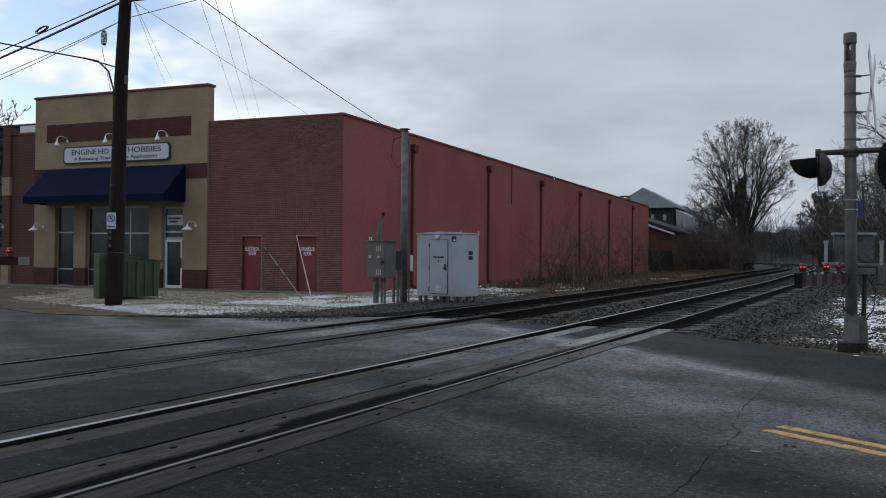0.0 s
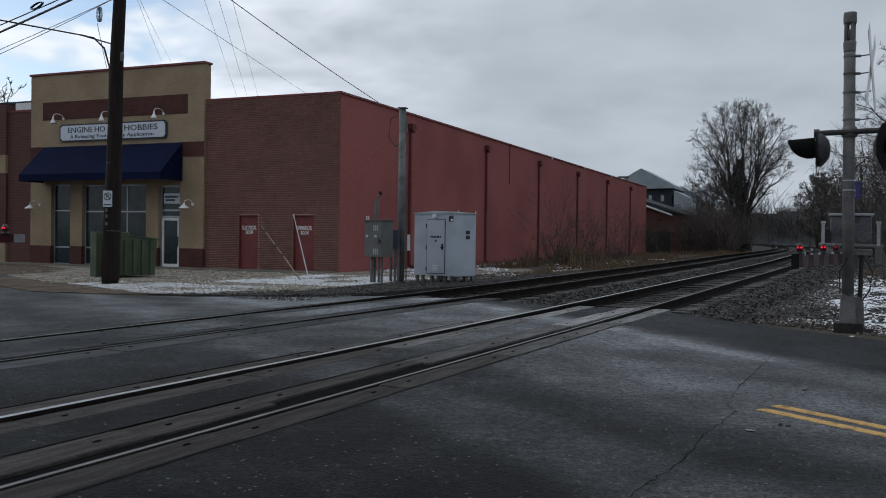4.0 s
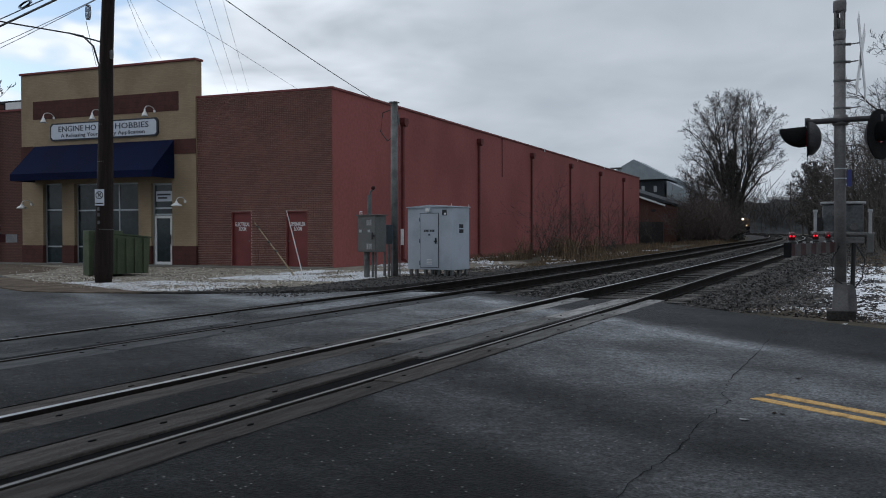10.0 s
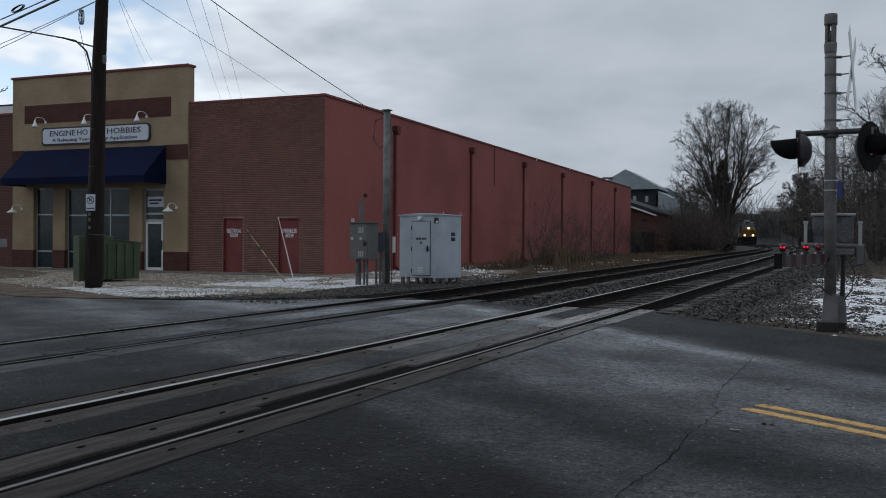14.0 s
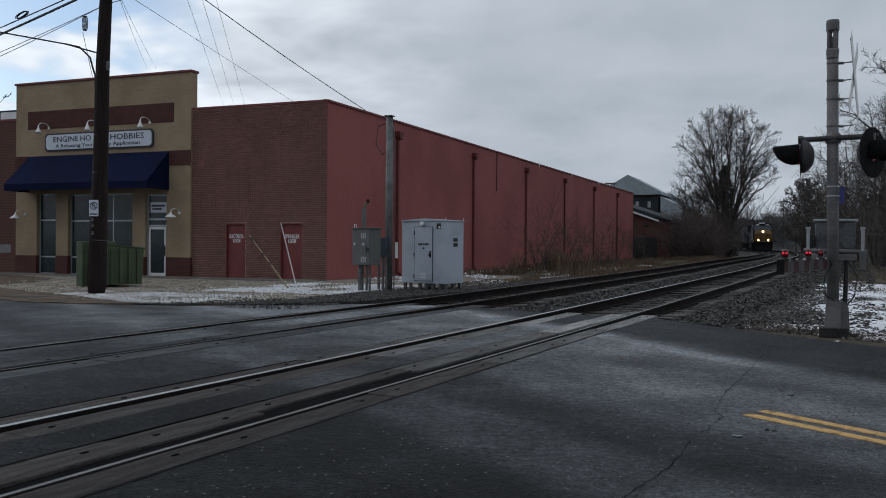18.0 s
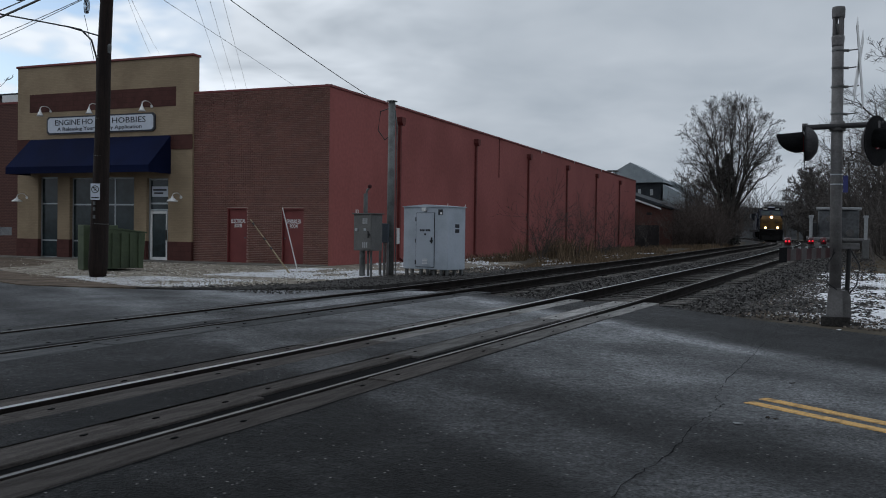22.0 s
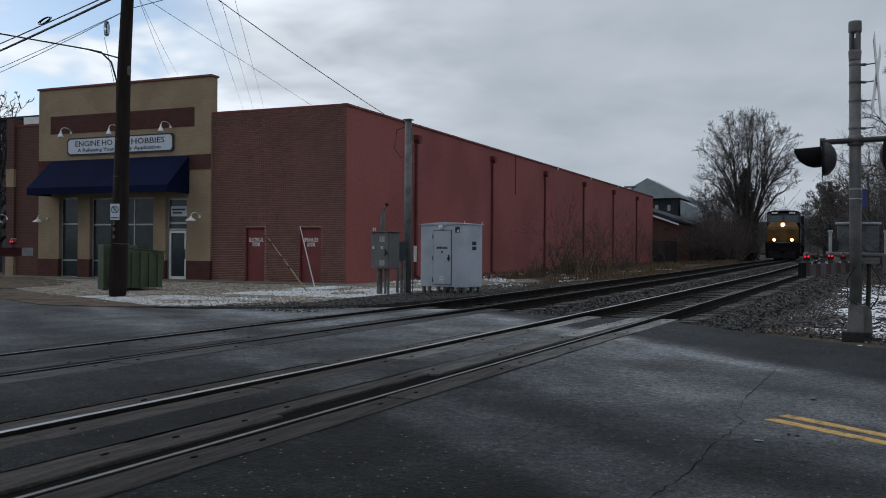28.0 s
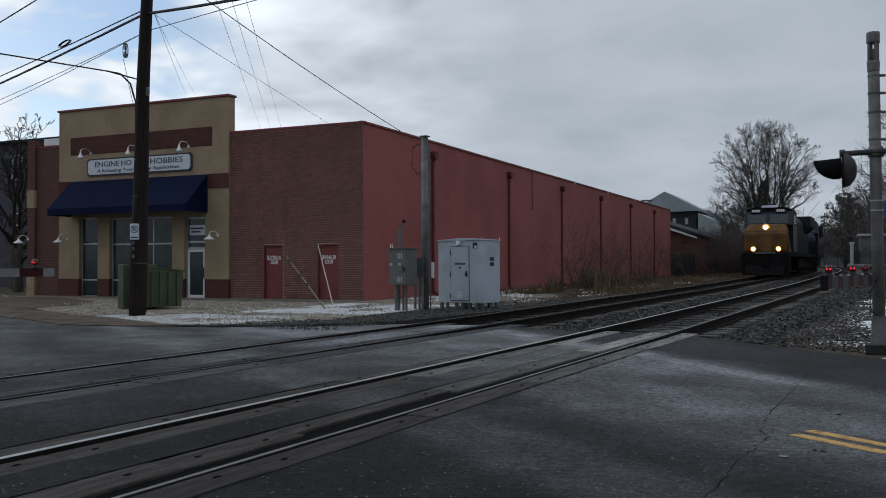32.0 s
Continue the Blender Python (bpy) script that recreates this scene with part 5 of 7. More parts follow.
for x, y, r in ((-0.22, 0.0, 0.085), (-0.03, 0.05, 0.035), (0.09, 0.05, 0.035)):
    bm = bm_new()
    rod(bm, (x, y, -0.1), (x, y, 0.78), r, n=12)
    part("post", bm, GALV, EB)
bm = bm_new()
rod(bm, (-0.16, 0.05, 1.82), (-0.16, 0.05, 2.40), 0.065, n=12)
part("riser", bm, GALV, EB)
bm = bm_new()
tube(bm, [(-0.13, 0.05, 2.40), (-0.10, 0.05, 2.50), (-0.02, 0.05, 2.55)], 0.03, 8)
part("bracket", bm, GALV, EB)
bm = bm_new()
bmesh.ops.create_uvsphere(bm, u_segments=12, v_segments=8, radius=0.06, matrix=Matrix.Translation((0.0, 0.05, 2.60)))
part("indicator", bm, REFL_RED, EB, "small red indicator lamp", True)
bm = bm_new()
tube(bm, [(-0.26, -0.23, 1.83), (-0.26, -0.23, 1.92), (-0.18, -0.23, 1.92), (-0.18, -0.23, 1.83)], 0.012, 6)
part("lifting_eye", bm, WHITE_PAINT, EB)

SP = thing("steel_pole", "tall grey weathered service pole with a meter box", "utility pole", (4.95, -5.0, 0))
bm = bm_new()
tube(bm, [(0, 0, -0.2), (0.0, 0, 2.5), (0.0, 0, 5.15)], [0.115, 0.110, 0.100], 14)
part("shaft", bm, GALV, SP, "", True)
bm = bm_new()
box(bm, -0.36, -0.24, 0.98, 0.03, -0.12, 1.55, 0.012)
part("meter_box", bm, METER_PAINT, SP, "blue-grey meter box")
for x in (-0.24, -0.10, 0.0):
    bm = bm_new()
    rod(bm, (x, -0.18, -0.1), (x, -0.18, 1.0), 0.042, n=8)
    part("conduit", bm, MAST_GREY, SP, "dark conduit")
for x, r in ((0.15, 0.022),):
    bm = bm_new()
    tube(bm, [(x, 0.05, -0.1), (x, 0.05, 4.4), (x - 0.06, 0.03, 4.9)], r, 8)
    part("conduit", bm, GALV, SP)
bm = bm_new()
box(bm, 0.26, -0.12, 0.95, 0.33, -0.06, 1.42)
part("white_strip", bm, WHITE_PAINT, SP, "white marker strip")
bm = bm_new()
tube(bm, [(-0.05, 0.1, 5.0), (-0.45, 0.15, 4.9), (-0.55, 0.2, 4.35), (-0.30, 0.15, 4.05), (-0.05, 0.12, 4.2)], 0.015, 6)
part("service_loop", bm, WIRE, SP)
bm = bm_new()
box(bm, -0.12, -0.12, 5.15, 0.12, 0.12, 5.18)
part("cap", bm, GALV, SP)

# pale equipment cabinet
CB = thing("equipment_cabinet", "pale grey steel signal cabinet on short legs", "cabinet", (5.92, -3.95, 0.0), -12)
W, D = 0.82, 0.46
bm = bm_new()
box(bm, -W, -D, 0.20, W, D, 2.06, 0.015)
part("cabinet_body", bm, CABINET, CB)
bm = bm_new()
prism(bm, [(-W - 0.03, 2.06), (W + 0.03, 2.06), (W + 0.03, 2.085), (0, 2.14), (-W - 0.03, 2.085)], "y", -D - 0.03, D + 0.03)
part("cabinet_roof", bm, CABINET, CB)
bm = bm_new()
box(bm, -0.33, -D - 0.022, 0.28, 0.32, -D - 0.002, 1.88, 0.004)
cd = part("cabinet_door", bm, CABINET, CB, "grey steel door with bars of lettering")
bm = bm_new()
for a in ((-0.345, 0.262, -0.331, 1.897), (0.321, 0.262, 0.337, 1.897), (-0.331, 1.882, 0.321, 1.897), (-0.331, 0.262, 0.321, 0.277)):
    box(bm, a[0], -D - 0.012, a[1], a[2], -D - 0.001, a[3])
part("door_gap", bm, LOCO_GREY, cd, "dark seam round the door")
for z in (0.4, 1.05, 1.7):
    bm = bm_new()
    rod(bm, (-0.345, -D - 0.02, z - 0.06), (-0.345, -D - 0.02, z + 0.06), 0.018, n=8)
    part("hinge", bm, LOCO_GREY, cd)
bm = bm_new()
box(bm, 0.23, -D - 0.06, 0.98, 0.27, -D - 0.022, 1.16, 0.006), box(bm, 0.20, -D - 0.06, 1.03, 0.29, -D - 0.03, 1.07)
part("handle", bm, BLACK, cd)
for k, wd in enumerate((0.04, 0.045, 0.04, 0.03, 0.045, 0.04, 0.045)):
    bm = bm_new()
    box(bm, -0.19 + 0.056 * k, -D - 0.027, 1.335, -0.19 + 0.056 * k + wd, -D - 0.023, 1.40)
    part("lettering_bar", bm, LOCO_GREY, cd)
bm = bm_new()
box(bm, -0.03, -D - 0.027, 1.22, 0.035, -D - 0.023, 1.275)
part("lettering_bar", bm, LOCO_GREY, cd)
for k in range(4):
    bm = bm_new()
    box(bm, -0.09, -D - 0.034, 0.36 + 0.045 * k, 0.09, -D - 0.023, 0.38 + 0.045 * k)
    part("vent_slat", bm, WHITE_PAINT, cd)
bm = bm_new()
box(bm, -0.09, -D - 0.10, 1.93, 0.04, -D - 0.001, 2.04, 0.015)
part("door_lamp", bm, WHITE_PAINT, CB, "small white door lamp")
bm = bm_new()
box(bm, 0.46, -D - 0.008, 1.82, 0.62, -D - 0.001, 1.99)
part("notice", bm, LOCO_GREY, CB, "dark square notice")
bm = bm_new()
box(bm, 0.53, -D - 0.012, 1.84, 0.60, -D - 0.009, 1.90)
part("notice_spot", bm, WHITE_PAINT, CB)
for k in range(2):
    bm = bm_new()
    box(bm, W + 0.001, -0.10, 1.45 - 0.15 * k, W + 0.008, 0.12, 1.56 - 0.15 * k)
    part("lettering_bar", bm, LOCO_GREY, CB)
for x, y in ((-0.74, -0.38), (-0.52, -0.40), (-0.2, -0.38), (0.05, -0.40), (0.3, -0.38), (0.55, -0.40), (0.74, -0.38), (0.74, 0.0), (0.74, 0.38), (-0.74, 0.38), (-0.3, 0.3), (0.2, 0.34)):
    bm = bm_new()
    box(bm, x - 0.04, y - 0.04, -0.1, x + 0.04, y + 0.04, 0.20)
    part("leg", bm, GALV if x > -0.4 else CABINET_DARK, CB)
for y in (-D - 0.02, D):
    bm = bm_new()
    rod(bm, (W - 0.03, y, 2.06), (W - 0.01, y, 2.16), 0.010, n=6)
    part("roof_pin", bm, WHITE_PAINT, CB)

# ---- crossing signal, east side ----
MX, MY = 16.90, -13.8
MAST = thing("crossing_signal", "grey crossing signal mast with two lamps and a crossbuck", "railway signal", (MX, MY, 0))
bm = bm_new()
rod(bm, (0, 0, 0.1), (-0.04, 0, 4.45), 0.088, 0.084, 20)
part("mast", bm, MAST_GREY, MAST, "", True)
bm = bm_new()
box(bm, -0.20, -0.18, -0.05, 0.22, 0.24, 0.10, 0.01)
part("foot", bm, BALLAST, MAST, "dirty buried concrete foot")
bm = bm_new()
prism(bm, [(-0.125, 0.08), (0.115, 0.08), (0.10, 0.48), (0.07, 0.54), (-0.085, 0.54), (-0.105, 0.48)], "y", -0.11, 0.11)
part("base_casting", bm, MAST_GREY, MAST)
bm = bm_new()
prism(bm, [(0.09, 0.05), (0.24, 0.05), (0.22, 0.42), (0.17, 0.50), (0.09, 0.50)], "y", -0.02, 0.20)
part("junction_foot", bm, MAST_GREY, MAST)
bm = bm_new()
rod(bm, (0.17, 0.1, 0.45), (0.19, 0.1, 1.15), 0.035, n=10)
part("strut", bm, BLACK, MAST)
bm = bm_new()
tube(bm, [(-0.02, -0.1, 1.1), (-0.13, -0.14, 0.9), (-0.12, -0.14, 0.62), (0.02, -0.12, 0.52)], 0.012, 6)
part("cable", bm, WIRE, MAST)
bm = bm_new()
tube(bm, [(0.20, 0.05, 1.15), (0.34, 0.0, 0.9), (0.30, 0.0, 0.6), (0.2, 0.05, 0.45)], 0.012, 6)
part("cable", bm, WIRE, MAST)
# bell on top
bm = bm_new()
lathe(bm, [(0.086, 0.0), (0.088, 0.03), (0.094, 0.12), (0.094, 0.16)], 16, pose(-0.04, 0, 4.28))
part("bell_collar", bm, MAST_GREY, MAST, "", True)
for a in range(4):
    bm = bm_new()
    rod(bm, (-0.04 + 0.066 * math.cos(a * 1.571 + 0.5), 0.066 * math.sin(a * 1.571 + 0.5), 4.42), (-0.04 + 0.066 * math.cos(a * 1.571 + 0.5), 0.066 * math.sin(a * 1.571 + 0.5), 4.74), 0.026, n=8)
    part("bell_post", bm, MAST_GREY, MAST)
bm = bm_new()
lathe(bm, [(0.02, 0.0), (0.05, 0.03), (0.05, 0.14), (0.03, 0.18)], 12, pose(-0.04, 0, 4.45))
part("bell_gong", bm, GALV, MAST, "", True)
bm = bm_new()
lathe(bm, [(0.092, 0.0), (0.096, 0.02), (0.096, 0.14), (0.093, 0.17), (0.01, 0.18)], 16, pose(-0.04, 0, 4.72))
part("bell_cap", bm, MAST_GREY, MAST, "", True)
for z in (4.22, 3.95, 3.66, 3.24):
    bm = bm_new()
    lathe(bm, [(0.086, -0.012), (0.092, -0.012), (0.092, 0.012), (0.086, 0.012)], 16, pose(-0.035, 0, z))
    part("clamp", bm, GALV, MAST)
    bm = bm_new()
    rod(bm, (0.03, 0, z), (0.12, -0.02, z - 0.01), 0.022, n=8), rod(bm, (0.1, -0.02, z - 0.01), (0.27, 0.0, z + 0.01), 0.010, n=6)
    part("sign_bracket", bm, MAST_GREY, MAST)
# crossbuck seen on edge: two crossed blades facing the street
bm = bm_new()
cb = Vector((0.27, 0.0, 3.99))
for s in (-1, 1):
    m = Matrix.Translation(cb) @ pose(0, 0, 0, 0, 0, -8) @ pose(0.01 * s, 0, 0, 45 * s, 0, 0)
    box(bm, -0.004, -0.115, -0.78, 0.004, 0.115, 0.78, 0.0, m)
part("crossbuck", bm, WHITE_PAINT, MAST, "white crossbuck seen almost edge-on")
# lamp arm
bm = bm_new()
rod(bm, (-0.52, -0.1, 3.03), (0.62, -0.06, 3.06), 0.043, n=14)
part("cross_arm", bm, LAMP_GREY, MAST, "dark weathered arm")
bm = bm_new()
lathe(bm, [(0.11, -0.07), (0.12, -0.03), (0.12, 0.04), (0.10, 0.09)], 14, pose(-0.02, 0, 3.04))
part("arm_clamp", bm, MAST_GREY, MAST, "", True)



def signal_lamp(x, y, z, turn, lit, plate, lean=0.0):
    """Round backplate with a domed housing behind and a hooded lens; it faces along its own -y."""
    m = pose(x, y, z, 0, lean, turn)
    bm = bm_new()
    lathe(bm, [(0.01, -0.008), (plate, -0.006), (plate, 0.006), (0.01, 0.008)], 32, m @ pose(0, 0, 0, 90, 0, 0))
    p = part("backplate", bm, LAMP_BLACK, MAST, "round black signal backplate")
    bm = bm_new()
    lathe(bm, [(0.262, 0.0), (0.262, 0.05), (0.235, 0.10), (0.15, 0.165), (0.08, 0.19), (0.01, 0.195)], 24, m @ pose(0, 0.010, 0, -90, 0, 0))
    part("lamp_housing", bm, LAMP_GREY, p, "weathered grey lamp housing", True)
    bm = bm_new()
    lathe(bm, [(0.01, 0.045), (0.08, 0.04), (0.13, 0.014), (0.13, 0.010), (0.01, 0.010)], 24, m @ pose(0, 0, 0, 90, 0, 0))
    part("lens", bm, lit, p, "red signal lens", True)
    bm = bm_new()
    k = 26
    rim = []
    for i in range(k + 1):
        a = math.radians(-34 + 248 * i / k)
        c, s = math.cos(a), math.sin(a)
        drop = min(1.0, (1 - s) / 1.60)
        ln = 0.03 + 0.37 * math.sqrt(1 - drop * drop)
        rim.append((bm.verts.new(m @ Vector((0.195 * c, -0.012, 0.195 * s))), bm.verts.new(m @ Vector((0.185 * c, -0.012 - ln, 0.185 * s - 0.02)))))
    for a, b in zip(rim, rim[1:]):
        bm.faces.new((a[0], b[0], b[1], a[1]))
    bmesh.ops.solidify(bm, geom=bm.faces[:], thickness=0.006)
    part("visor", bm, LAMP_BLACK, p, "deep black visor")
    bm = bm_new()
    rod(bm, (x, y + 0.05, z + 0.20), (x, y + 0.03, 3.10), 0.042, n=12)
    part("hanger", bm, MAST_GREY, p)
    bm = bm_new()
    rod(bm, (x, y + 0.02, z - 0.22), (x + 0.01, y + 0.02, z - 0.40), 0.008, n=6)
    part("drain_wire", bm, WIRE_GREY, p)


signal_lamp(-0.49, -0.10, 2.775, -90, RED_DIM, 0.29)
signal_lamp(0.53, -0.16, 2.795, 60, RED_DIM, 0.385)
bm = bm_new()
box(bm, 0.075, -0.09, 2.02, 0.145, -0.08, 2.28)
part("blue_plate", bm, GREEN_SIGN, MAST, "small blue notice plate")
for z in (2.15, 2.30):
    bm = bm_new()
    lathe(bm, [(0.087, -0.008), (0.093, -0.008), (0.093, 0.008), (0.087, 0.008)], 16, pose(-0.015, 0, z))
    part("band", bm, ALU, MAST)

CASE_GREY = mat("stained_case_paint", (0.125, 0.130, 0.138), 0.6, var=0.3, scale=5, fine=25, bump=0.08, col2=(0.075, 0.077, 0.081), spec=0.25)
# gate mechanism and arm
GM = thing("crossing_gate", "grey gate machine with its striped arm lowered", "crossing gate", (MX, MY + 0.25, 0))
bm = bm_new()
box(bm, -0.27, 0.05, 1.16, 0.33, 0.55, 1.76, 0.03)
part("machine_case", bm, CASE_GREY, GM)
bm = bm_new()
box(bm, -0.30, 0.02, 1.76, 0.36, 0.58, 1.80, 0.012)
part("case_lid", bm, POST_WHITE, GM, "pale grey lid")
bm = bm_new()
rod(bm, (-0.10, -0.02, 1.62), (-0.10, 0.06, 1.62), 0.05, n=12)
part("case_boss", bm, MAST_GREY, GM)
bm = bm_new()
rod(bm, (0.2, -0.02, 1.4), (0.2, 0.06, 1.4), 0.06, n=12)
part("case_boss", bm, MAST_GREY, GM)
bm = bm_new()
rod(bm, (-0.44, -0.05, 1.30), (0.48, -0.05, 1.28), 0.035, n=10)
part("cross_shaft", bm, MAST_GREY, GM)
for x, z0, z1 in ((-0.37, 1.28, 1.66), (0.42, 1.28, 1.66)):
    bm = bm_new()
    box(bm, x - 0.026, -0.08, z0, x + 0.024, -0.04, z1, 0.008), box(bm, x - 0.038, -0.085, z1 - 0.03, x + 0.036, -0.035, z1 + 0.012, 0.006)
    a = part("counter_arm", bm, POST_WHITE, GM, "white upright counterweight arm")
    bm = bm_new()
    box(bm, x - 0.01, -0.02, 1.32, x + 0.09 if x < 0 else x + 0.02, 0.14, 1.56, 0.02)
    part("weight", bm, BLACK, a)
bm = bm_new()
box(bm, 0.37, -0.09, 1.0, 0.47, -0.03, 1.28, 0.01)
part("counter_foot", bm, CABINET_DARK, GM)
bm = bm_new()
box(bm, -0.32, -0.10, 1.14, 0.34, -0.02, 1.24, 0.015)
part("arm_bracket", bm, MAST_GREY, GM)
A0, A1 = Vector((-0.05, -0.25, 1.095)), Vector((-0.68, -3.15, 1.09))
d = (A1 - A0)
n_seg = 10
for i in range(n_seg):
    a, b = A0 + d * (i / n_seg), A0 + d * ((i + 1) / n_seg)
    bm = bm_new()
    h = 0.078
    s = Vector((d.y, -d.x, 0)).normalized() * 0.018
    vs = [bm.verts.new(p + o) for p in (a, b) for o in (s + Vector((0, 0, h)), -s + Vector((0, 0, h)), -s - Vector((0, 0, h)), s - Vector((0, 0, h)))]
    for q in ((0, 1, 2, 3), (7, 6, 5, 4), (0, 4, 5, 1), (1, 5, 6, 2), (2, 6, 7, 3), (3, 7, 4, 0)):
        bm.faces.new([vs[j] for j in q])
    part("arm_stripe", bm, REFL_RED if i % 2 else GATE_WHITE, GM, "red reflective stripe" if i % 2 else "white reflective stripe")
bm = bm_new()
box(bm, A1.x - 0.05, A1.y - 0.03, A1.z - 0.095, A1.x + 0.045, A1.y + 0.03, A1.z + 0.095)
part("arm_tip", bm, LAMP_BLACK, GM, "black end cap")
for f in (0.12, 0.30, 0.45, 0.58, 0.72, 0.86):
    bm = bm_new()
    p = A0 + d * f
    box(bm, p.x - 0.012, p.y - 0.05, p.z + 0.07, p.x + 0.022, p.y + 0.05, p.z + 0.10, 0.004)
    part("clip", bm, POST_WHITE, GM, "small pale cable clip")


def gate_light(parent, p, lit=True):
    bm = bm_new()
    lathe(bm, [(0.062, 0.0), (0.062, 0.02), (0.042, 0.03), (0.042, 0.06), (0.02, 0.06)], 10, pose(*p))
    b = part("light_base", bm, BLACK, parent)
    bm = bm_new()
    lathe(bm, [(0.042, 0.05), (0.046, 0.06), (0.046, 0.12), (0.038, 0.145), (0.005, 0.15)], 14, pose(*p))
    part("red_lamp", bm, RED_LENS, b, "red gate lamp", True)
    for dx in (-0.020, 0.020) if lit else (0.0,):
        bm = bm_new()
        bmesh.ops.create_uvsphere(bm, u_segments=10, v_segments=6, radius=0.013 if lit else 0.007, matrix=Matrix.Translation((p[0] + dx, p[1] - 0.043, p[2] + 0.095)))
        part("lit_bulb", bm, RED_GLOW, b, "lit red bulb", True)


for f in (0.93, 0.49, 0.22):
    gate_light(GM, A0 + d * f + Vector((0, 0, 0.080)), f > 0.4)

# gate of the other lane: only the end of its arm reaches into view
G2 = thing("crossing_gate", "striped gate arm of the far lane, lowered", "crossing gate", (4.7, -18.4, 0))
B0, B1 = Vector((0, 0, 1.24)), Vector((-2.2, -7.2, 1.24))
d2 = B1 - B0
# the same stripe white without the shade darkened into GATE_WHITE
ARM_GREY = mat("unshaded_arm_white", (0.22, 0.22, 0.225), 0.7, var=0.2, scale=5, fine=40, bump=0.05, spec=0.15)
ends = [0.0, 0.18] + [0.18 + 0.38 * (k + 1) for k in range(19)]
for i in range(len(ends) - 1):
    L = ends[i + 1] - ends[i]
    c = B0 + d2.normalized() * (ends[i] + ends[i + 1]) / 2
    bm = bm_new()
    box(bm, -0.018, -L / 2, -0.065, 0.018, L / 2, 0.065, 0, Matrix.Translation(c) @ d2.to_track_quat("Y", "Z").to_matrix().to_4x4())
    part("arm_stripe", bm, ARM_GREY if i % 2 == 0 else REFL_RED, G2, "white reflective stripe" if i % 2 == 0 else "red reflective stripe")
gate_light(G2, B0 + d2 * 0.04 + Vector((0, 0, 0.065)))
bm = bm_new()
box(bm, -2.5, -7.7, -0.05, -2.1, -7.2, 1.5, 0.03)
part("machine_case", bm, CABINET_DARK, G2)

# ---- overhead wires ----
def out(a, b, k):
    """The point k times as far from a as b."""
    a, b = Vector(a), Vector(b)
    return a + (b - a) * k


A = (-0.58, -10.7, 8.05)
wire("power_cable", [out(A, (1.5, -11.16, 8.04), 11), A], 0.040, WIRE, "thick black overhead cable", 0.5)
wire("power_cable", [A, out(A, (-10.14, -7.37, 7.83), 3.5)], 0.034, WIRE, "thick black overhead cable", 0.25)
A = (-0.58, -10.7, 8.17)
wire("power_cable", [A, out(A, (-10.14, -7.37, 8.04), 3.5)], 0.018, WIRE, "thin black overhead cable", 0.2)
A = (-0.60, -10.7, 7.55)
wire("phone_wire", [A, out(A, (-10.14, -7.36, 7.30), 3.0)], 0.010, WIRE_GREY, "thin grey twisted overhead wire", 0.45)
wire("phone_wire", [A, out(A, (-10.14, -7.36, 7.34), 3.0)], 0.010, WIRE_GREY, "thin grey twisted overhead wire", 0.30)
A = (-0.35, -10.7, 7.60)
wire("phone_wire", [A, out(A, (3.05, -10.67, 7.98), 4)], 0.011, WIRE_GREY, "thin grey overhead wire with ties", 0.0)
wire("power_cable", [out((-9.26, -8.09, 9.47), (-7.31, -8.31, 9.92), 4), out((-7.31, -8.31, 9.92), (-9.26, -8.09, 9.47), 4)], 0.022, WIRE, "black overhead cable above the street", 0.0)
A = (-0.72, -10.72, 6.30)
wire("service_cable", [A, (-1.67, -10.95, 6.58), out((-1.67, -10.95, 6.58), (-2.45, -13.6, 6.56), 5)], 0.020, WIRE, "black service cable dropping to the pole", 0.0)
SC = thing("service_lead", "black service lead curving down the pole", "cable")
bm = bm_new()
tube(bm, [(-1.67, -10.95, 6.58), (-1.25, -10.88, 6.48), (-0.95, -10.82, 6.2), (-0.82, -10.76, 5.7), (-0.84, -10.76, 4.0), (-0.90, -10.78, 2.4)], 0.024, 6)
part("strand", bm, WIRE, SC)
wire("service_drop", [(-0.45, -10.7, 9.55), (0.0, 3.0, 6.72)], 0.014, WIRE, "black service drop to the roof edge", 0.12)
wire("guy_wire", [(-0.32, -10.7, 8.05), (-10.0, 13.58, 9.23), (-14, 24.0, 9.2)], 0.008, WIRE_GREY, "thin grey wire over the roof", 0.0)
for x, y in ((-20.48, 14.22), (-19.98, 14.45)):
    wire("line_wire", [(-0.35, -10.6, 8.1), (x, y, 11.78)], 0.006, WIRE_GREY, "thin grey overhead line wire", 0.1)
for a, b in (((-0.78, -7.51, 9.31), (-28.42, 32.56, 12.87)), ((-0.35, -7.31, 9.31), (-27.65, 32.92, 12.87)), ((0.04, -7.13, 9.31), (-26.84, 33.29, 12.87))):
    wire("line_wire", [out(b, a, 1.5), out(a, b, 1.3)], 0.007, WIRE_GREY, "thin grey overhead line wire", 0.0)
wire("thin_lead", [(-1.85, -10.15, 7.08), (-1.74, -9.9, 5.9)], 0.008, WIRE_GREY, "thin grey lead below the coil", 0.0)
for c, rx, rz, tilt in (((-1.82, -10.14, 7.32), 0.055, 0.20, 0), ((-5.86, -8.55, 8.30), 0.24, 0.07, 0.3)):
    t = thing("wire_coil", "coil of spare cable hanging from the wire", "cable coil")
    for k in range(3):
        bm = bm_new()
        tube(bm, [Vector(c) + Vector((rx * math.cos(a) + 0.02 * k, 0.02 * k, rz * math.sin(a) + tilt * rx * math.cos(a))) for a in np.linspace(0, 2 * math.pi, 18)], 0.012, 5)
        part("loop", bm, WIRE, t)


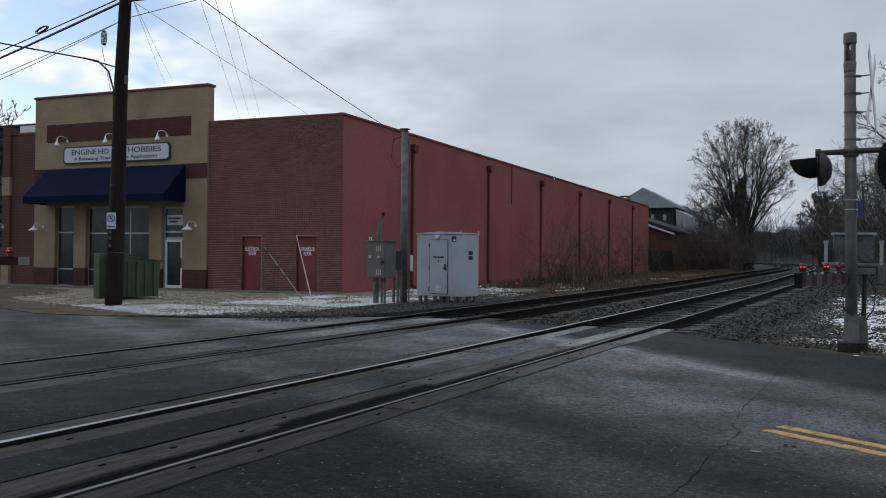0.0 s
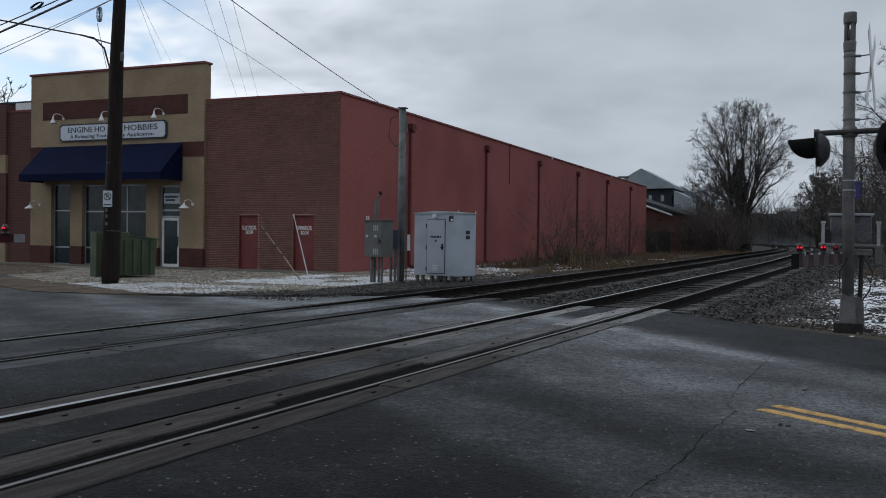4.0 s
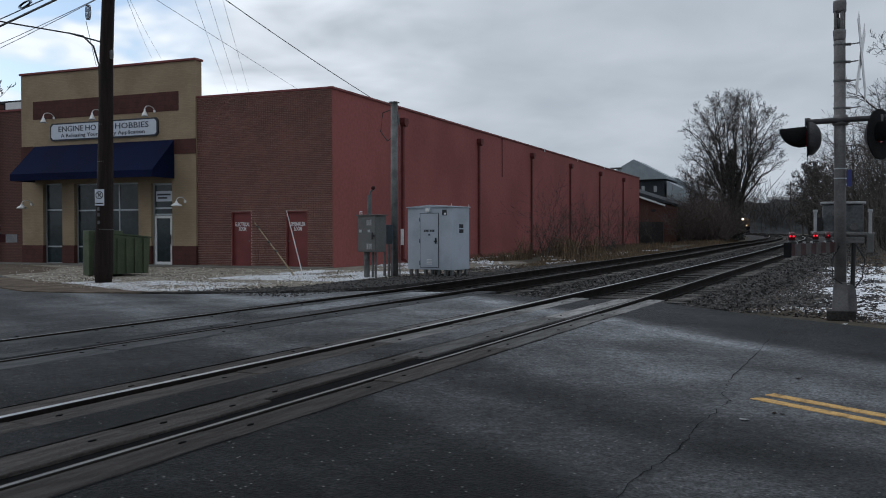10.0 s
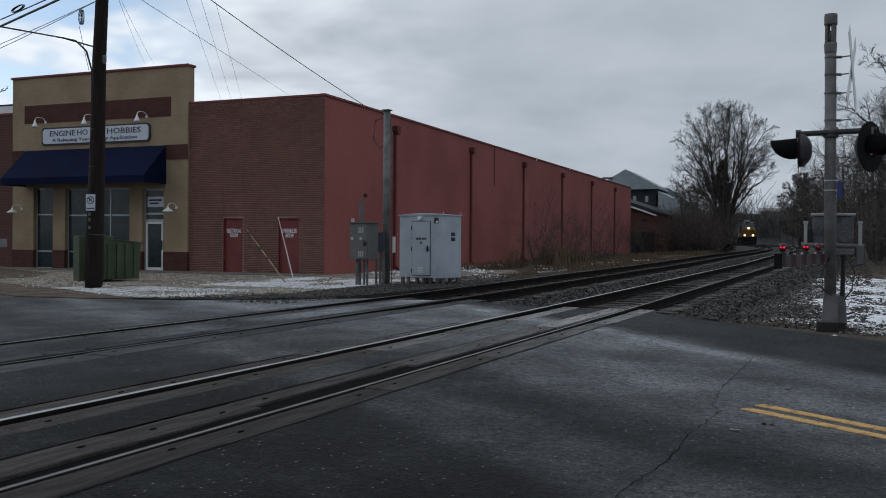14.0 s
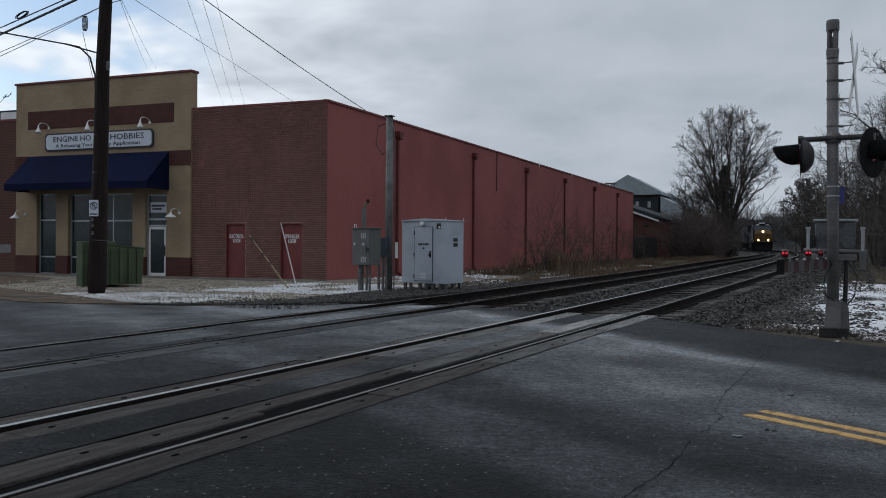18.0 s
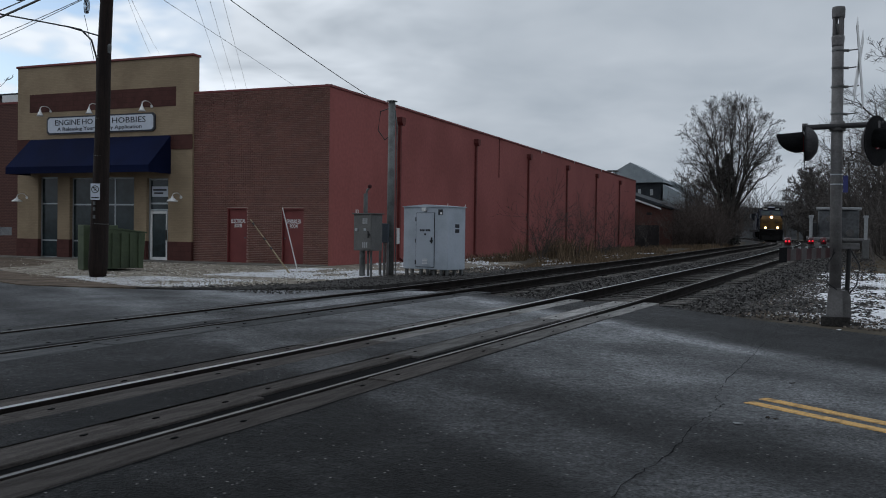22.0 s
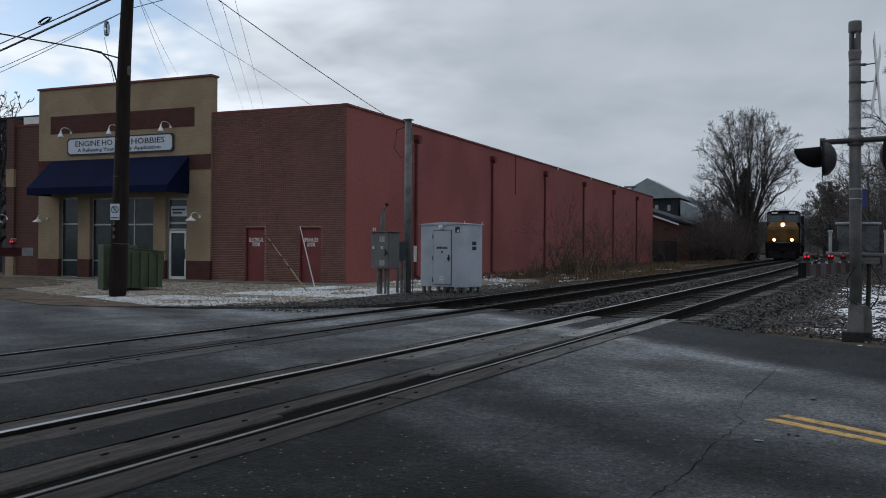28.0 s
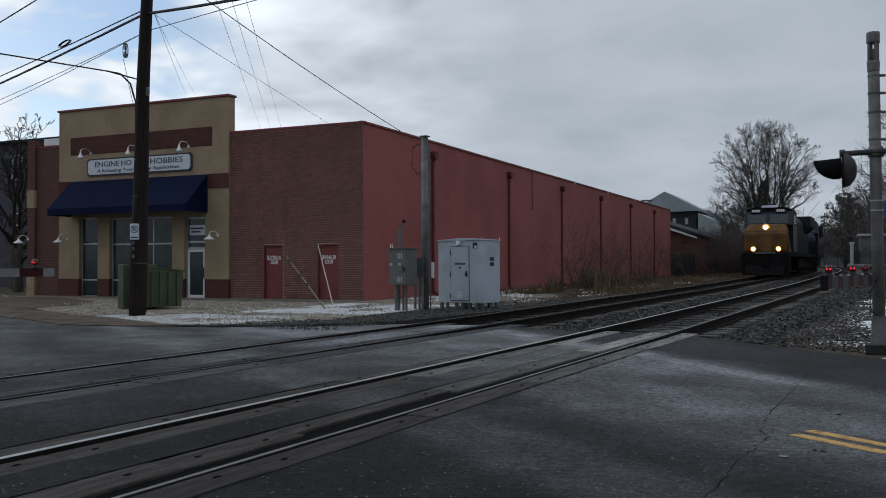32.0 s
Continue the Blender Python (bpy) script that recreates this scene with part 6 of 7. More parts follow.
# ---- the train ----
def wheelset(parent, y, r=0.53):
    bm = bm_new()
    for s in (-1, 1):
        m = pose(0.76 * s, y, r, 0, 90 * s, 0)
        lathe(bm, [(0.1, -0.07), (r + 0.03, -0.07), (r + 0.03, -0.04), (r, -0.035), (r - 0.01, 0.07), (r - 0.08, 0.075), (r - 0.1, 0.04), (0.14, 0.04), (0.12, 0.09), (0.02, 0.09)], 22, m)
    rod(bm, (-0.7, y, r), (0.7, y, r), 0.09, n=10)
    part("wheelset", bm, LOCO_GREY, parent, "steel wheelset")


def truck(parent, y):
    bm = bm_new()
    for s in (-1, 1):
        prism(bm, [(y - 2.5, 0.45), (y - 2.3, 0.95), (y + 2.3, 0.95), (y + 2.5, 0.45), (y + 1.2, 0.38), (y + 0.8, 0.6), (y - 0.8, 0.6), (y - 1.2, 0.38)], "x", 0.98 * s - 0.07, 0.98 * s + 0.07)
    box(bm, -0.9, y - 0.35, 0.5, 0.9, y + 0.35, 0.95)
    t = part("truck", bm, LOCO_BLACK, parent, "black six-wheel truck")
    for k in (-1.85, 0.0, 1.85):
        wheelset(t, y + k)


def locomotive(lit, label, face, rim):
    t = thing("locomotive", label, "locomotive")
    # underframe, walkway and pilot
    bm = bm_new()
    box(bm, -1.50, 1.0, 1.32, 1.50, 22.0, 1.62, 0.02)
    part("walkway", bm, LOCO_BLACK, t)
    bm = bm_new()
    box(bm, -1.52, 0.55, 0.75, 1.52, 1.1, 1.60, 0.03)
    part("pilot", bm, LOCO_BLACK, t, "black pilot plate")
    bm = bm_new()
    prism(bm, [(-1.45, 0.12), (1.45, 0.12), (1.50, 0.78), (-1.50, 0.78)], "y", 0.48, 0.56)
    prism(bm, [(0.0, 0.14), (0.5, 0.14), (0.5, 0.78), (0.25, 0.78)], "x", -1.2, 1.2)
    part("snow_plow", bm, LOCO_BLACK, t)
    bm = bm_new()
    box(bm, -0.17, -0.1, 0.72, 0.17, 0.7, 1.02, 0.04)
    part("coupler", bm, LOCO_BLACK, t)
    for s in (-1, 1):
        bm = bm_new()
        for k in range(4):
            box(bm, s * 1.28 - 0.22, 0.62 + 0.1 * k, 0.35 + 0.32 * k, s * 1.28 + 0.22, 1.05 + 0.1 * k, 0.39 + 0.32 * k)
        part("steps", bm, LOCO_GREY, t)
    # nose
    bm = bm_new()
    prism(bm, [(0.75, 1.60), (0.68, 2.1), (0.74, 2.95), (1.15, 3.42), (3.0, 3.62), (3.0, 1.60)], "x", -1.42, 1.42)
    bmesh.ops.bevel(bm, geom=[e for e in bm.edges if abs(e.verts[0].co.y - 0.7) < 0.5 and abs(e.verts[1].co.y - 0.7) < 0.5], offset=0.10, segments=3, affect="EDGES")
    for v in bm.verts:
        if v.co.z > 3.2:
            v.co.x *= 1 - 0.24 * (v.co.z - 2.95) / 0.67
    nose = part("nose", bm, face, t, "painted wide nose")
    bm = bm_new()
    box(bm, -0.40, 0.655, 1.65, 0.40, 0.70, 2.75, 0.02)
    part("nose_door", bm, face, nose)
    bm = bm_new()
    box(bm, -0.62, 0.50, 1.52, 0.62, 0.72, 1.63, 0.01)
    part("anti_climber", bm, GALV, t, "pale worn step over the coupler")
    for s in (-1, 1):
        bm = bm_new()
        box(bm, s * 0.86 - 0.30, 0.672, 2.25, s * 0.86 + 0.30, 0.705, 2.72, 0.01)
        part("nose_panel", bm, face, nose, "darker recessed nose panel")
    # cab
    bm = bm_new()
    prism(bm, [(2.0, 3.45), (2.55, 4.28), (2.75, 4.42), (5.6, 4.42), (5.6, 1.62), (2.9, 1.62), (2.9, 3.45)], "x", -1.50, 1.50)
    cab = part("cab", bm, LOCO_BLUE, t, "dark blue crew cab")
    for s in (-1, 1):
        bm = bm_new()
        box(bm, s * 1.505 - 0.01, 2.95, 1.66, s * 1.505 + 0.01, 5.55, 3.42)
        part("cab_side", bm, GALV if face is LOCO_YELLOW else face, cab, "pale grey cab side panel" if face is LOCO_YELLOW else "dark cab side panel")
        bm = bm_new()
        box(bm, s * 1.505 - 0.012, 3.3, 3.5, s * 1.505 + 0.012, 5.2, 4.12)
        part("cab_window", bm, DARK_GLASS, cab)
        bm = bm_new()
        m = pose(0.70 * s, 2.255, 3.86, -33.5, 0, 0)
        box(bm, -0.58, -0.012, -0.38, 0.58, 0.012, 0.38, 0.005, m)
        part("windshield", bm, DARK_GLASS, cab, "dark windshield")
        bm = bm_new()
        box(bm, 0.78 * s - 0.33, 2.42, 4.30, 0.78 * s + 0.33, 2.62, 4.52, 0.02)
        nb = part("number_board", bm, BLACK, cab, "black number board with pale bars")
        for k in range(4):
            bm = bm_new()
            box(bm, 0.78 * s - 0.25 + 0.13 * k, 2.405, 4.33, 0.78 * s - 0.15 + 0.13 * k, 2.418, 4.49)
            part("bar", bm, WHITE_PAINT, nb)
    bm = bm_new()
    prism(bm, [(-1.5, 4.42), (1.5, 4.42), (1.36, 4.55), (0.9, 4.66), (-0.9, 4.66), (-1.36, 4.55)], "y", 2.7, 5.7)
    part("cab_roof", bm, LOCO_BLACK, cab)
    bm = bm_new()
    box(bm, -0.45, 2.6, 4.62, 0.45, 4.2, 4.78, 0.03)
    part("roof_unit", bm, SIGN_WHITE, cab, "pale roof air unit")
    # lamps
    for z in (3.06, 3.25):
        bm = bm_new()
        lathe(bm, [(0.02, 0.06), (0.15, 0.04), (0.15, 0.0), (0.02, 0.0)], 16, pose(0, 0.96 + 0.1 * (z - 3.13), z, 90, 0, 0))
        hl = part("headlight", bm, rim, t, "headlight")
        # added disc behind the headlight, glowing as its halo when lit
        bm = bm_new()
        lathe(bm, [(0.02, 0.03), (0.24, 0.02), (0.24, 0.0), (0.02, 0.0)], 18, pose(0, 0.965 + 0.1 * (z - 3.13), z, 90, 0, 0))
        part("glare_disc", bm, GLARE_GLOW if rim is WARM_GLOW else BLACK, hl, "disc behind the lamp, added for its glare")
        bm = bm_new()
        lathe(bm, [(0.01, 0.012), (0.07, 0.006), (0.07, 0.0), (0.01, 0.0)], 12, pose(0, 0.895 + 0.1 * (z - 3.13), z, 90, 0, 0))
        part("bulb", bm, lit, hl)
    for x in (-0.74, 0.82):
        bm = bm_new()
        box(bm, x - 0.17, 0.58, 1.66, x + 0.17, 0.72, 2.00, 0.02)
        h = part("ditch_housing", bm, LOCO_BLACK, t)
        bm = bm_new()
        lathe(bm, [(0.02, 0.05), (0.12, 0.035), (0.12, 0.0), (0.02, 0.0)], 16, pose(x, 0.575, 1.83, 90, 0, 0))
        part("ditch_light", bm, rim, h, "ditch light")
        # added glare disc behind the ditch light, no part of the lamp
        bm = bm_new()
        lathe(bm, [(0.02, 0.02), (0.18, 0.01), (0.18, 0.0), (0.02, 0.0)], 18, pose(x, 0.577, 1.83, 90, 0, 0))
        part("glare_disc", bm, GLARE_GLOW if rim is WARM_GLOW else BLACK, h, "disc behind the lamp, added for its glare")
        bm = bm_new()
        lathe(bm, [(0.01, 0.012), (0.06, 0.006), (0.06, 0.0), (0.01, 0.0)], 12, pose(x, 0.518, 1.83, 90, 0, 0))
        part("bulb", bm, lit, h)
    # hood
    bm = bm_new()
    prism(bm, [(-0.98, 1.62), (0.98, 1.62), (0.98, 4.0), (0.72, 4.38), (-0.72, 4.38), (-0.98, 4.0)], "y", 5.6, 17.0)
    hood = part("hood", bm, LOCO_DARK, t, "dark grey-blue engine hood")
    for k in range(9):
        for s in (-1, 1):
            bm = bm_new()
            box(bm, s * 0.985 - 0.01, 5.8 + 1.22 * k, 1.8, s * 0.985 + 0.01, 6.9 + 1.22 * k, 3.7, 0.004)
            part("hood_door", bm, LOCO_DARK, hood)
    bm = bm_new()
    prism(bm, [(-0.98, 1.62), (0.98, 1.62), (0.98, 3.3), (1.52, 3.75), (1.52, 4.62), (-1.52, 4.62), (-1.52, 3.75), (-0.98, 3.3)], "y", 17.0, 21.4)
    part("radiator", bm, LOCO_DARK, hood, "flared radiator section")
    bm = bm_new()
    box(bm, -0.6, 9.0, 4.38, 0.6, 12.0, 4.68, 0.05)
    part("exhaust_housing", bm, LOCO_BLACK, hood)
    bm = bm_new()
    prism(bm, [(-1.35, 0.55), (-1.1, 0.35), (1.1, 0.35), (1.35, 0.55), (1.35, 1.3), (-1.35, 1.3)], "y", 8.0, 14.2)
    part("fuel_tank", bm, LOCO_BLACK, t)
    for s in (-1, 1):
        bm = bm_new()
        tube(bm, [(s * 1.46, 5.8, 2.65), (s * 1.46, 21.8, 2.65)], 0.022, 6)
        for k in range(10):
            rod(bm, (s * 1.46, 6.0 + 1.7 * k, 1.6), (s * 1.46, 6.0 + 1.7 * k, 2.65), 0.018, n=6)
        part("handrail", bm, LOCO_GREY, t)
        bm = bm_new()
        tube(bm, [(s * 1.44, 0.70, 1.0), (s * 1.44, 0.66, 2.5), (s * 1.20, 0.66, 2.6), (s * 0.5, 0.66, 2.55)], 0.02, 6)
        part("grab_rail", bm, LOCO_GREY, t)
    truck(t, 4.3), truck(t, 18.0)
    return t


LOCO = locomotive(HEADLIGHT, "yellow-nosed dark blue diesel locomotive, lights on, approaching", LOCO_YELLOW, WARM_GLOW)
LOCO2 = locomotive(BLACK, "dark blue diesel locomotive coupled behind the first", LOCO_BLUE, BLACK)


def train_pose(front):
    """The pose of a unit whose coupler stands at y = front, from the places of its two trucks on the line."""
    a, b = on_line(front + 4.3, 0), on_line(front + 18.0, 0)
    d = (b - a).normalized()
    m = Matrix.Identity(3)
    x = d.cross(Vector((0, 0, 1))).normalized()
    z = x.cross(d)
    m = Matrix((x, d, z)).transposed().to_4x4()
    return Matrix.Translation(a - d * 4.3) @ m


# ---- trees and thickets ----
class Wood:
    """Collects tapered twigs as one mesh."""
    def __init__(self, seed):
        self.v, self.f, self.rng = [], [], random.Random(seed)

    def limb(self, pts, rs, n):
        k0 = len(self.v)
        for i, p in enumerate(pts):
            d = (pts[min(i + 1, len(pts) - 1)] - pts[max(i - 1, 0)])
            d.normalize()
            s = Vector((-d.y, d.x, 0))
            s = s.normalized() if s.length > 0.05 else Vector((1, 0, 0))
            u = s.cross(d)
            for j in range(n):
                a = 6.2832 * j / n
                self.v.append(p + rs[i] * (math.cos(a) * s + math.sin(a) * u))
        for i in range(len(pts) - 1):
            for j in range(n):
                a, b = k0 + i * n + j, k0 + i * n + (j + 1) % n
                self.f.append((a, b, b + n, a + n))

    def branch(self, p, d, length, r, level, up=0.15, kids=6, spread=0.75, rmin=0.012, wob=0.18):
        g = self.rng
        k = 4 if level > 1 else 3
        pts, dirs = [p.copy()], [d.normalized()]
        q, e = p.copy(), d.normalized()
        for i in range(k):
            e = (e + Vector((g.gauss(0, wob), g.gauss(0, wob), g.gauss(0, wob) + up * 0.5))).normalized()
            q = q + e * (length / k)
            pts.append(q.copy()), dirs.append(e.copy())
        rs = [max(rmin * 0.7, r * (1 - 0.75 * i / k)) for i in range(k + 1)]
        self.limb(pts, rs, 6 if level > 2 else (4 if level > 1 else 3))
        if level <= 0:
            return
        for i in range(kids):
            f = 0.25 + 0.75 * (i + g.random()) / kids
            j = min(k - 1, int(f * k))
            w = f * k - j
            a = pts[j].lerp(pts[j + 1], w)
            e = dirs[j + 1]
            s = Vector((g.gauss(0, 1), g.gauss(0, 1), g.gauss(0, 0.6)))
            s = (s - e * s.dot(e)).normalized()
            nd = (e * (1 - spread * 0.55) + s * spread).normalized()
            self.branch(a, nd, length * g.uniform(0.45, 0.68), rs[j] * 0.55, level - 1, up, kids, spread, rmin, wob)

    def make(self, name, material, parent, label=""):
        ob = mesh_from(name, self.v, self.f, material)
        ob.parent = parent
        if label:
            ob["label"] = label
        return ob


def bare_tree(at, h, seed, label, limbs=7, level=4, kids=6, trunk_r=0.35, fork=0.25, lean=(0, 0), twigs=None, spread=0.75, rmin=0.014, up=0.2, size=0.5):
    """Trunk, limbs and a crown of bare twigs."""
    t = thing("bare_tree", label, "tree", at)
    g = random.Random(seed)
    base = Vector((0, 0, -0.3))
    w = Wood(seed)
    pts, rs = [], []
    for i in range(7):
        f = i / 6
        pts.append(base + Vector((lean[0] * f + g.gauss(0, 0.05) * h * 0.05, lean[1] * f, h * 0.72 * f)))
        rs.append(trunk_r * (1.15 - 0.85 * f))
    w.limb(pts, rs, 10)
    w.make("trunk", BARK, t)
    c = Wood(seed + 1)
    for i in range(limbs):
        f = fork + (0.98 - fork) * (i + 0.3 * g.random()) / limbs
        j = min(5, int(f * 6))
        p = pts[j].lerp(pts[j + 1], f * 6 - j)
        a = i * 2.4 + g.uniform(-0.5, 0.5)
        tilt = 0.55 + 0.7 * f
        d = Vector((math.cos(a), math.sin(a), tilt))
        c.branch(p, d, h * size * (1.05 - 0.45 * f), trunk_r * 0.42 * (1.1 - 0.6 * f), level - 1, up, kids, spread, rmin)
    c.make("crown", twigs or TWIG, t, "bare winter branches and twigs")
    return t


def ivy(t, h, r, seed, count):
    g = random.Random(seed)
    v, f = [], []
    for i in range(count):
        z = h * g.random() ** 1.25
        rr = r * (1.0 - 0.90 * (z / h) ** 3) * (0.8 + 0.35 * noise.noise(Vector((z * 0.6, seed, 0)))) * g.uniform(0.6, 1.15)
        a = g.uniform(0, 6.283)
        c = Vector((rr * math.cos(a), rr * math.sin(a), z))
        s = g.uniform(0.06, 0.16)
        x = Vector((g.gauss(0, 1), g.gauss(0, 1), g.gauss(0, 1))).normalized() * s
        y = x.cross(Vector((g.gauss(0, 1), g.gauss(0, 1), g.gauss(0, 1)))).normalized() * s
        k = len(v)
        v += [c - x, c + y, c + x, c - y]
        f.append((k, k + 1, k + 2, k + 3))
    ob = mesh_from("ivy", v, f, IVY)
    ob.parent = t
    ob["label"] = "dark ivy on the trunk"


IVY = mat("dark_ivy", (0.074, 0.072, 0.066), 0.7, var=0.3, scale=2, fine=8, bump=0.0, piece=0.5)


def spread_twigs(w, p, d, length, r, level, counts, lift, rmin, inside, spread=0.8):
    """A smoothly bent branch that carries finer ones, down to the last twigs."""
    g = w.rng
    k = 3 + level
    e = d.normalized()
    turn = Vector((g.gauss(0, 1), g.gauss(0, 1), g.gauss(0, 1)))
    turn = (turn - e * turn.dot(e)).normalized() * g.uniform(0.1, 0.5)
    q, pts, dirs = p.copy(), [p.copy()], [e.copy()]
    for i in range(k):
        e = (e + turn / k + Vector((g.gauss(0, 0.06), g.gauss(0, 0.06), g.gauss(0, 0.05) + lift / k))).normalized()
        q = q + e * (length / k)
        pts.append(q.copy()), dirs.append(e.copy())
    if inside and not inside(q) and length > 0.5:
        pts = [p.lerp(v, 0.55) for v in pts]
        length *= 0.55
    rs = [max(rmin, r * (1 - 0.8 * i / k)) for i in range(k + 1)]
    w.limb(pts, rs, 5 if level > 2 else (4 if level > 1 else 3))
    if level <= 0:
        return
    n = counts[level - 1]
    for i in range(n):
        f = 0.18 + 0.82 * (i + g.random()) / n
        j = min(k - 1, int(f * k))
        a = pts[j].lerp(pts[j + 1], f * k - j)
        e = dirs[j + 1]
        s = Vector((g.gauss(0, 1), g.gauss(0, 1), g.gauss(0, 0.7)))
        s = (s - e * s.dot(e)).normalized()
        spread_twigs(w, a, e * 0.75 + s * spread, length * g.uniform(0.34, 0.56) * (1.15 - 0.45 * f), rs[j] * 0.55, level - 1, counts, lift, rmin, inside, spread)


def dome_tree(at, h, reach, seed, label, limbs=16, trunk_r=0.5, low=0.45, fork=(0.18, 0.60), counts=(5, 6, 9), rmin=0.012, lean=(0.0, 0.0), twigs=None, lift=0.22, stems=1):
    """A trunk that breaks into rising limbs, each bent out to the rim of one rounded crown."""
    t = thing("bare_tree", label, "tree", at)
    g = random.Random(seed)
    w = Wood(seed)
    pts = [Vector((lean[0] * (i / 6) ** 1.5 + g.gauss(0, 0.012) * h * 0.3, lean[1] * (i / 6) ** 1.5, -0.3 + h * 0.66 * i / 6)) for i in range(7)]
    rs = [trunk_r * k for k in (1.25, 1.0, 0.88, 0.74, 0.55, 0.36, 0.20)]
    lines = [(pts, rs)]
    for k in range(stems - 1):
        a = 2 * math.pi * k / (stems - 1) + g.uniform(-0.3, 0.3)
        o = Vector((math.cos(a), math.sin(a), 0))
        line = [o * (0.55 + 0.10 * reach * 2.4 * (i / 6) ** 1.6 * g.uniform(0.85, 1.1)) + Vector((lean[0] * i / 6, 0, -0.3 + h * 0.62 * i / 6 * (0.9 + 0.1 * g.random()))) for i in range(7)]
        lines.append((line, [0.55 * r for r in rs]))
    for line, lr in lines:
        w.limb(line, lr, 10)
    w.make("trunk", BARK, t, "trunk of several close stems" if stems > 1 else "")
    c = Wood(seed + 1)
    mid = Vector((lean[0] * 0.7, lean[1] * 0.7, h * low))
    tall = h * (1 - low)

    def inside(q):
        v = q - mid
        return (v.x / reach) ** 2 + (v.y / reach) ** 2 + (v.z / tall if v.z > 0 else v.z / (0.85 * tall)) ** 2 < 1.06

    for i in range(limbs):
        u = (i + 0.5) / limbs
        el = math.radians(-26 + 112 * u + g.uniform(-5, 5))
        az = i * 2.39996 + g.uniform(-0.3, 0.3)
        k = g.uniform(0.80, 0.93)
        tip = mid + Vector((reach * k * math.cos(el) * math.cos(az), reach * k * math.cos(el) * math.sin(az), tall * k * math.sin(el)))
        f = fork[0] + (fork[1] - fork[0]) * u * 1.6 if u < 0.6 else fork[1] + (0.95 - fork[1]) * (u - 0.6) * 2.4
        j = min(5, int(f * 6))
        line = pts
        if stems > 1 and u < 0.9:
            line = max((q[0] for q in lines[1:]), key=lambda q: (q[6] - q[0]).normalized().dot(Vector((math.cos(az), math.sin(az), 0))))
        p = line[j].lerp(line[j + 1], f * 6 - j)
        d = tip - p
        knee = p + Vector((d.x * 0.38, d.y * 0.38, d.z * 0.62 + 0.05 * h))
        path = []
        for q in range(8):
            v = q / 7
            b = p * (1 - v) ** 2 + knee * 2 * v * (1 - v) + tip * v * v
            path.append(b + Vector((g.gauss(0, 1), g.gauss(0, 1), g.gauss(0, 1))) * 0.012 * d.length * (0 < q))
        r0 = trunk_r * ((0.42 if stems == 1 else 0.26) - 0.16 * u)
        lr = [max(rmin, r0 * (1 - 0.85 * q / 7)) for q in range(8)]
        c.limb(path, lr, 6)
        n = counts[2]
        for m in range(n):
            f = 0.16 + 0.84 * (m + g.random()) / n
            q = min(6, int(f * 7))
            a = path[q].lerp(path[q + 1], f * 7 - q)
            e = (path[q + 1] - path[q]).normalized()
            s = Vector((g.gauss(0, 1), g.gauss(0, 1), g.gauss(0, 0.8)))
            s = (s - e * s.dot(e)).normalized()
            spread_twigs(c, a, e * 0.7 + s * 0.75 + Vector((d.x, d.y, 0)).normalized() * 0.15, d.length * g.uniform(0.20, 0.36) * (1.15 - 0.45 * f), lr[q] * 0.6, 2, counts, lift, rmin, inside)
    c.make("crown", twigs or DARK_TWIG, t, "bare winter branches and twigs")
    return t


DARK_TWIG = mat("dark_twig_bark", (0.082, 0.074, 0.070), 0.95, var=0.3, scale=3, fine=20, bump=0.0, piece=0.35, spec=0.1)
BIG = dome_tree((7.45, 75.0, 0.4), 16.6, 6.1, 11, "tall bare tree with an ivy-covered trunk beside the track", 40, 0.50, 0.63, (0.34, 0.80), (6, 8, 10), 0.0075, (0.45, 0), stems=8)
ivy(BIG, 10.0, 1.55, 5, 4600)
dome_tree((22.2, 31.0, 0.5), 13.6, 6.0, 91, "tall bare tree with fine dark twigs in the wood", 18, 0.32, 0.45, (0.3, 0.6), (6, 6, 9), 0.009)
dome_tree((25.4, 50.0, 0.7), 15.5, 6.0, 92, "tall bare tree with fine dark twigs in the wood", 16, 0.30, 0.42, (0.25, 0.6), (5, 6, 9), 0.011)
dome_tree((15.2, 143.0, 0.7), 13.6, 4.6, 93, "dense rounded bare tree beyond the bend of the track", 26, 0.34, 0.36, (0.06, 0.5), (6, 8, 12), 0.022, stems=6)
dome_tree((18.6, 118.0, 0.7), 13.0, 4.0, 94, "bare tree in the wood beyond the bend", 14, 0.30, 0.40, (0.15, 0.5), (5, 6, 9), 0.016)
dome_tree((3.9, 72.0, 0.3), 8.8, 2.9, 95, "small pale bare tree in front of the ivy-covered one", 12, 0.16, 0.36, (0.2, 0.6), (4, 5, 7), 0.011, (-0.4, 0), TWIG)
bare_tree((5.2, 80.0, 0.4), 10.0, 12, "bare tree leaning out over the thicket", 8, 4, 5, 0.24, 0.25, (-2.0, 0), rmin=0.013, size=0.42)
for k, (x, y, h, s) in enumerate(((19.6, 72, 12.5, 21), (22.5, 60, 13.5, 22), (18.4, 95, 12.0, 23), (25.5, 48, 14.5, 24), (21.0, 40, 12.5, 25), (27.5, 36, 16.0, 26), (23.0, 84, 14.0, 27), (17.5, 118, 11.5, 28),
                                  (29, 62, 16, 29), (24, 27, 13.5, 30))):
    bare_tree((x, y, ground_z(x, y)), h, s, "bare tree in the wood beside the track", 9, 4, 5, 0.26, 0.3, spread=0.7, rmin=0.013, size=0.42)
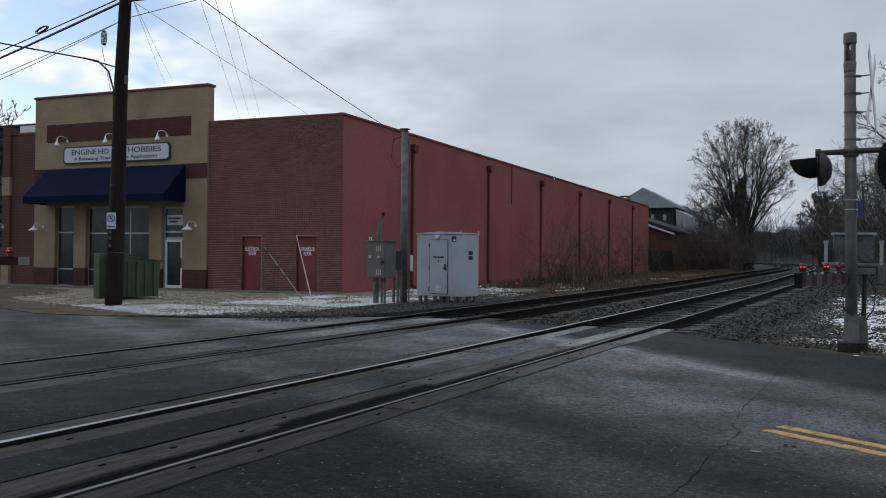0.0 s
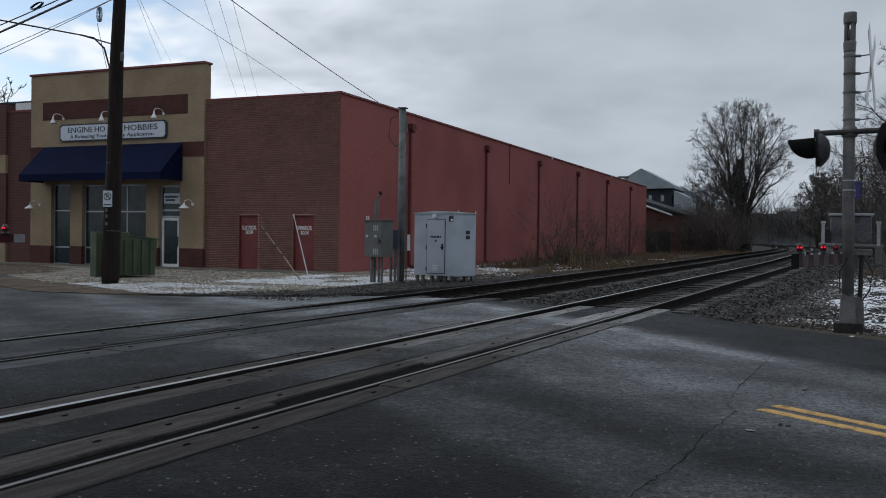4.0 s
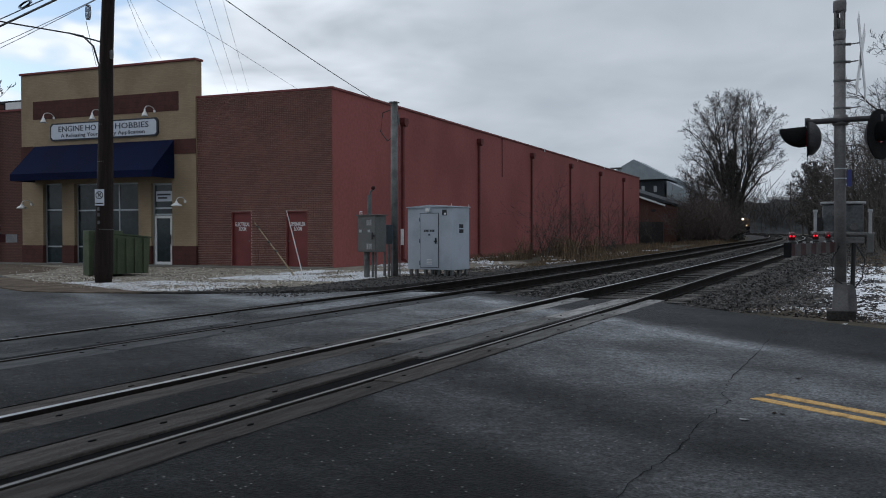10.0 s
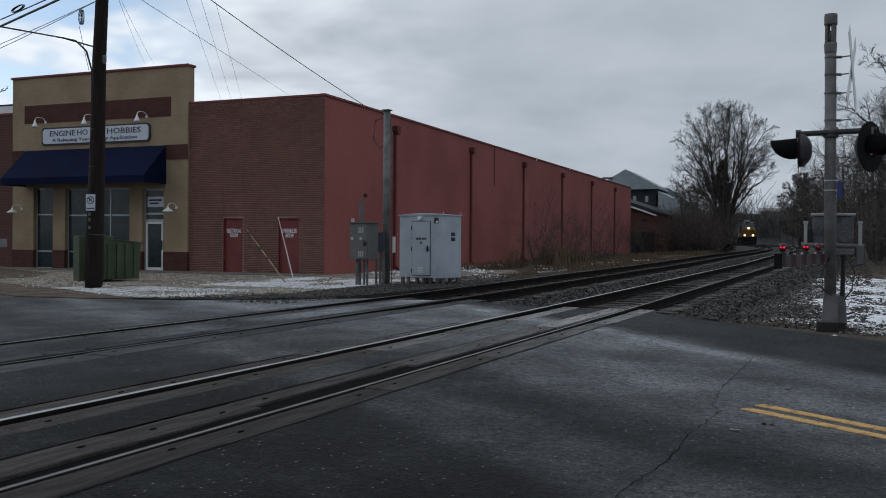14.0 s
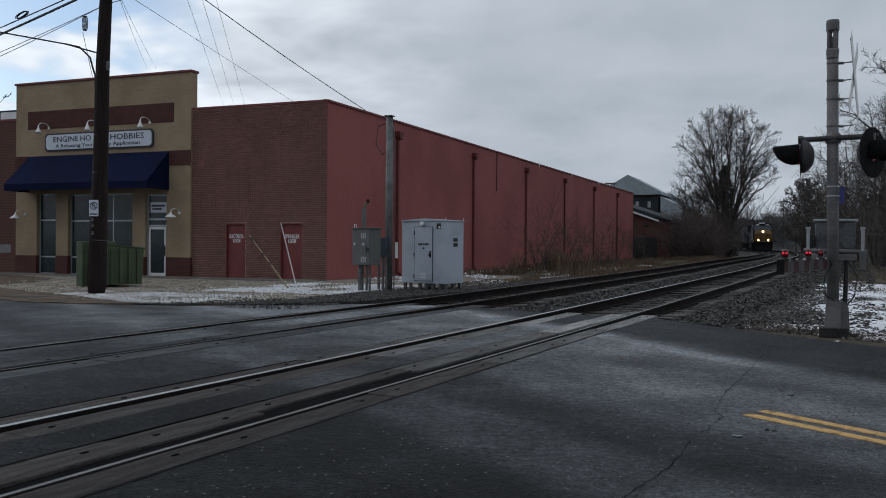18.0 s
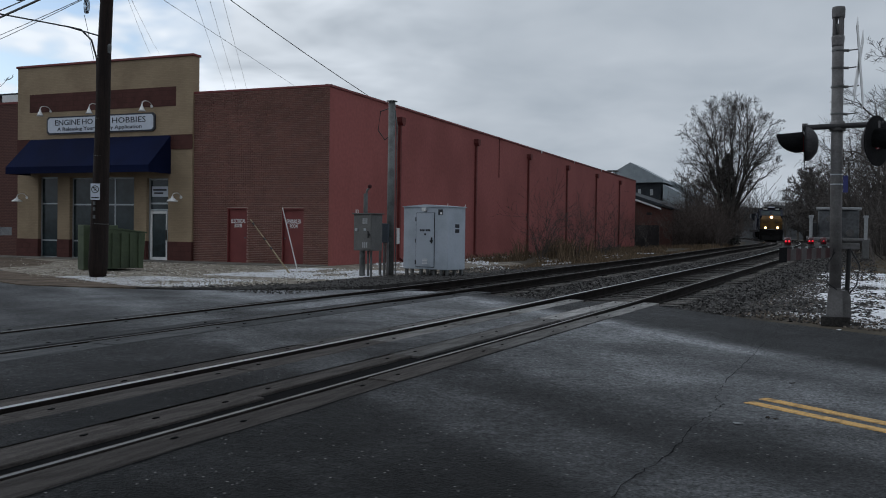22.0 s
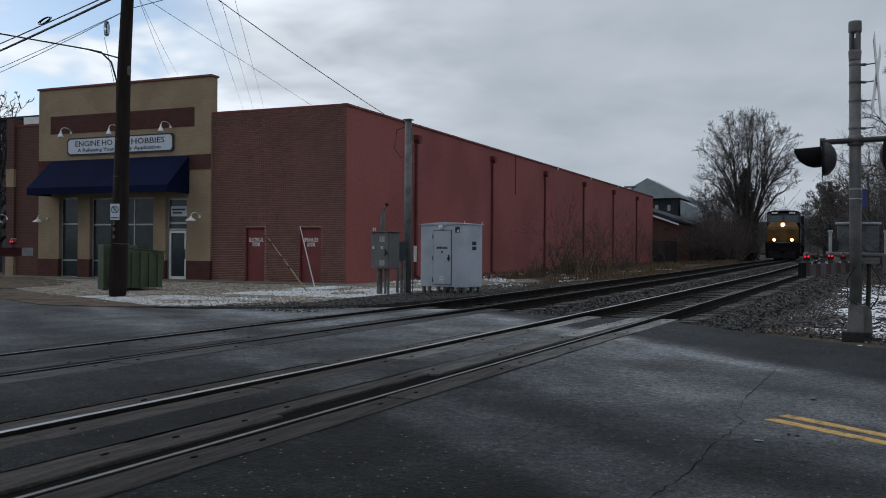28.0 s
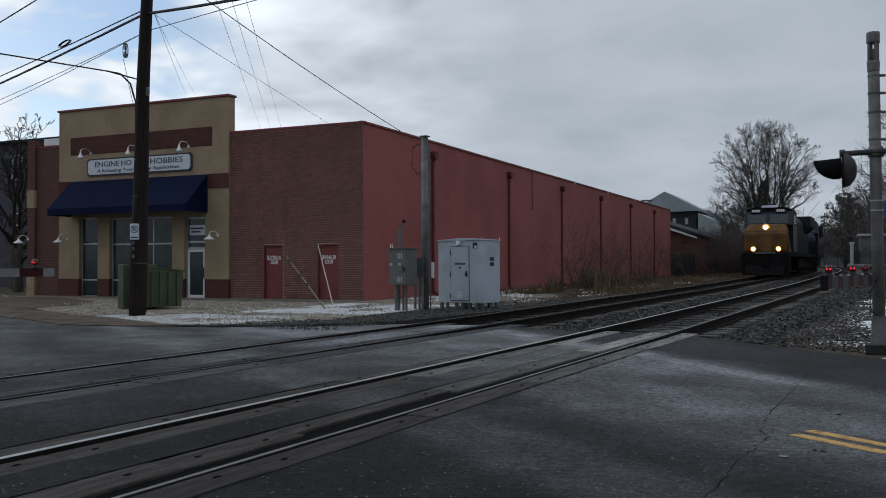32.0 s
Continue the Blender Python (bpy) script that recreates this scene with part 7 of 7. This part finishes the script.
for k, (x, y, h, s) in enumerate(((2.0, 100, 10.5, 41), (13.0, 190, 13, 46), (-2, 130, 12, 47))):
    bare_tree((x, y, ground_z(x, y)), h, s, "bare tree behind the thicket", 9, 4, 5, 0.22, 0.25, spread=0.75, rmin=0.014, size=0.45)


DARK_BARK = mat("dark_street_bark", (0.026, 0.023, 0.023), 0.95, var=0.3, scale=3, fine=20, bump=0.2, spec=0.1)
dome_tree((-24.5, 5.5, -0.05), 9.6, 3.9, 44, "dark bare street tree beside the brick wing", 10, 0.24, 0.48, (0.25, 0.6), (3, 4, 6), 0.014, (0.3, 0), DARK_BARK)
dome_tree((-29.5, 9.5, -0.05), 10.6, 4.2, 48, "dark bare street tree beside the brick wing", 9, 0.26, 0.48, (0.25, 0.6), (3, 4, 6), 0.014, (-0.3, 0), DARK_BARK)


def evergreen(at, h, r, seed):
    """A dark conifer: trunk and drooping clumps of needles."""
    t = thing("evergreen_tree", "dark evergreen tree in the wood", "tree", at, group="evergreens in the wood")
    bm = bm_new()
    rod(bm, (0, 0, -0.3), (0, 0, h * 0.95), 0.2, 0.03, 8)
    part("trunk", bm, BARK, t)
    g = random.Random(seed)
    v, f = [], []
    for i in range(5200):
        z = h * (0.06 + 0.94 * g.random() ** 1.1)
        rr = r * (1.05 - z / h) ** 0.8 * g.uniform(0.25, 1.0) * (0.85 + 0.3 * math.sin(z * 3.1 + seed))
        a = g.uniform(0, 6.283)
        c = Vector((rr * math.cos(a), rr * math.sin(a), z - 0.25 * rr))
        s = g.uniform(0.10, 0.26)
        x = Vector((math.cos(a), math.sin(a), -0.4 + g.gauss(0, 0.3))).normalized() * s * 1.6
        y = Vector((g.gauss(0, 1), g.gauss(0, 1), g.gauss(0, 1))).normalized() * s * 0.6
        k = len(v)
        v += [c - x, c + y, c + x, c - y]
        f.append((k, k + 1, k + 2, k + 3))
    ob = mesh_from("foliage", v, f, EVERGREEN)
    ob.parent = t
    ob["label"] = "dark green needle clumps"


for x, y, h, r, s in ((24.0, 44, 7.0, 2.4, 2), (27.0, 50, 9.5, 2.6, 4), (26.0, 70, 10.0, 2.6, 6), (30.0, 62, 12.0, 3.0, 7)):
    evergreen((x, y, ground_z(x, y)), h, r, s)


def thicket(name, label, spots, n, h, seed, material, lean=0.25, r=0.02):
    """Crowded thin stems with side twigs, as one mass."""
    w = Wood(seed)
    g = w.rng
    for i in range(n):
        x0, x1, y0, y1 = g.choice(spots)
        x, y = g.uniform(x0, x1), g.uniform(y0, y1)
        if 60 < y < 200 and x < 13 and x > 14.4 - 0.0683 * (y + 29):
            continue
        p = Vector((x, y, ground_z(x, y) - 0.1))
        hh = h * g.uniform(0.45, 1.1)
        w.branch(p, Vector((g.gauss(0, lean), g.gauss(0, lean), 1)), hh, r * g.uniform(0.7, 1.4), 2, 0.1, 4, 0.6, r * 0.45, 0.12)
    ob = mesh_from(name, w.v, w.f, material)
    return tagged(ob, label, "thicket", "", "stuff")


thicket("thicket", "dense bare brush beside the track", [(3.3, 6.5, 63, 80), (3.3, 8.0, 74, 110), (-2, 4, 110, 160)], 620, 3.9, 51, BRUSH)
thicket("brush", "low dark brush along the track", [(2.5, 8.6, 66, 100), (3.5, 8.2, 60, 75), (-6, 5.5, 100, 190)], 900, 3.4, 52, BRUSH, 0.4, 0.030)
thicket("thicket", "bare undergrowth in the wood beside the track", [(18.5, 34, 14, 60), (18.5, 40, 50, 110), (17.5, 30, 100, 170)], 420, 4.0, 53, TWIG)
thicket("dark_brush", "dark tangled brush in the wood beside the track", [(18.3, 22, 45, 75), (18.0, 22, 75, 125), (17.5, 20, 110, 150)], 300, 5.0, 56, DARK_TWIG, 0.35, 0.035)
thicket("wall_saplings", "thin bare saplings and weeds along the red wall", [(2.2, 5.0, 16, 24), (1.5, 4.5, 26, 32), (2.0, 4.5, 38, 50)], 60, 2.8, 54, TWIG, 0.2, 0.014)
for x, y, h, reach, seed in ((4.2, 13.5, 2.35, 0.75, 301), (4.4, 19.8, 2.3, 0.45, 302), (4.6, 25.6, 1.2, 0.8, 303), (4.7, 27.4, 1.0, 0.75, 304)):
    t = thing("bare_shrub", "dark bare shrub in front of the red wall", "shrub", (x, y, ground_z(x, y)), group="shrubs along the red wall")
    w = Wood(seed)
    for i in range(9 if reach > 0.6 else 5):
        a = i * 2.4
        spread_twigs(w, Vector((0.06 * math.cos(a), 0.06 * math.sin(a), -0.1)), Vector((reach / h * 0.9 * math.cos(a), reach / h * 0.9 * math.sin(a), 1.0)), h * w.rng.uniform(0.75, 1.02), 0.016, 3, (3, 4, 5), 0.15, 0.0032, None, 0.6)
    w.make("twig_mass", DARK_TWIG, t, "thin dark twigs")
thicket("dark_undergrowth", "dark evergreen undergrowth in the wood", [(19.5, 36, 22, 70), (19.5, 50, 60, 120)], 380, 5.5, 55, TWIG, 0.5, 0.045)


def grass_tufts(name, label, spots, n, h, seed):
    g = random.Random(seed)
    v, f = [], []
    for i in range(n):
        x0, x1, y0, y1 = g.choice(spots)
        cx, cy = g.uniform(x0, x1), g.uniform(y0, y1)
        if noise.noise(Vector((cx * 0.35, cy * 0.35, 5))) < -0.1:
            continue
        z = ground_z(cx, cy) - 0.02
        for j in range(9):
            x, y = cx + g.gauss(0, 0.12), cy + g.gauss(0, 0.12)
            hh = h * g.uniform(0.4, 1.15)
            dx, dy = g.gauss(0, 0.25) * hh, g.gauss(0, 0.25) * hh
            w = g.uniform(0.008, 0.018)
            k = len(v)
            v += [(x - w, y, z), (x + w, y, z), (x + dx * 0.4 + w * 0.7, y + dy * 0.4, z + hh * 0.6), (x + dx * 0.4 - w * 0.7, y + dy * 0.4, z + hh * 0.6), (x + dx, y + dy, z + hh)]
            f += [(k, k + 1, k + 2, k + 3), (k + 3, k + 2, k + 4)]
    return tagged(mesh_from(name, v, f, DRY_GRASS), label, "grass", "", "stuff")


grass_tufts("dry_grass", "tall dry yellow grass along the wall and track", [(0.5, 5.5, 10, 60), (2.0, 7.0, 8, 40), (4.0, 8.2, 55, 75)], 1500, 0.42, 61)
grass_tufts("low_grass", "low brown grass and weeds along the ballast edge", [(5.0, 7.4, -2, 10), (5.5, 7.9, 10, 24), (6.0, 8.5, 24, 40), (6.8, 9.1, 40, 60), (7.2, 9.4, 58, 72)], 1700, 0.17, 64)
grass_tufts("tall_weeds", "tall dry weeds in front of the red wall", [(3.0, 5.2, 12, 21)], 260, 1.2, 62)
grass_tufts("dead_grass", "low dead grass between snow patches", [(17.6, 30, -13, 20), (18, 28, -6, 30)], 1300, 0.10, 63)

# far wooded bank closing the view along the line
bm = bm_new()
xs = np.linspace(-160, 170, 160)
lo, mid, hi = [], [], []
for x in xs:
    y = 265 + 0.0018 * (x - 10) ** 2
    top = 10.2 + 3.0 * noise.noise(Vector((x * 0.06, 1, 0))) + 2.2 * noise.noise(Vector((x * 0.35, 2, 0)))
    top -= 0.8 * math.exp(-((x - 9) / 7.0) ** 2)
    lo.append(bm.verts.new((x, y - 14, -0.5))), mid.append(bm.verts.new((x, y - 6, top * 0.6))), hi.append(bm.verts.new((x, y, top)))
for i in range(len(xs) - 1):
    bm.faces.new((lo[i], lo[i + 1], mid[i + 1], mid[i])), bm.faces.new((mid[i], mid[i + 1], hi[i + 1], hi[i]))
tagged(finish("far_woods", bm, FAR_WOOD, True), "dark leafless woods on a far bank", "woods", "", "stuff")
w = Wood(77)
for i in range(900):
    x = w.rng.uniform(-70, 90)
    y = 258 + 0.0018 * (x - 10) ** 2 + w.rng.uniform(-6, 6)
    hh = w.rng.uniform(7, 14) - (3.0 if 2 < x < 12 else 0)
    w.branch(Vector((x, y, 0)), Vector((w.rng.gauss(0, 0.1), 0, 1)), hh, 0.10, 1, 0.15, 8, 0.6, 0.05, 0.08)
tagged(mesh_from("far_trees", w.v, w.f, TWIG), "far leafless trees on the bank", "woods", "", "stuff")
# pale building far behind the wood
FB = thing("far_building", "pale flat-roofed building far behind the woods", "building", (1.0, 280, 0))
bm = bm_new()
box(bm, 0, 0, -0.5, 9.0, 12, 11.4)
part("wall", bm, POST_WHITE, FB)
bm = bm_new()
box(bm, -0.3, -0.3, 11.4, 9.3, 12.3, 12.4)
part("parapet", bm, WHITE_PAINT, FB, "pale parapet")
# line-side pole far along the track
LP = thing("lineside_pole", "far dark lineside pole with a cross arm", "utility pole", (10.8, 172, 0.5))
bm = bm_new()
rod(bm, (0, 0, -0.3), (0, 0, 11.2), 0.11, 0.08, 8)
part("shaft", bm, TWIG, LP)
bm = bm_new()
box(bm, -0.9, -0.05, 10.4, 0.9, 0.05, 10.55)
part("cross_arm", bm, TWIG, LP)


# ---- countable pieces of walls and tracks ----
def unit_box(name, material, sx=1, sy=1, sz=1):
    """Shared box mesh with a small chamfer, centred on the origin."""
    bm = bm_new()
    box(bm, -sx / 2, -sy / 2, -sz / 2, sx / 2, sy / 2, sz / 2)
    bmesh.ops.bevel(bm, geom=bm.edges[:], offset=min(sx, sy, sz) * 0.08, segments=1, affect="EDGES")
    bmesh.ops.recalc_face_normals(bm, faces=bm.faces[:])
    me = bpy.data.meshes.new(name)
    bm.to_mesh(me)
    bm.free()
    me.materials.append(material)
    return me


# crossing planks
for o0, o1, y0, y1, dz in PLANKS:
    a, b = on_line((y0 + y1) / 2, (o0 + o1) / 2), on_line(y1, (o0 + o1) / 2)
    ang = math.atan2(-(b.x - a.x), b.y - a.y)
    w, ln = abs(o1 - o0), y1 - y0
    # near-track planks turn paler in two steps towards the far end
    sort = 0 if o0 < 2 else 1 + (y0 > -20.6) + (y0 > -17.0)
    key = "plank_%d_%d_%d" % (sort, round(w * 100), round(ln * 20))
    me = bpy.data.meshes.get(key) or unit_box(key, (PLANK_FAR, PLANK, PLANK_MID, PLANK_PALE)[sort], w, round(ln * 20) / 20, 0.08)
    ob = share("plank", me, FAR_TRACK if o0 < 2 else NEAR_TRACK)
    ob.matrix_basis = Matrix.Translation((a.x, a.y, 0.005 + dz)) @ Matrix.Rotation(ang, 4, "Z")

# drift bolts in the planks
bm = bm_new()
lathe(bm, [(0.022, -0.01), (0.022, 0.004), (0.01, 0.006)], 8)
bolt = bpy.data.meshes.new("drift_bolt")
bm.to_mesh(bolt)
bm.free()
bolt.materials.append(RUBBER)
for o0, o1, y0, y1, dz in PLANKS:
    if y0 > -30:
        for yy in (y0 + 0.3, y1 - 0.3):
            p = on_line(yy, (o0 + o1) / 2 + random.uniform(-0.05, 0.05))
            share("drift_bolt", bolt, FAR_TRACK if o0 < 2 else NEAR_TRACK, Matrix.Translation((p.x, p.y, 0.046 + dz)) @ Matrix.Diagonal((0.7, 1.6, 1, 1)))

# timber ties
me = unit_box("tie", TIE, 2.6, 0.23, 0.18)
for tr, off in ((FAR_TRACK, 0.0), (NEAR_TRACK, TRACK_GAP)):
    y = -10.9 if off == 0 else -11.0
    far_v, far_f = [], []
    while y < 190:
        p = on_line(y, off, (-0.284 if off == 0 else -0.270 if random.random() < 0.55 else -0.295) + random.uniform(-0.015, 0.01))
        q = on_line(y + 0.5, off)
        ang = math.atan2(-(q.x - on_line(y, off).x), 0.5) + random.gauss(0, 0.008)
        m = Matrix.Translation(p) @ Matrix.Rotation(ang, 4, "Z")
        if y < 100:
            share("tie", me, tr, m)
        else:
            k = len(far_v)
            far_v += [m @ Vector((sx * 1.3, sy * 0.115, sz * 0.09)) for sx in (-1, 1) for sy in (-1, 1) for sz in (-1, 1)]
            far_f += [(k + a, k + b, k + c, k + d) for a, b, c, d in ((0, 1, 3, 2), (4, 6, 7, 5), (0, 4, 5, 1), (2, 3, 7, 6), (1, 5, 7, 3), (0, 2, 6, 4))]
        y += 0.53
    ob = mesh_from("far_ties", far_v, far_f, TIE)
    ob.parent = tr
    ob["kind"] = "stuff"

# ballast stones
def stones(name, label, place, n, lo, hi, seed, material):
    g = random.Random(seed)
    base = [Vector(v).normalized() for v in ((1, 0, -0.3), (-0.5, 0.87, -0.3), (-0.5, -0.87, -0.3), (0.5, 0.87, 0.35), (-1, 0, 0.35), (0.5, -0.87, 0.35), (0, 0, 0.8))]
    fc = [(0, 2, 1), (0, 1, 3), (1, 2, 4), (2, 0, 5), (0, 3, 5), (1, 4, 3), (2, 5, 4), (3, 4, 6), (4, 5, 6), (5, 3, 6)]
    v, f = [], []
    for i in range(n):
        p = place(g)
        if p is None:
            continue
        s = g.uniform(lo, hi)
        e = Euler((g.uniform(-0.6, 0.6), g.uniform(-0.6, 0.6), g.uniform(0, 6.28))).to_matrix()
        k = len(v)
        v += [p + e @ Vector((b.x * s * g.uniform(0.7, 1.2), b.y * s * g.uniform(0.7, 1.2), b.z * s * g.uniform(0.6, 1.0))) for b in base]
        f += [tuple(k + j for j in t) for t in fc]
    return tagged(mesh_from(name, v, f, material), label, "stones", "", "stuff")


def bed_place(g):
    y = -11.2 + 60 * g.random() ** 1.8
    o = g.uniform(-2.6, 8.6)
    p = on_line(y, o)
    if any(abs(o - r) < 0.08 for r in RAILS):
        return None
    top = (-0.222 if abs(o) < 1.36 else -0.230 if abs(o - TRACK_GAP) < 1.36 else -0.215) if -1.9 < o < 5.9 else (-0.215 - 0.12 * (o - 5.9) if o > 5.9 else -0.215 - 0.12 * (-1.9 - o))
    p.z = max(line_z(y) + top, ground_z(p.x, p.y) + 0.01)
    return p


stones("ballast_stones", "loose crushed stone between the ties", bed_place, 30000, 0.022, 0.055, 71, STONE)


VERGE = mat("verge_litter", (0.135, 0.112, 0.094), 0.9, var=0.35, scale=4, fine=30, bump=0.2, col2=(0.085, 0.068, 0.055), piece=0.5, spec=0.15)


def verge_place(g):
    x, y = g.uniform(13.8, 21), g.uniform(-15.5, 3)
    if 0.72 * (x - 13.7) + (y + 11.9) < 0.2 or (x - line_x(y) - TRACK_GAP) < 1.2:
        return None
    return Vector((x, y, ground_z(x, y) + 0.01))


stones("verge_stones", "scattered stones and litter on the verge", verge_place, 9000, 0.015, 0.045, 72, STONE)
stones("verge_leaves", "brown leaves and pale stones on the verge", verge_place, 16000, 0.010, 0.032, 80, VERGE)


def shoulder_place(g):
    x, y = g.uniform(2.4, 8.2), g.uniform(-13.6, 4)
    if x < 5.0 - 0.35 * max(0, -10 - y) * 1.6 or x > line_x(y) - 1.9:
        return None
    return Vector((x, y, 0.035))


stones("shoulder_stones", "dark stones beside the crossing", shoulder_place, 9000, 0.010, 0.028, 73, STONE)


def white_strip(g):
    """Old snow left along the gravel's edge."""
    f = g.random()
    x, y = (g.uniform(0.6, 4.8), g.uniform(-8.2, -2.2)) if f < 0.72 else (g.uniform(-1.5, 3.8), g.uniform(-13.2, -9.5))
    edge = smooth01(-0.5, 0.25, noise.noise(Vector((x * 0.7, y * 0.5, 6))) + 0.4 * noise.noise(Vector((x * 4, y * 4, 1))))
    if y < -13.2 + 0.45 * abs(x - 2.4) or (x < 0.2 and (x + 2.3) * 0.587 + (y + 11.6) * 0.81 < 0.1) or g.random() > edge:
        return None
    return Vector((x, y, 0.016))


def corner_place(g):
    x, y = g.uniform(-14, 5), g.uniform(-13.4, -1.6)
    if (x + 2.3) * 0.587 + (y + 11.6) * 0.81 < 0.1 and x < 0.2 or y < -13.2 + 0.25 * abs(x - 2.4) or x > 4.6:
        return None
    if g.random() > 0.12 + 1.1 * max(0, 0.35 + noise.noise(Vector((x * 0.5, y * 0.8, 2)))) * smooth01(-3.0, -8.0, y - 0.55 * x):
        return None
    if g.random() > 0.15 + 0.85 * smooth01(-9.5, -3.5, x + 0.4 * (y + 8)):
        return None
    return Vector((x, y, 0.015))


stones("corner_gravel", "pale snow lumps and dark leaves on the corner", corner_place, 11000, 0.008, 0.027, 74, OLD_SNOW)
stones("old_snow", "thin old snow along the gravel edge", white_strip, 26000, 0.007, 0.026, 81, SNOW)
stones("corner_stones", "pale brown gravel on the corner", corner_place, 22000, 0.008, 0.028, 79, PALE_GRAVEL)
stones("corner_leaves", "dark stones and leaves on the corner", corner_place, 7000, 0.010, 0.032, 75, SOIL)

# bricks of the front wall: the lower courses singly, the rest joined
BW, BHT, BJ = 0.203, 0.0525, 0.0155
me = unit_box("brick", BRICK, BW - BJ, 0.03, BHT)
rest_v, rest_f = [], []
rows = int(BH / (BHT + BJ))
singles = 0
for r in range(rows):
    z = 0.03 + r * (BHT + BJ)
    if z + BHT / 2 > BH - 0.03:
        break
    spans = [(BX1 + 0.01, -0.012)]
    if z < 2.17:
        spans = [(BX1 + 0.01, EDOOR[0]), (EDOOR[2], SDOOR[0]), (SDOOR[2], -0.012)]
    k0 = int(-BX1 / BW) + 2
    for i in range(k0 + 1):
        xa = -k0 * BW + i * BW + (0.5 * BW if r % 2 else 0.0)
        for s0, s1 in spans:
            a, b = max(xa, s0), min(xa + BW, s1)
            if b - a < 0.04:
                continue
            cx, w = (a + b) / 2, b - a
            y = 0.006 + random.uniform(-0.003, 0.003)
            if singles < 300 and -3.3 < cx and 0.2 < z and w > BW - 1e-4:
                share("brick", me, FRONT_CORE, Matrix.Translation((cx, y, z)))
                singles += 1
                continue
            k = len(rest_v)
            a, b = (w - BJ) / 2, BHT / 2
            rest_v += [Vector((cx + sx * a, y + sy * 0.015, z + sz * b)) for sx in (-1, 1) for sy in (-1, 1) for sz in (-1, 1)]
            rest_f += [(k, k + 1, k + 3, k + 2), (k + 4, k + 6, k + 7, k + 5), (k, k + 4, k + 5, k + 1), (k + 2, k + 3, k + 7, k + 6), (k + 1, k + 5, k + 7, k + 3), (k, k + 2, k + 6, k + 4)]
ob = mesh_from("bricks", rest_v, rest_f, BRICK)
ob.parent = FRONT_CORE
ob["kind"] = "stuff"


def snow_place(g):
    x, y = g.uniform(15.6, 20.6), -15.5 + 24 * g.random() ** 1.5
    if 0.72 * (x - 13.7) + (y + 11.9) < 0.5:
        return None
    lie = 0.9 * smooth01(-13.2, -10.8, y) * smooth01(15.6, 16.5, x) * (1 - 0.75 * smooth01(17.2, 17.5, x)) * (1 - smooth01(-3, 2, y))
    lie += 1.0 * smooth01(17.0, 17.5, x)
    wave = 0.5 + 0.9 * noise.noise(Vector((x * 1.3, y * 0.45, 8))) + 0.5 * noise.noise(Vector((x * 5, y * 2.5, 3)))
    if g.random() > lie * smooth01(0.08, 0.70, wave) * 1.15:
        return None
    return Vector((x, y, ground_z(x, y) + 0.012))


stones("snow_lumps", "patchy snow lying between stones and leaves", snow_place, 50000, 0.005, 0.020, 76, SNOW)


def wall_snow(g):
    x, y = g.uniform(0.6, 6.6), g.uniform(-0.5, 34)
    if noise.noise(Vector((x * 0.5, y * 0.25, 4))) < 0.12:
        return None
    return Vector((x, y, max(0.02, ground_z(x, y) + 0.02)))


stones("wall_snow", "thin snow and litter along the red wall", wall_snow, 4500, 0.02, 0.07, 78, SNOW)


# ---- what moves ----
def motions():
    rows, rows2 = [], []
    for t in range(33):
        front = 32.6 + 6.93 * (32 - t)
        rows.append((t, train_pose(front)))
        rows2.append((t, train_pose(front + 22.9)))
    walk(LOCO, rows)
    walk(LOCO2, rows2)


motions()
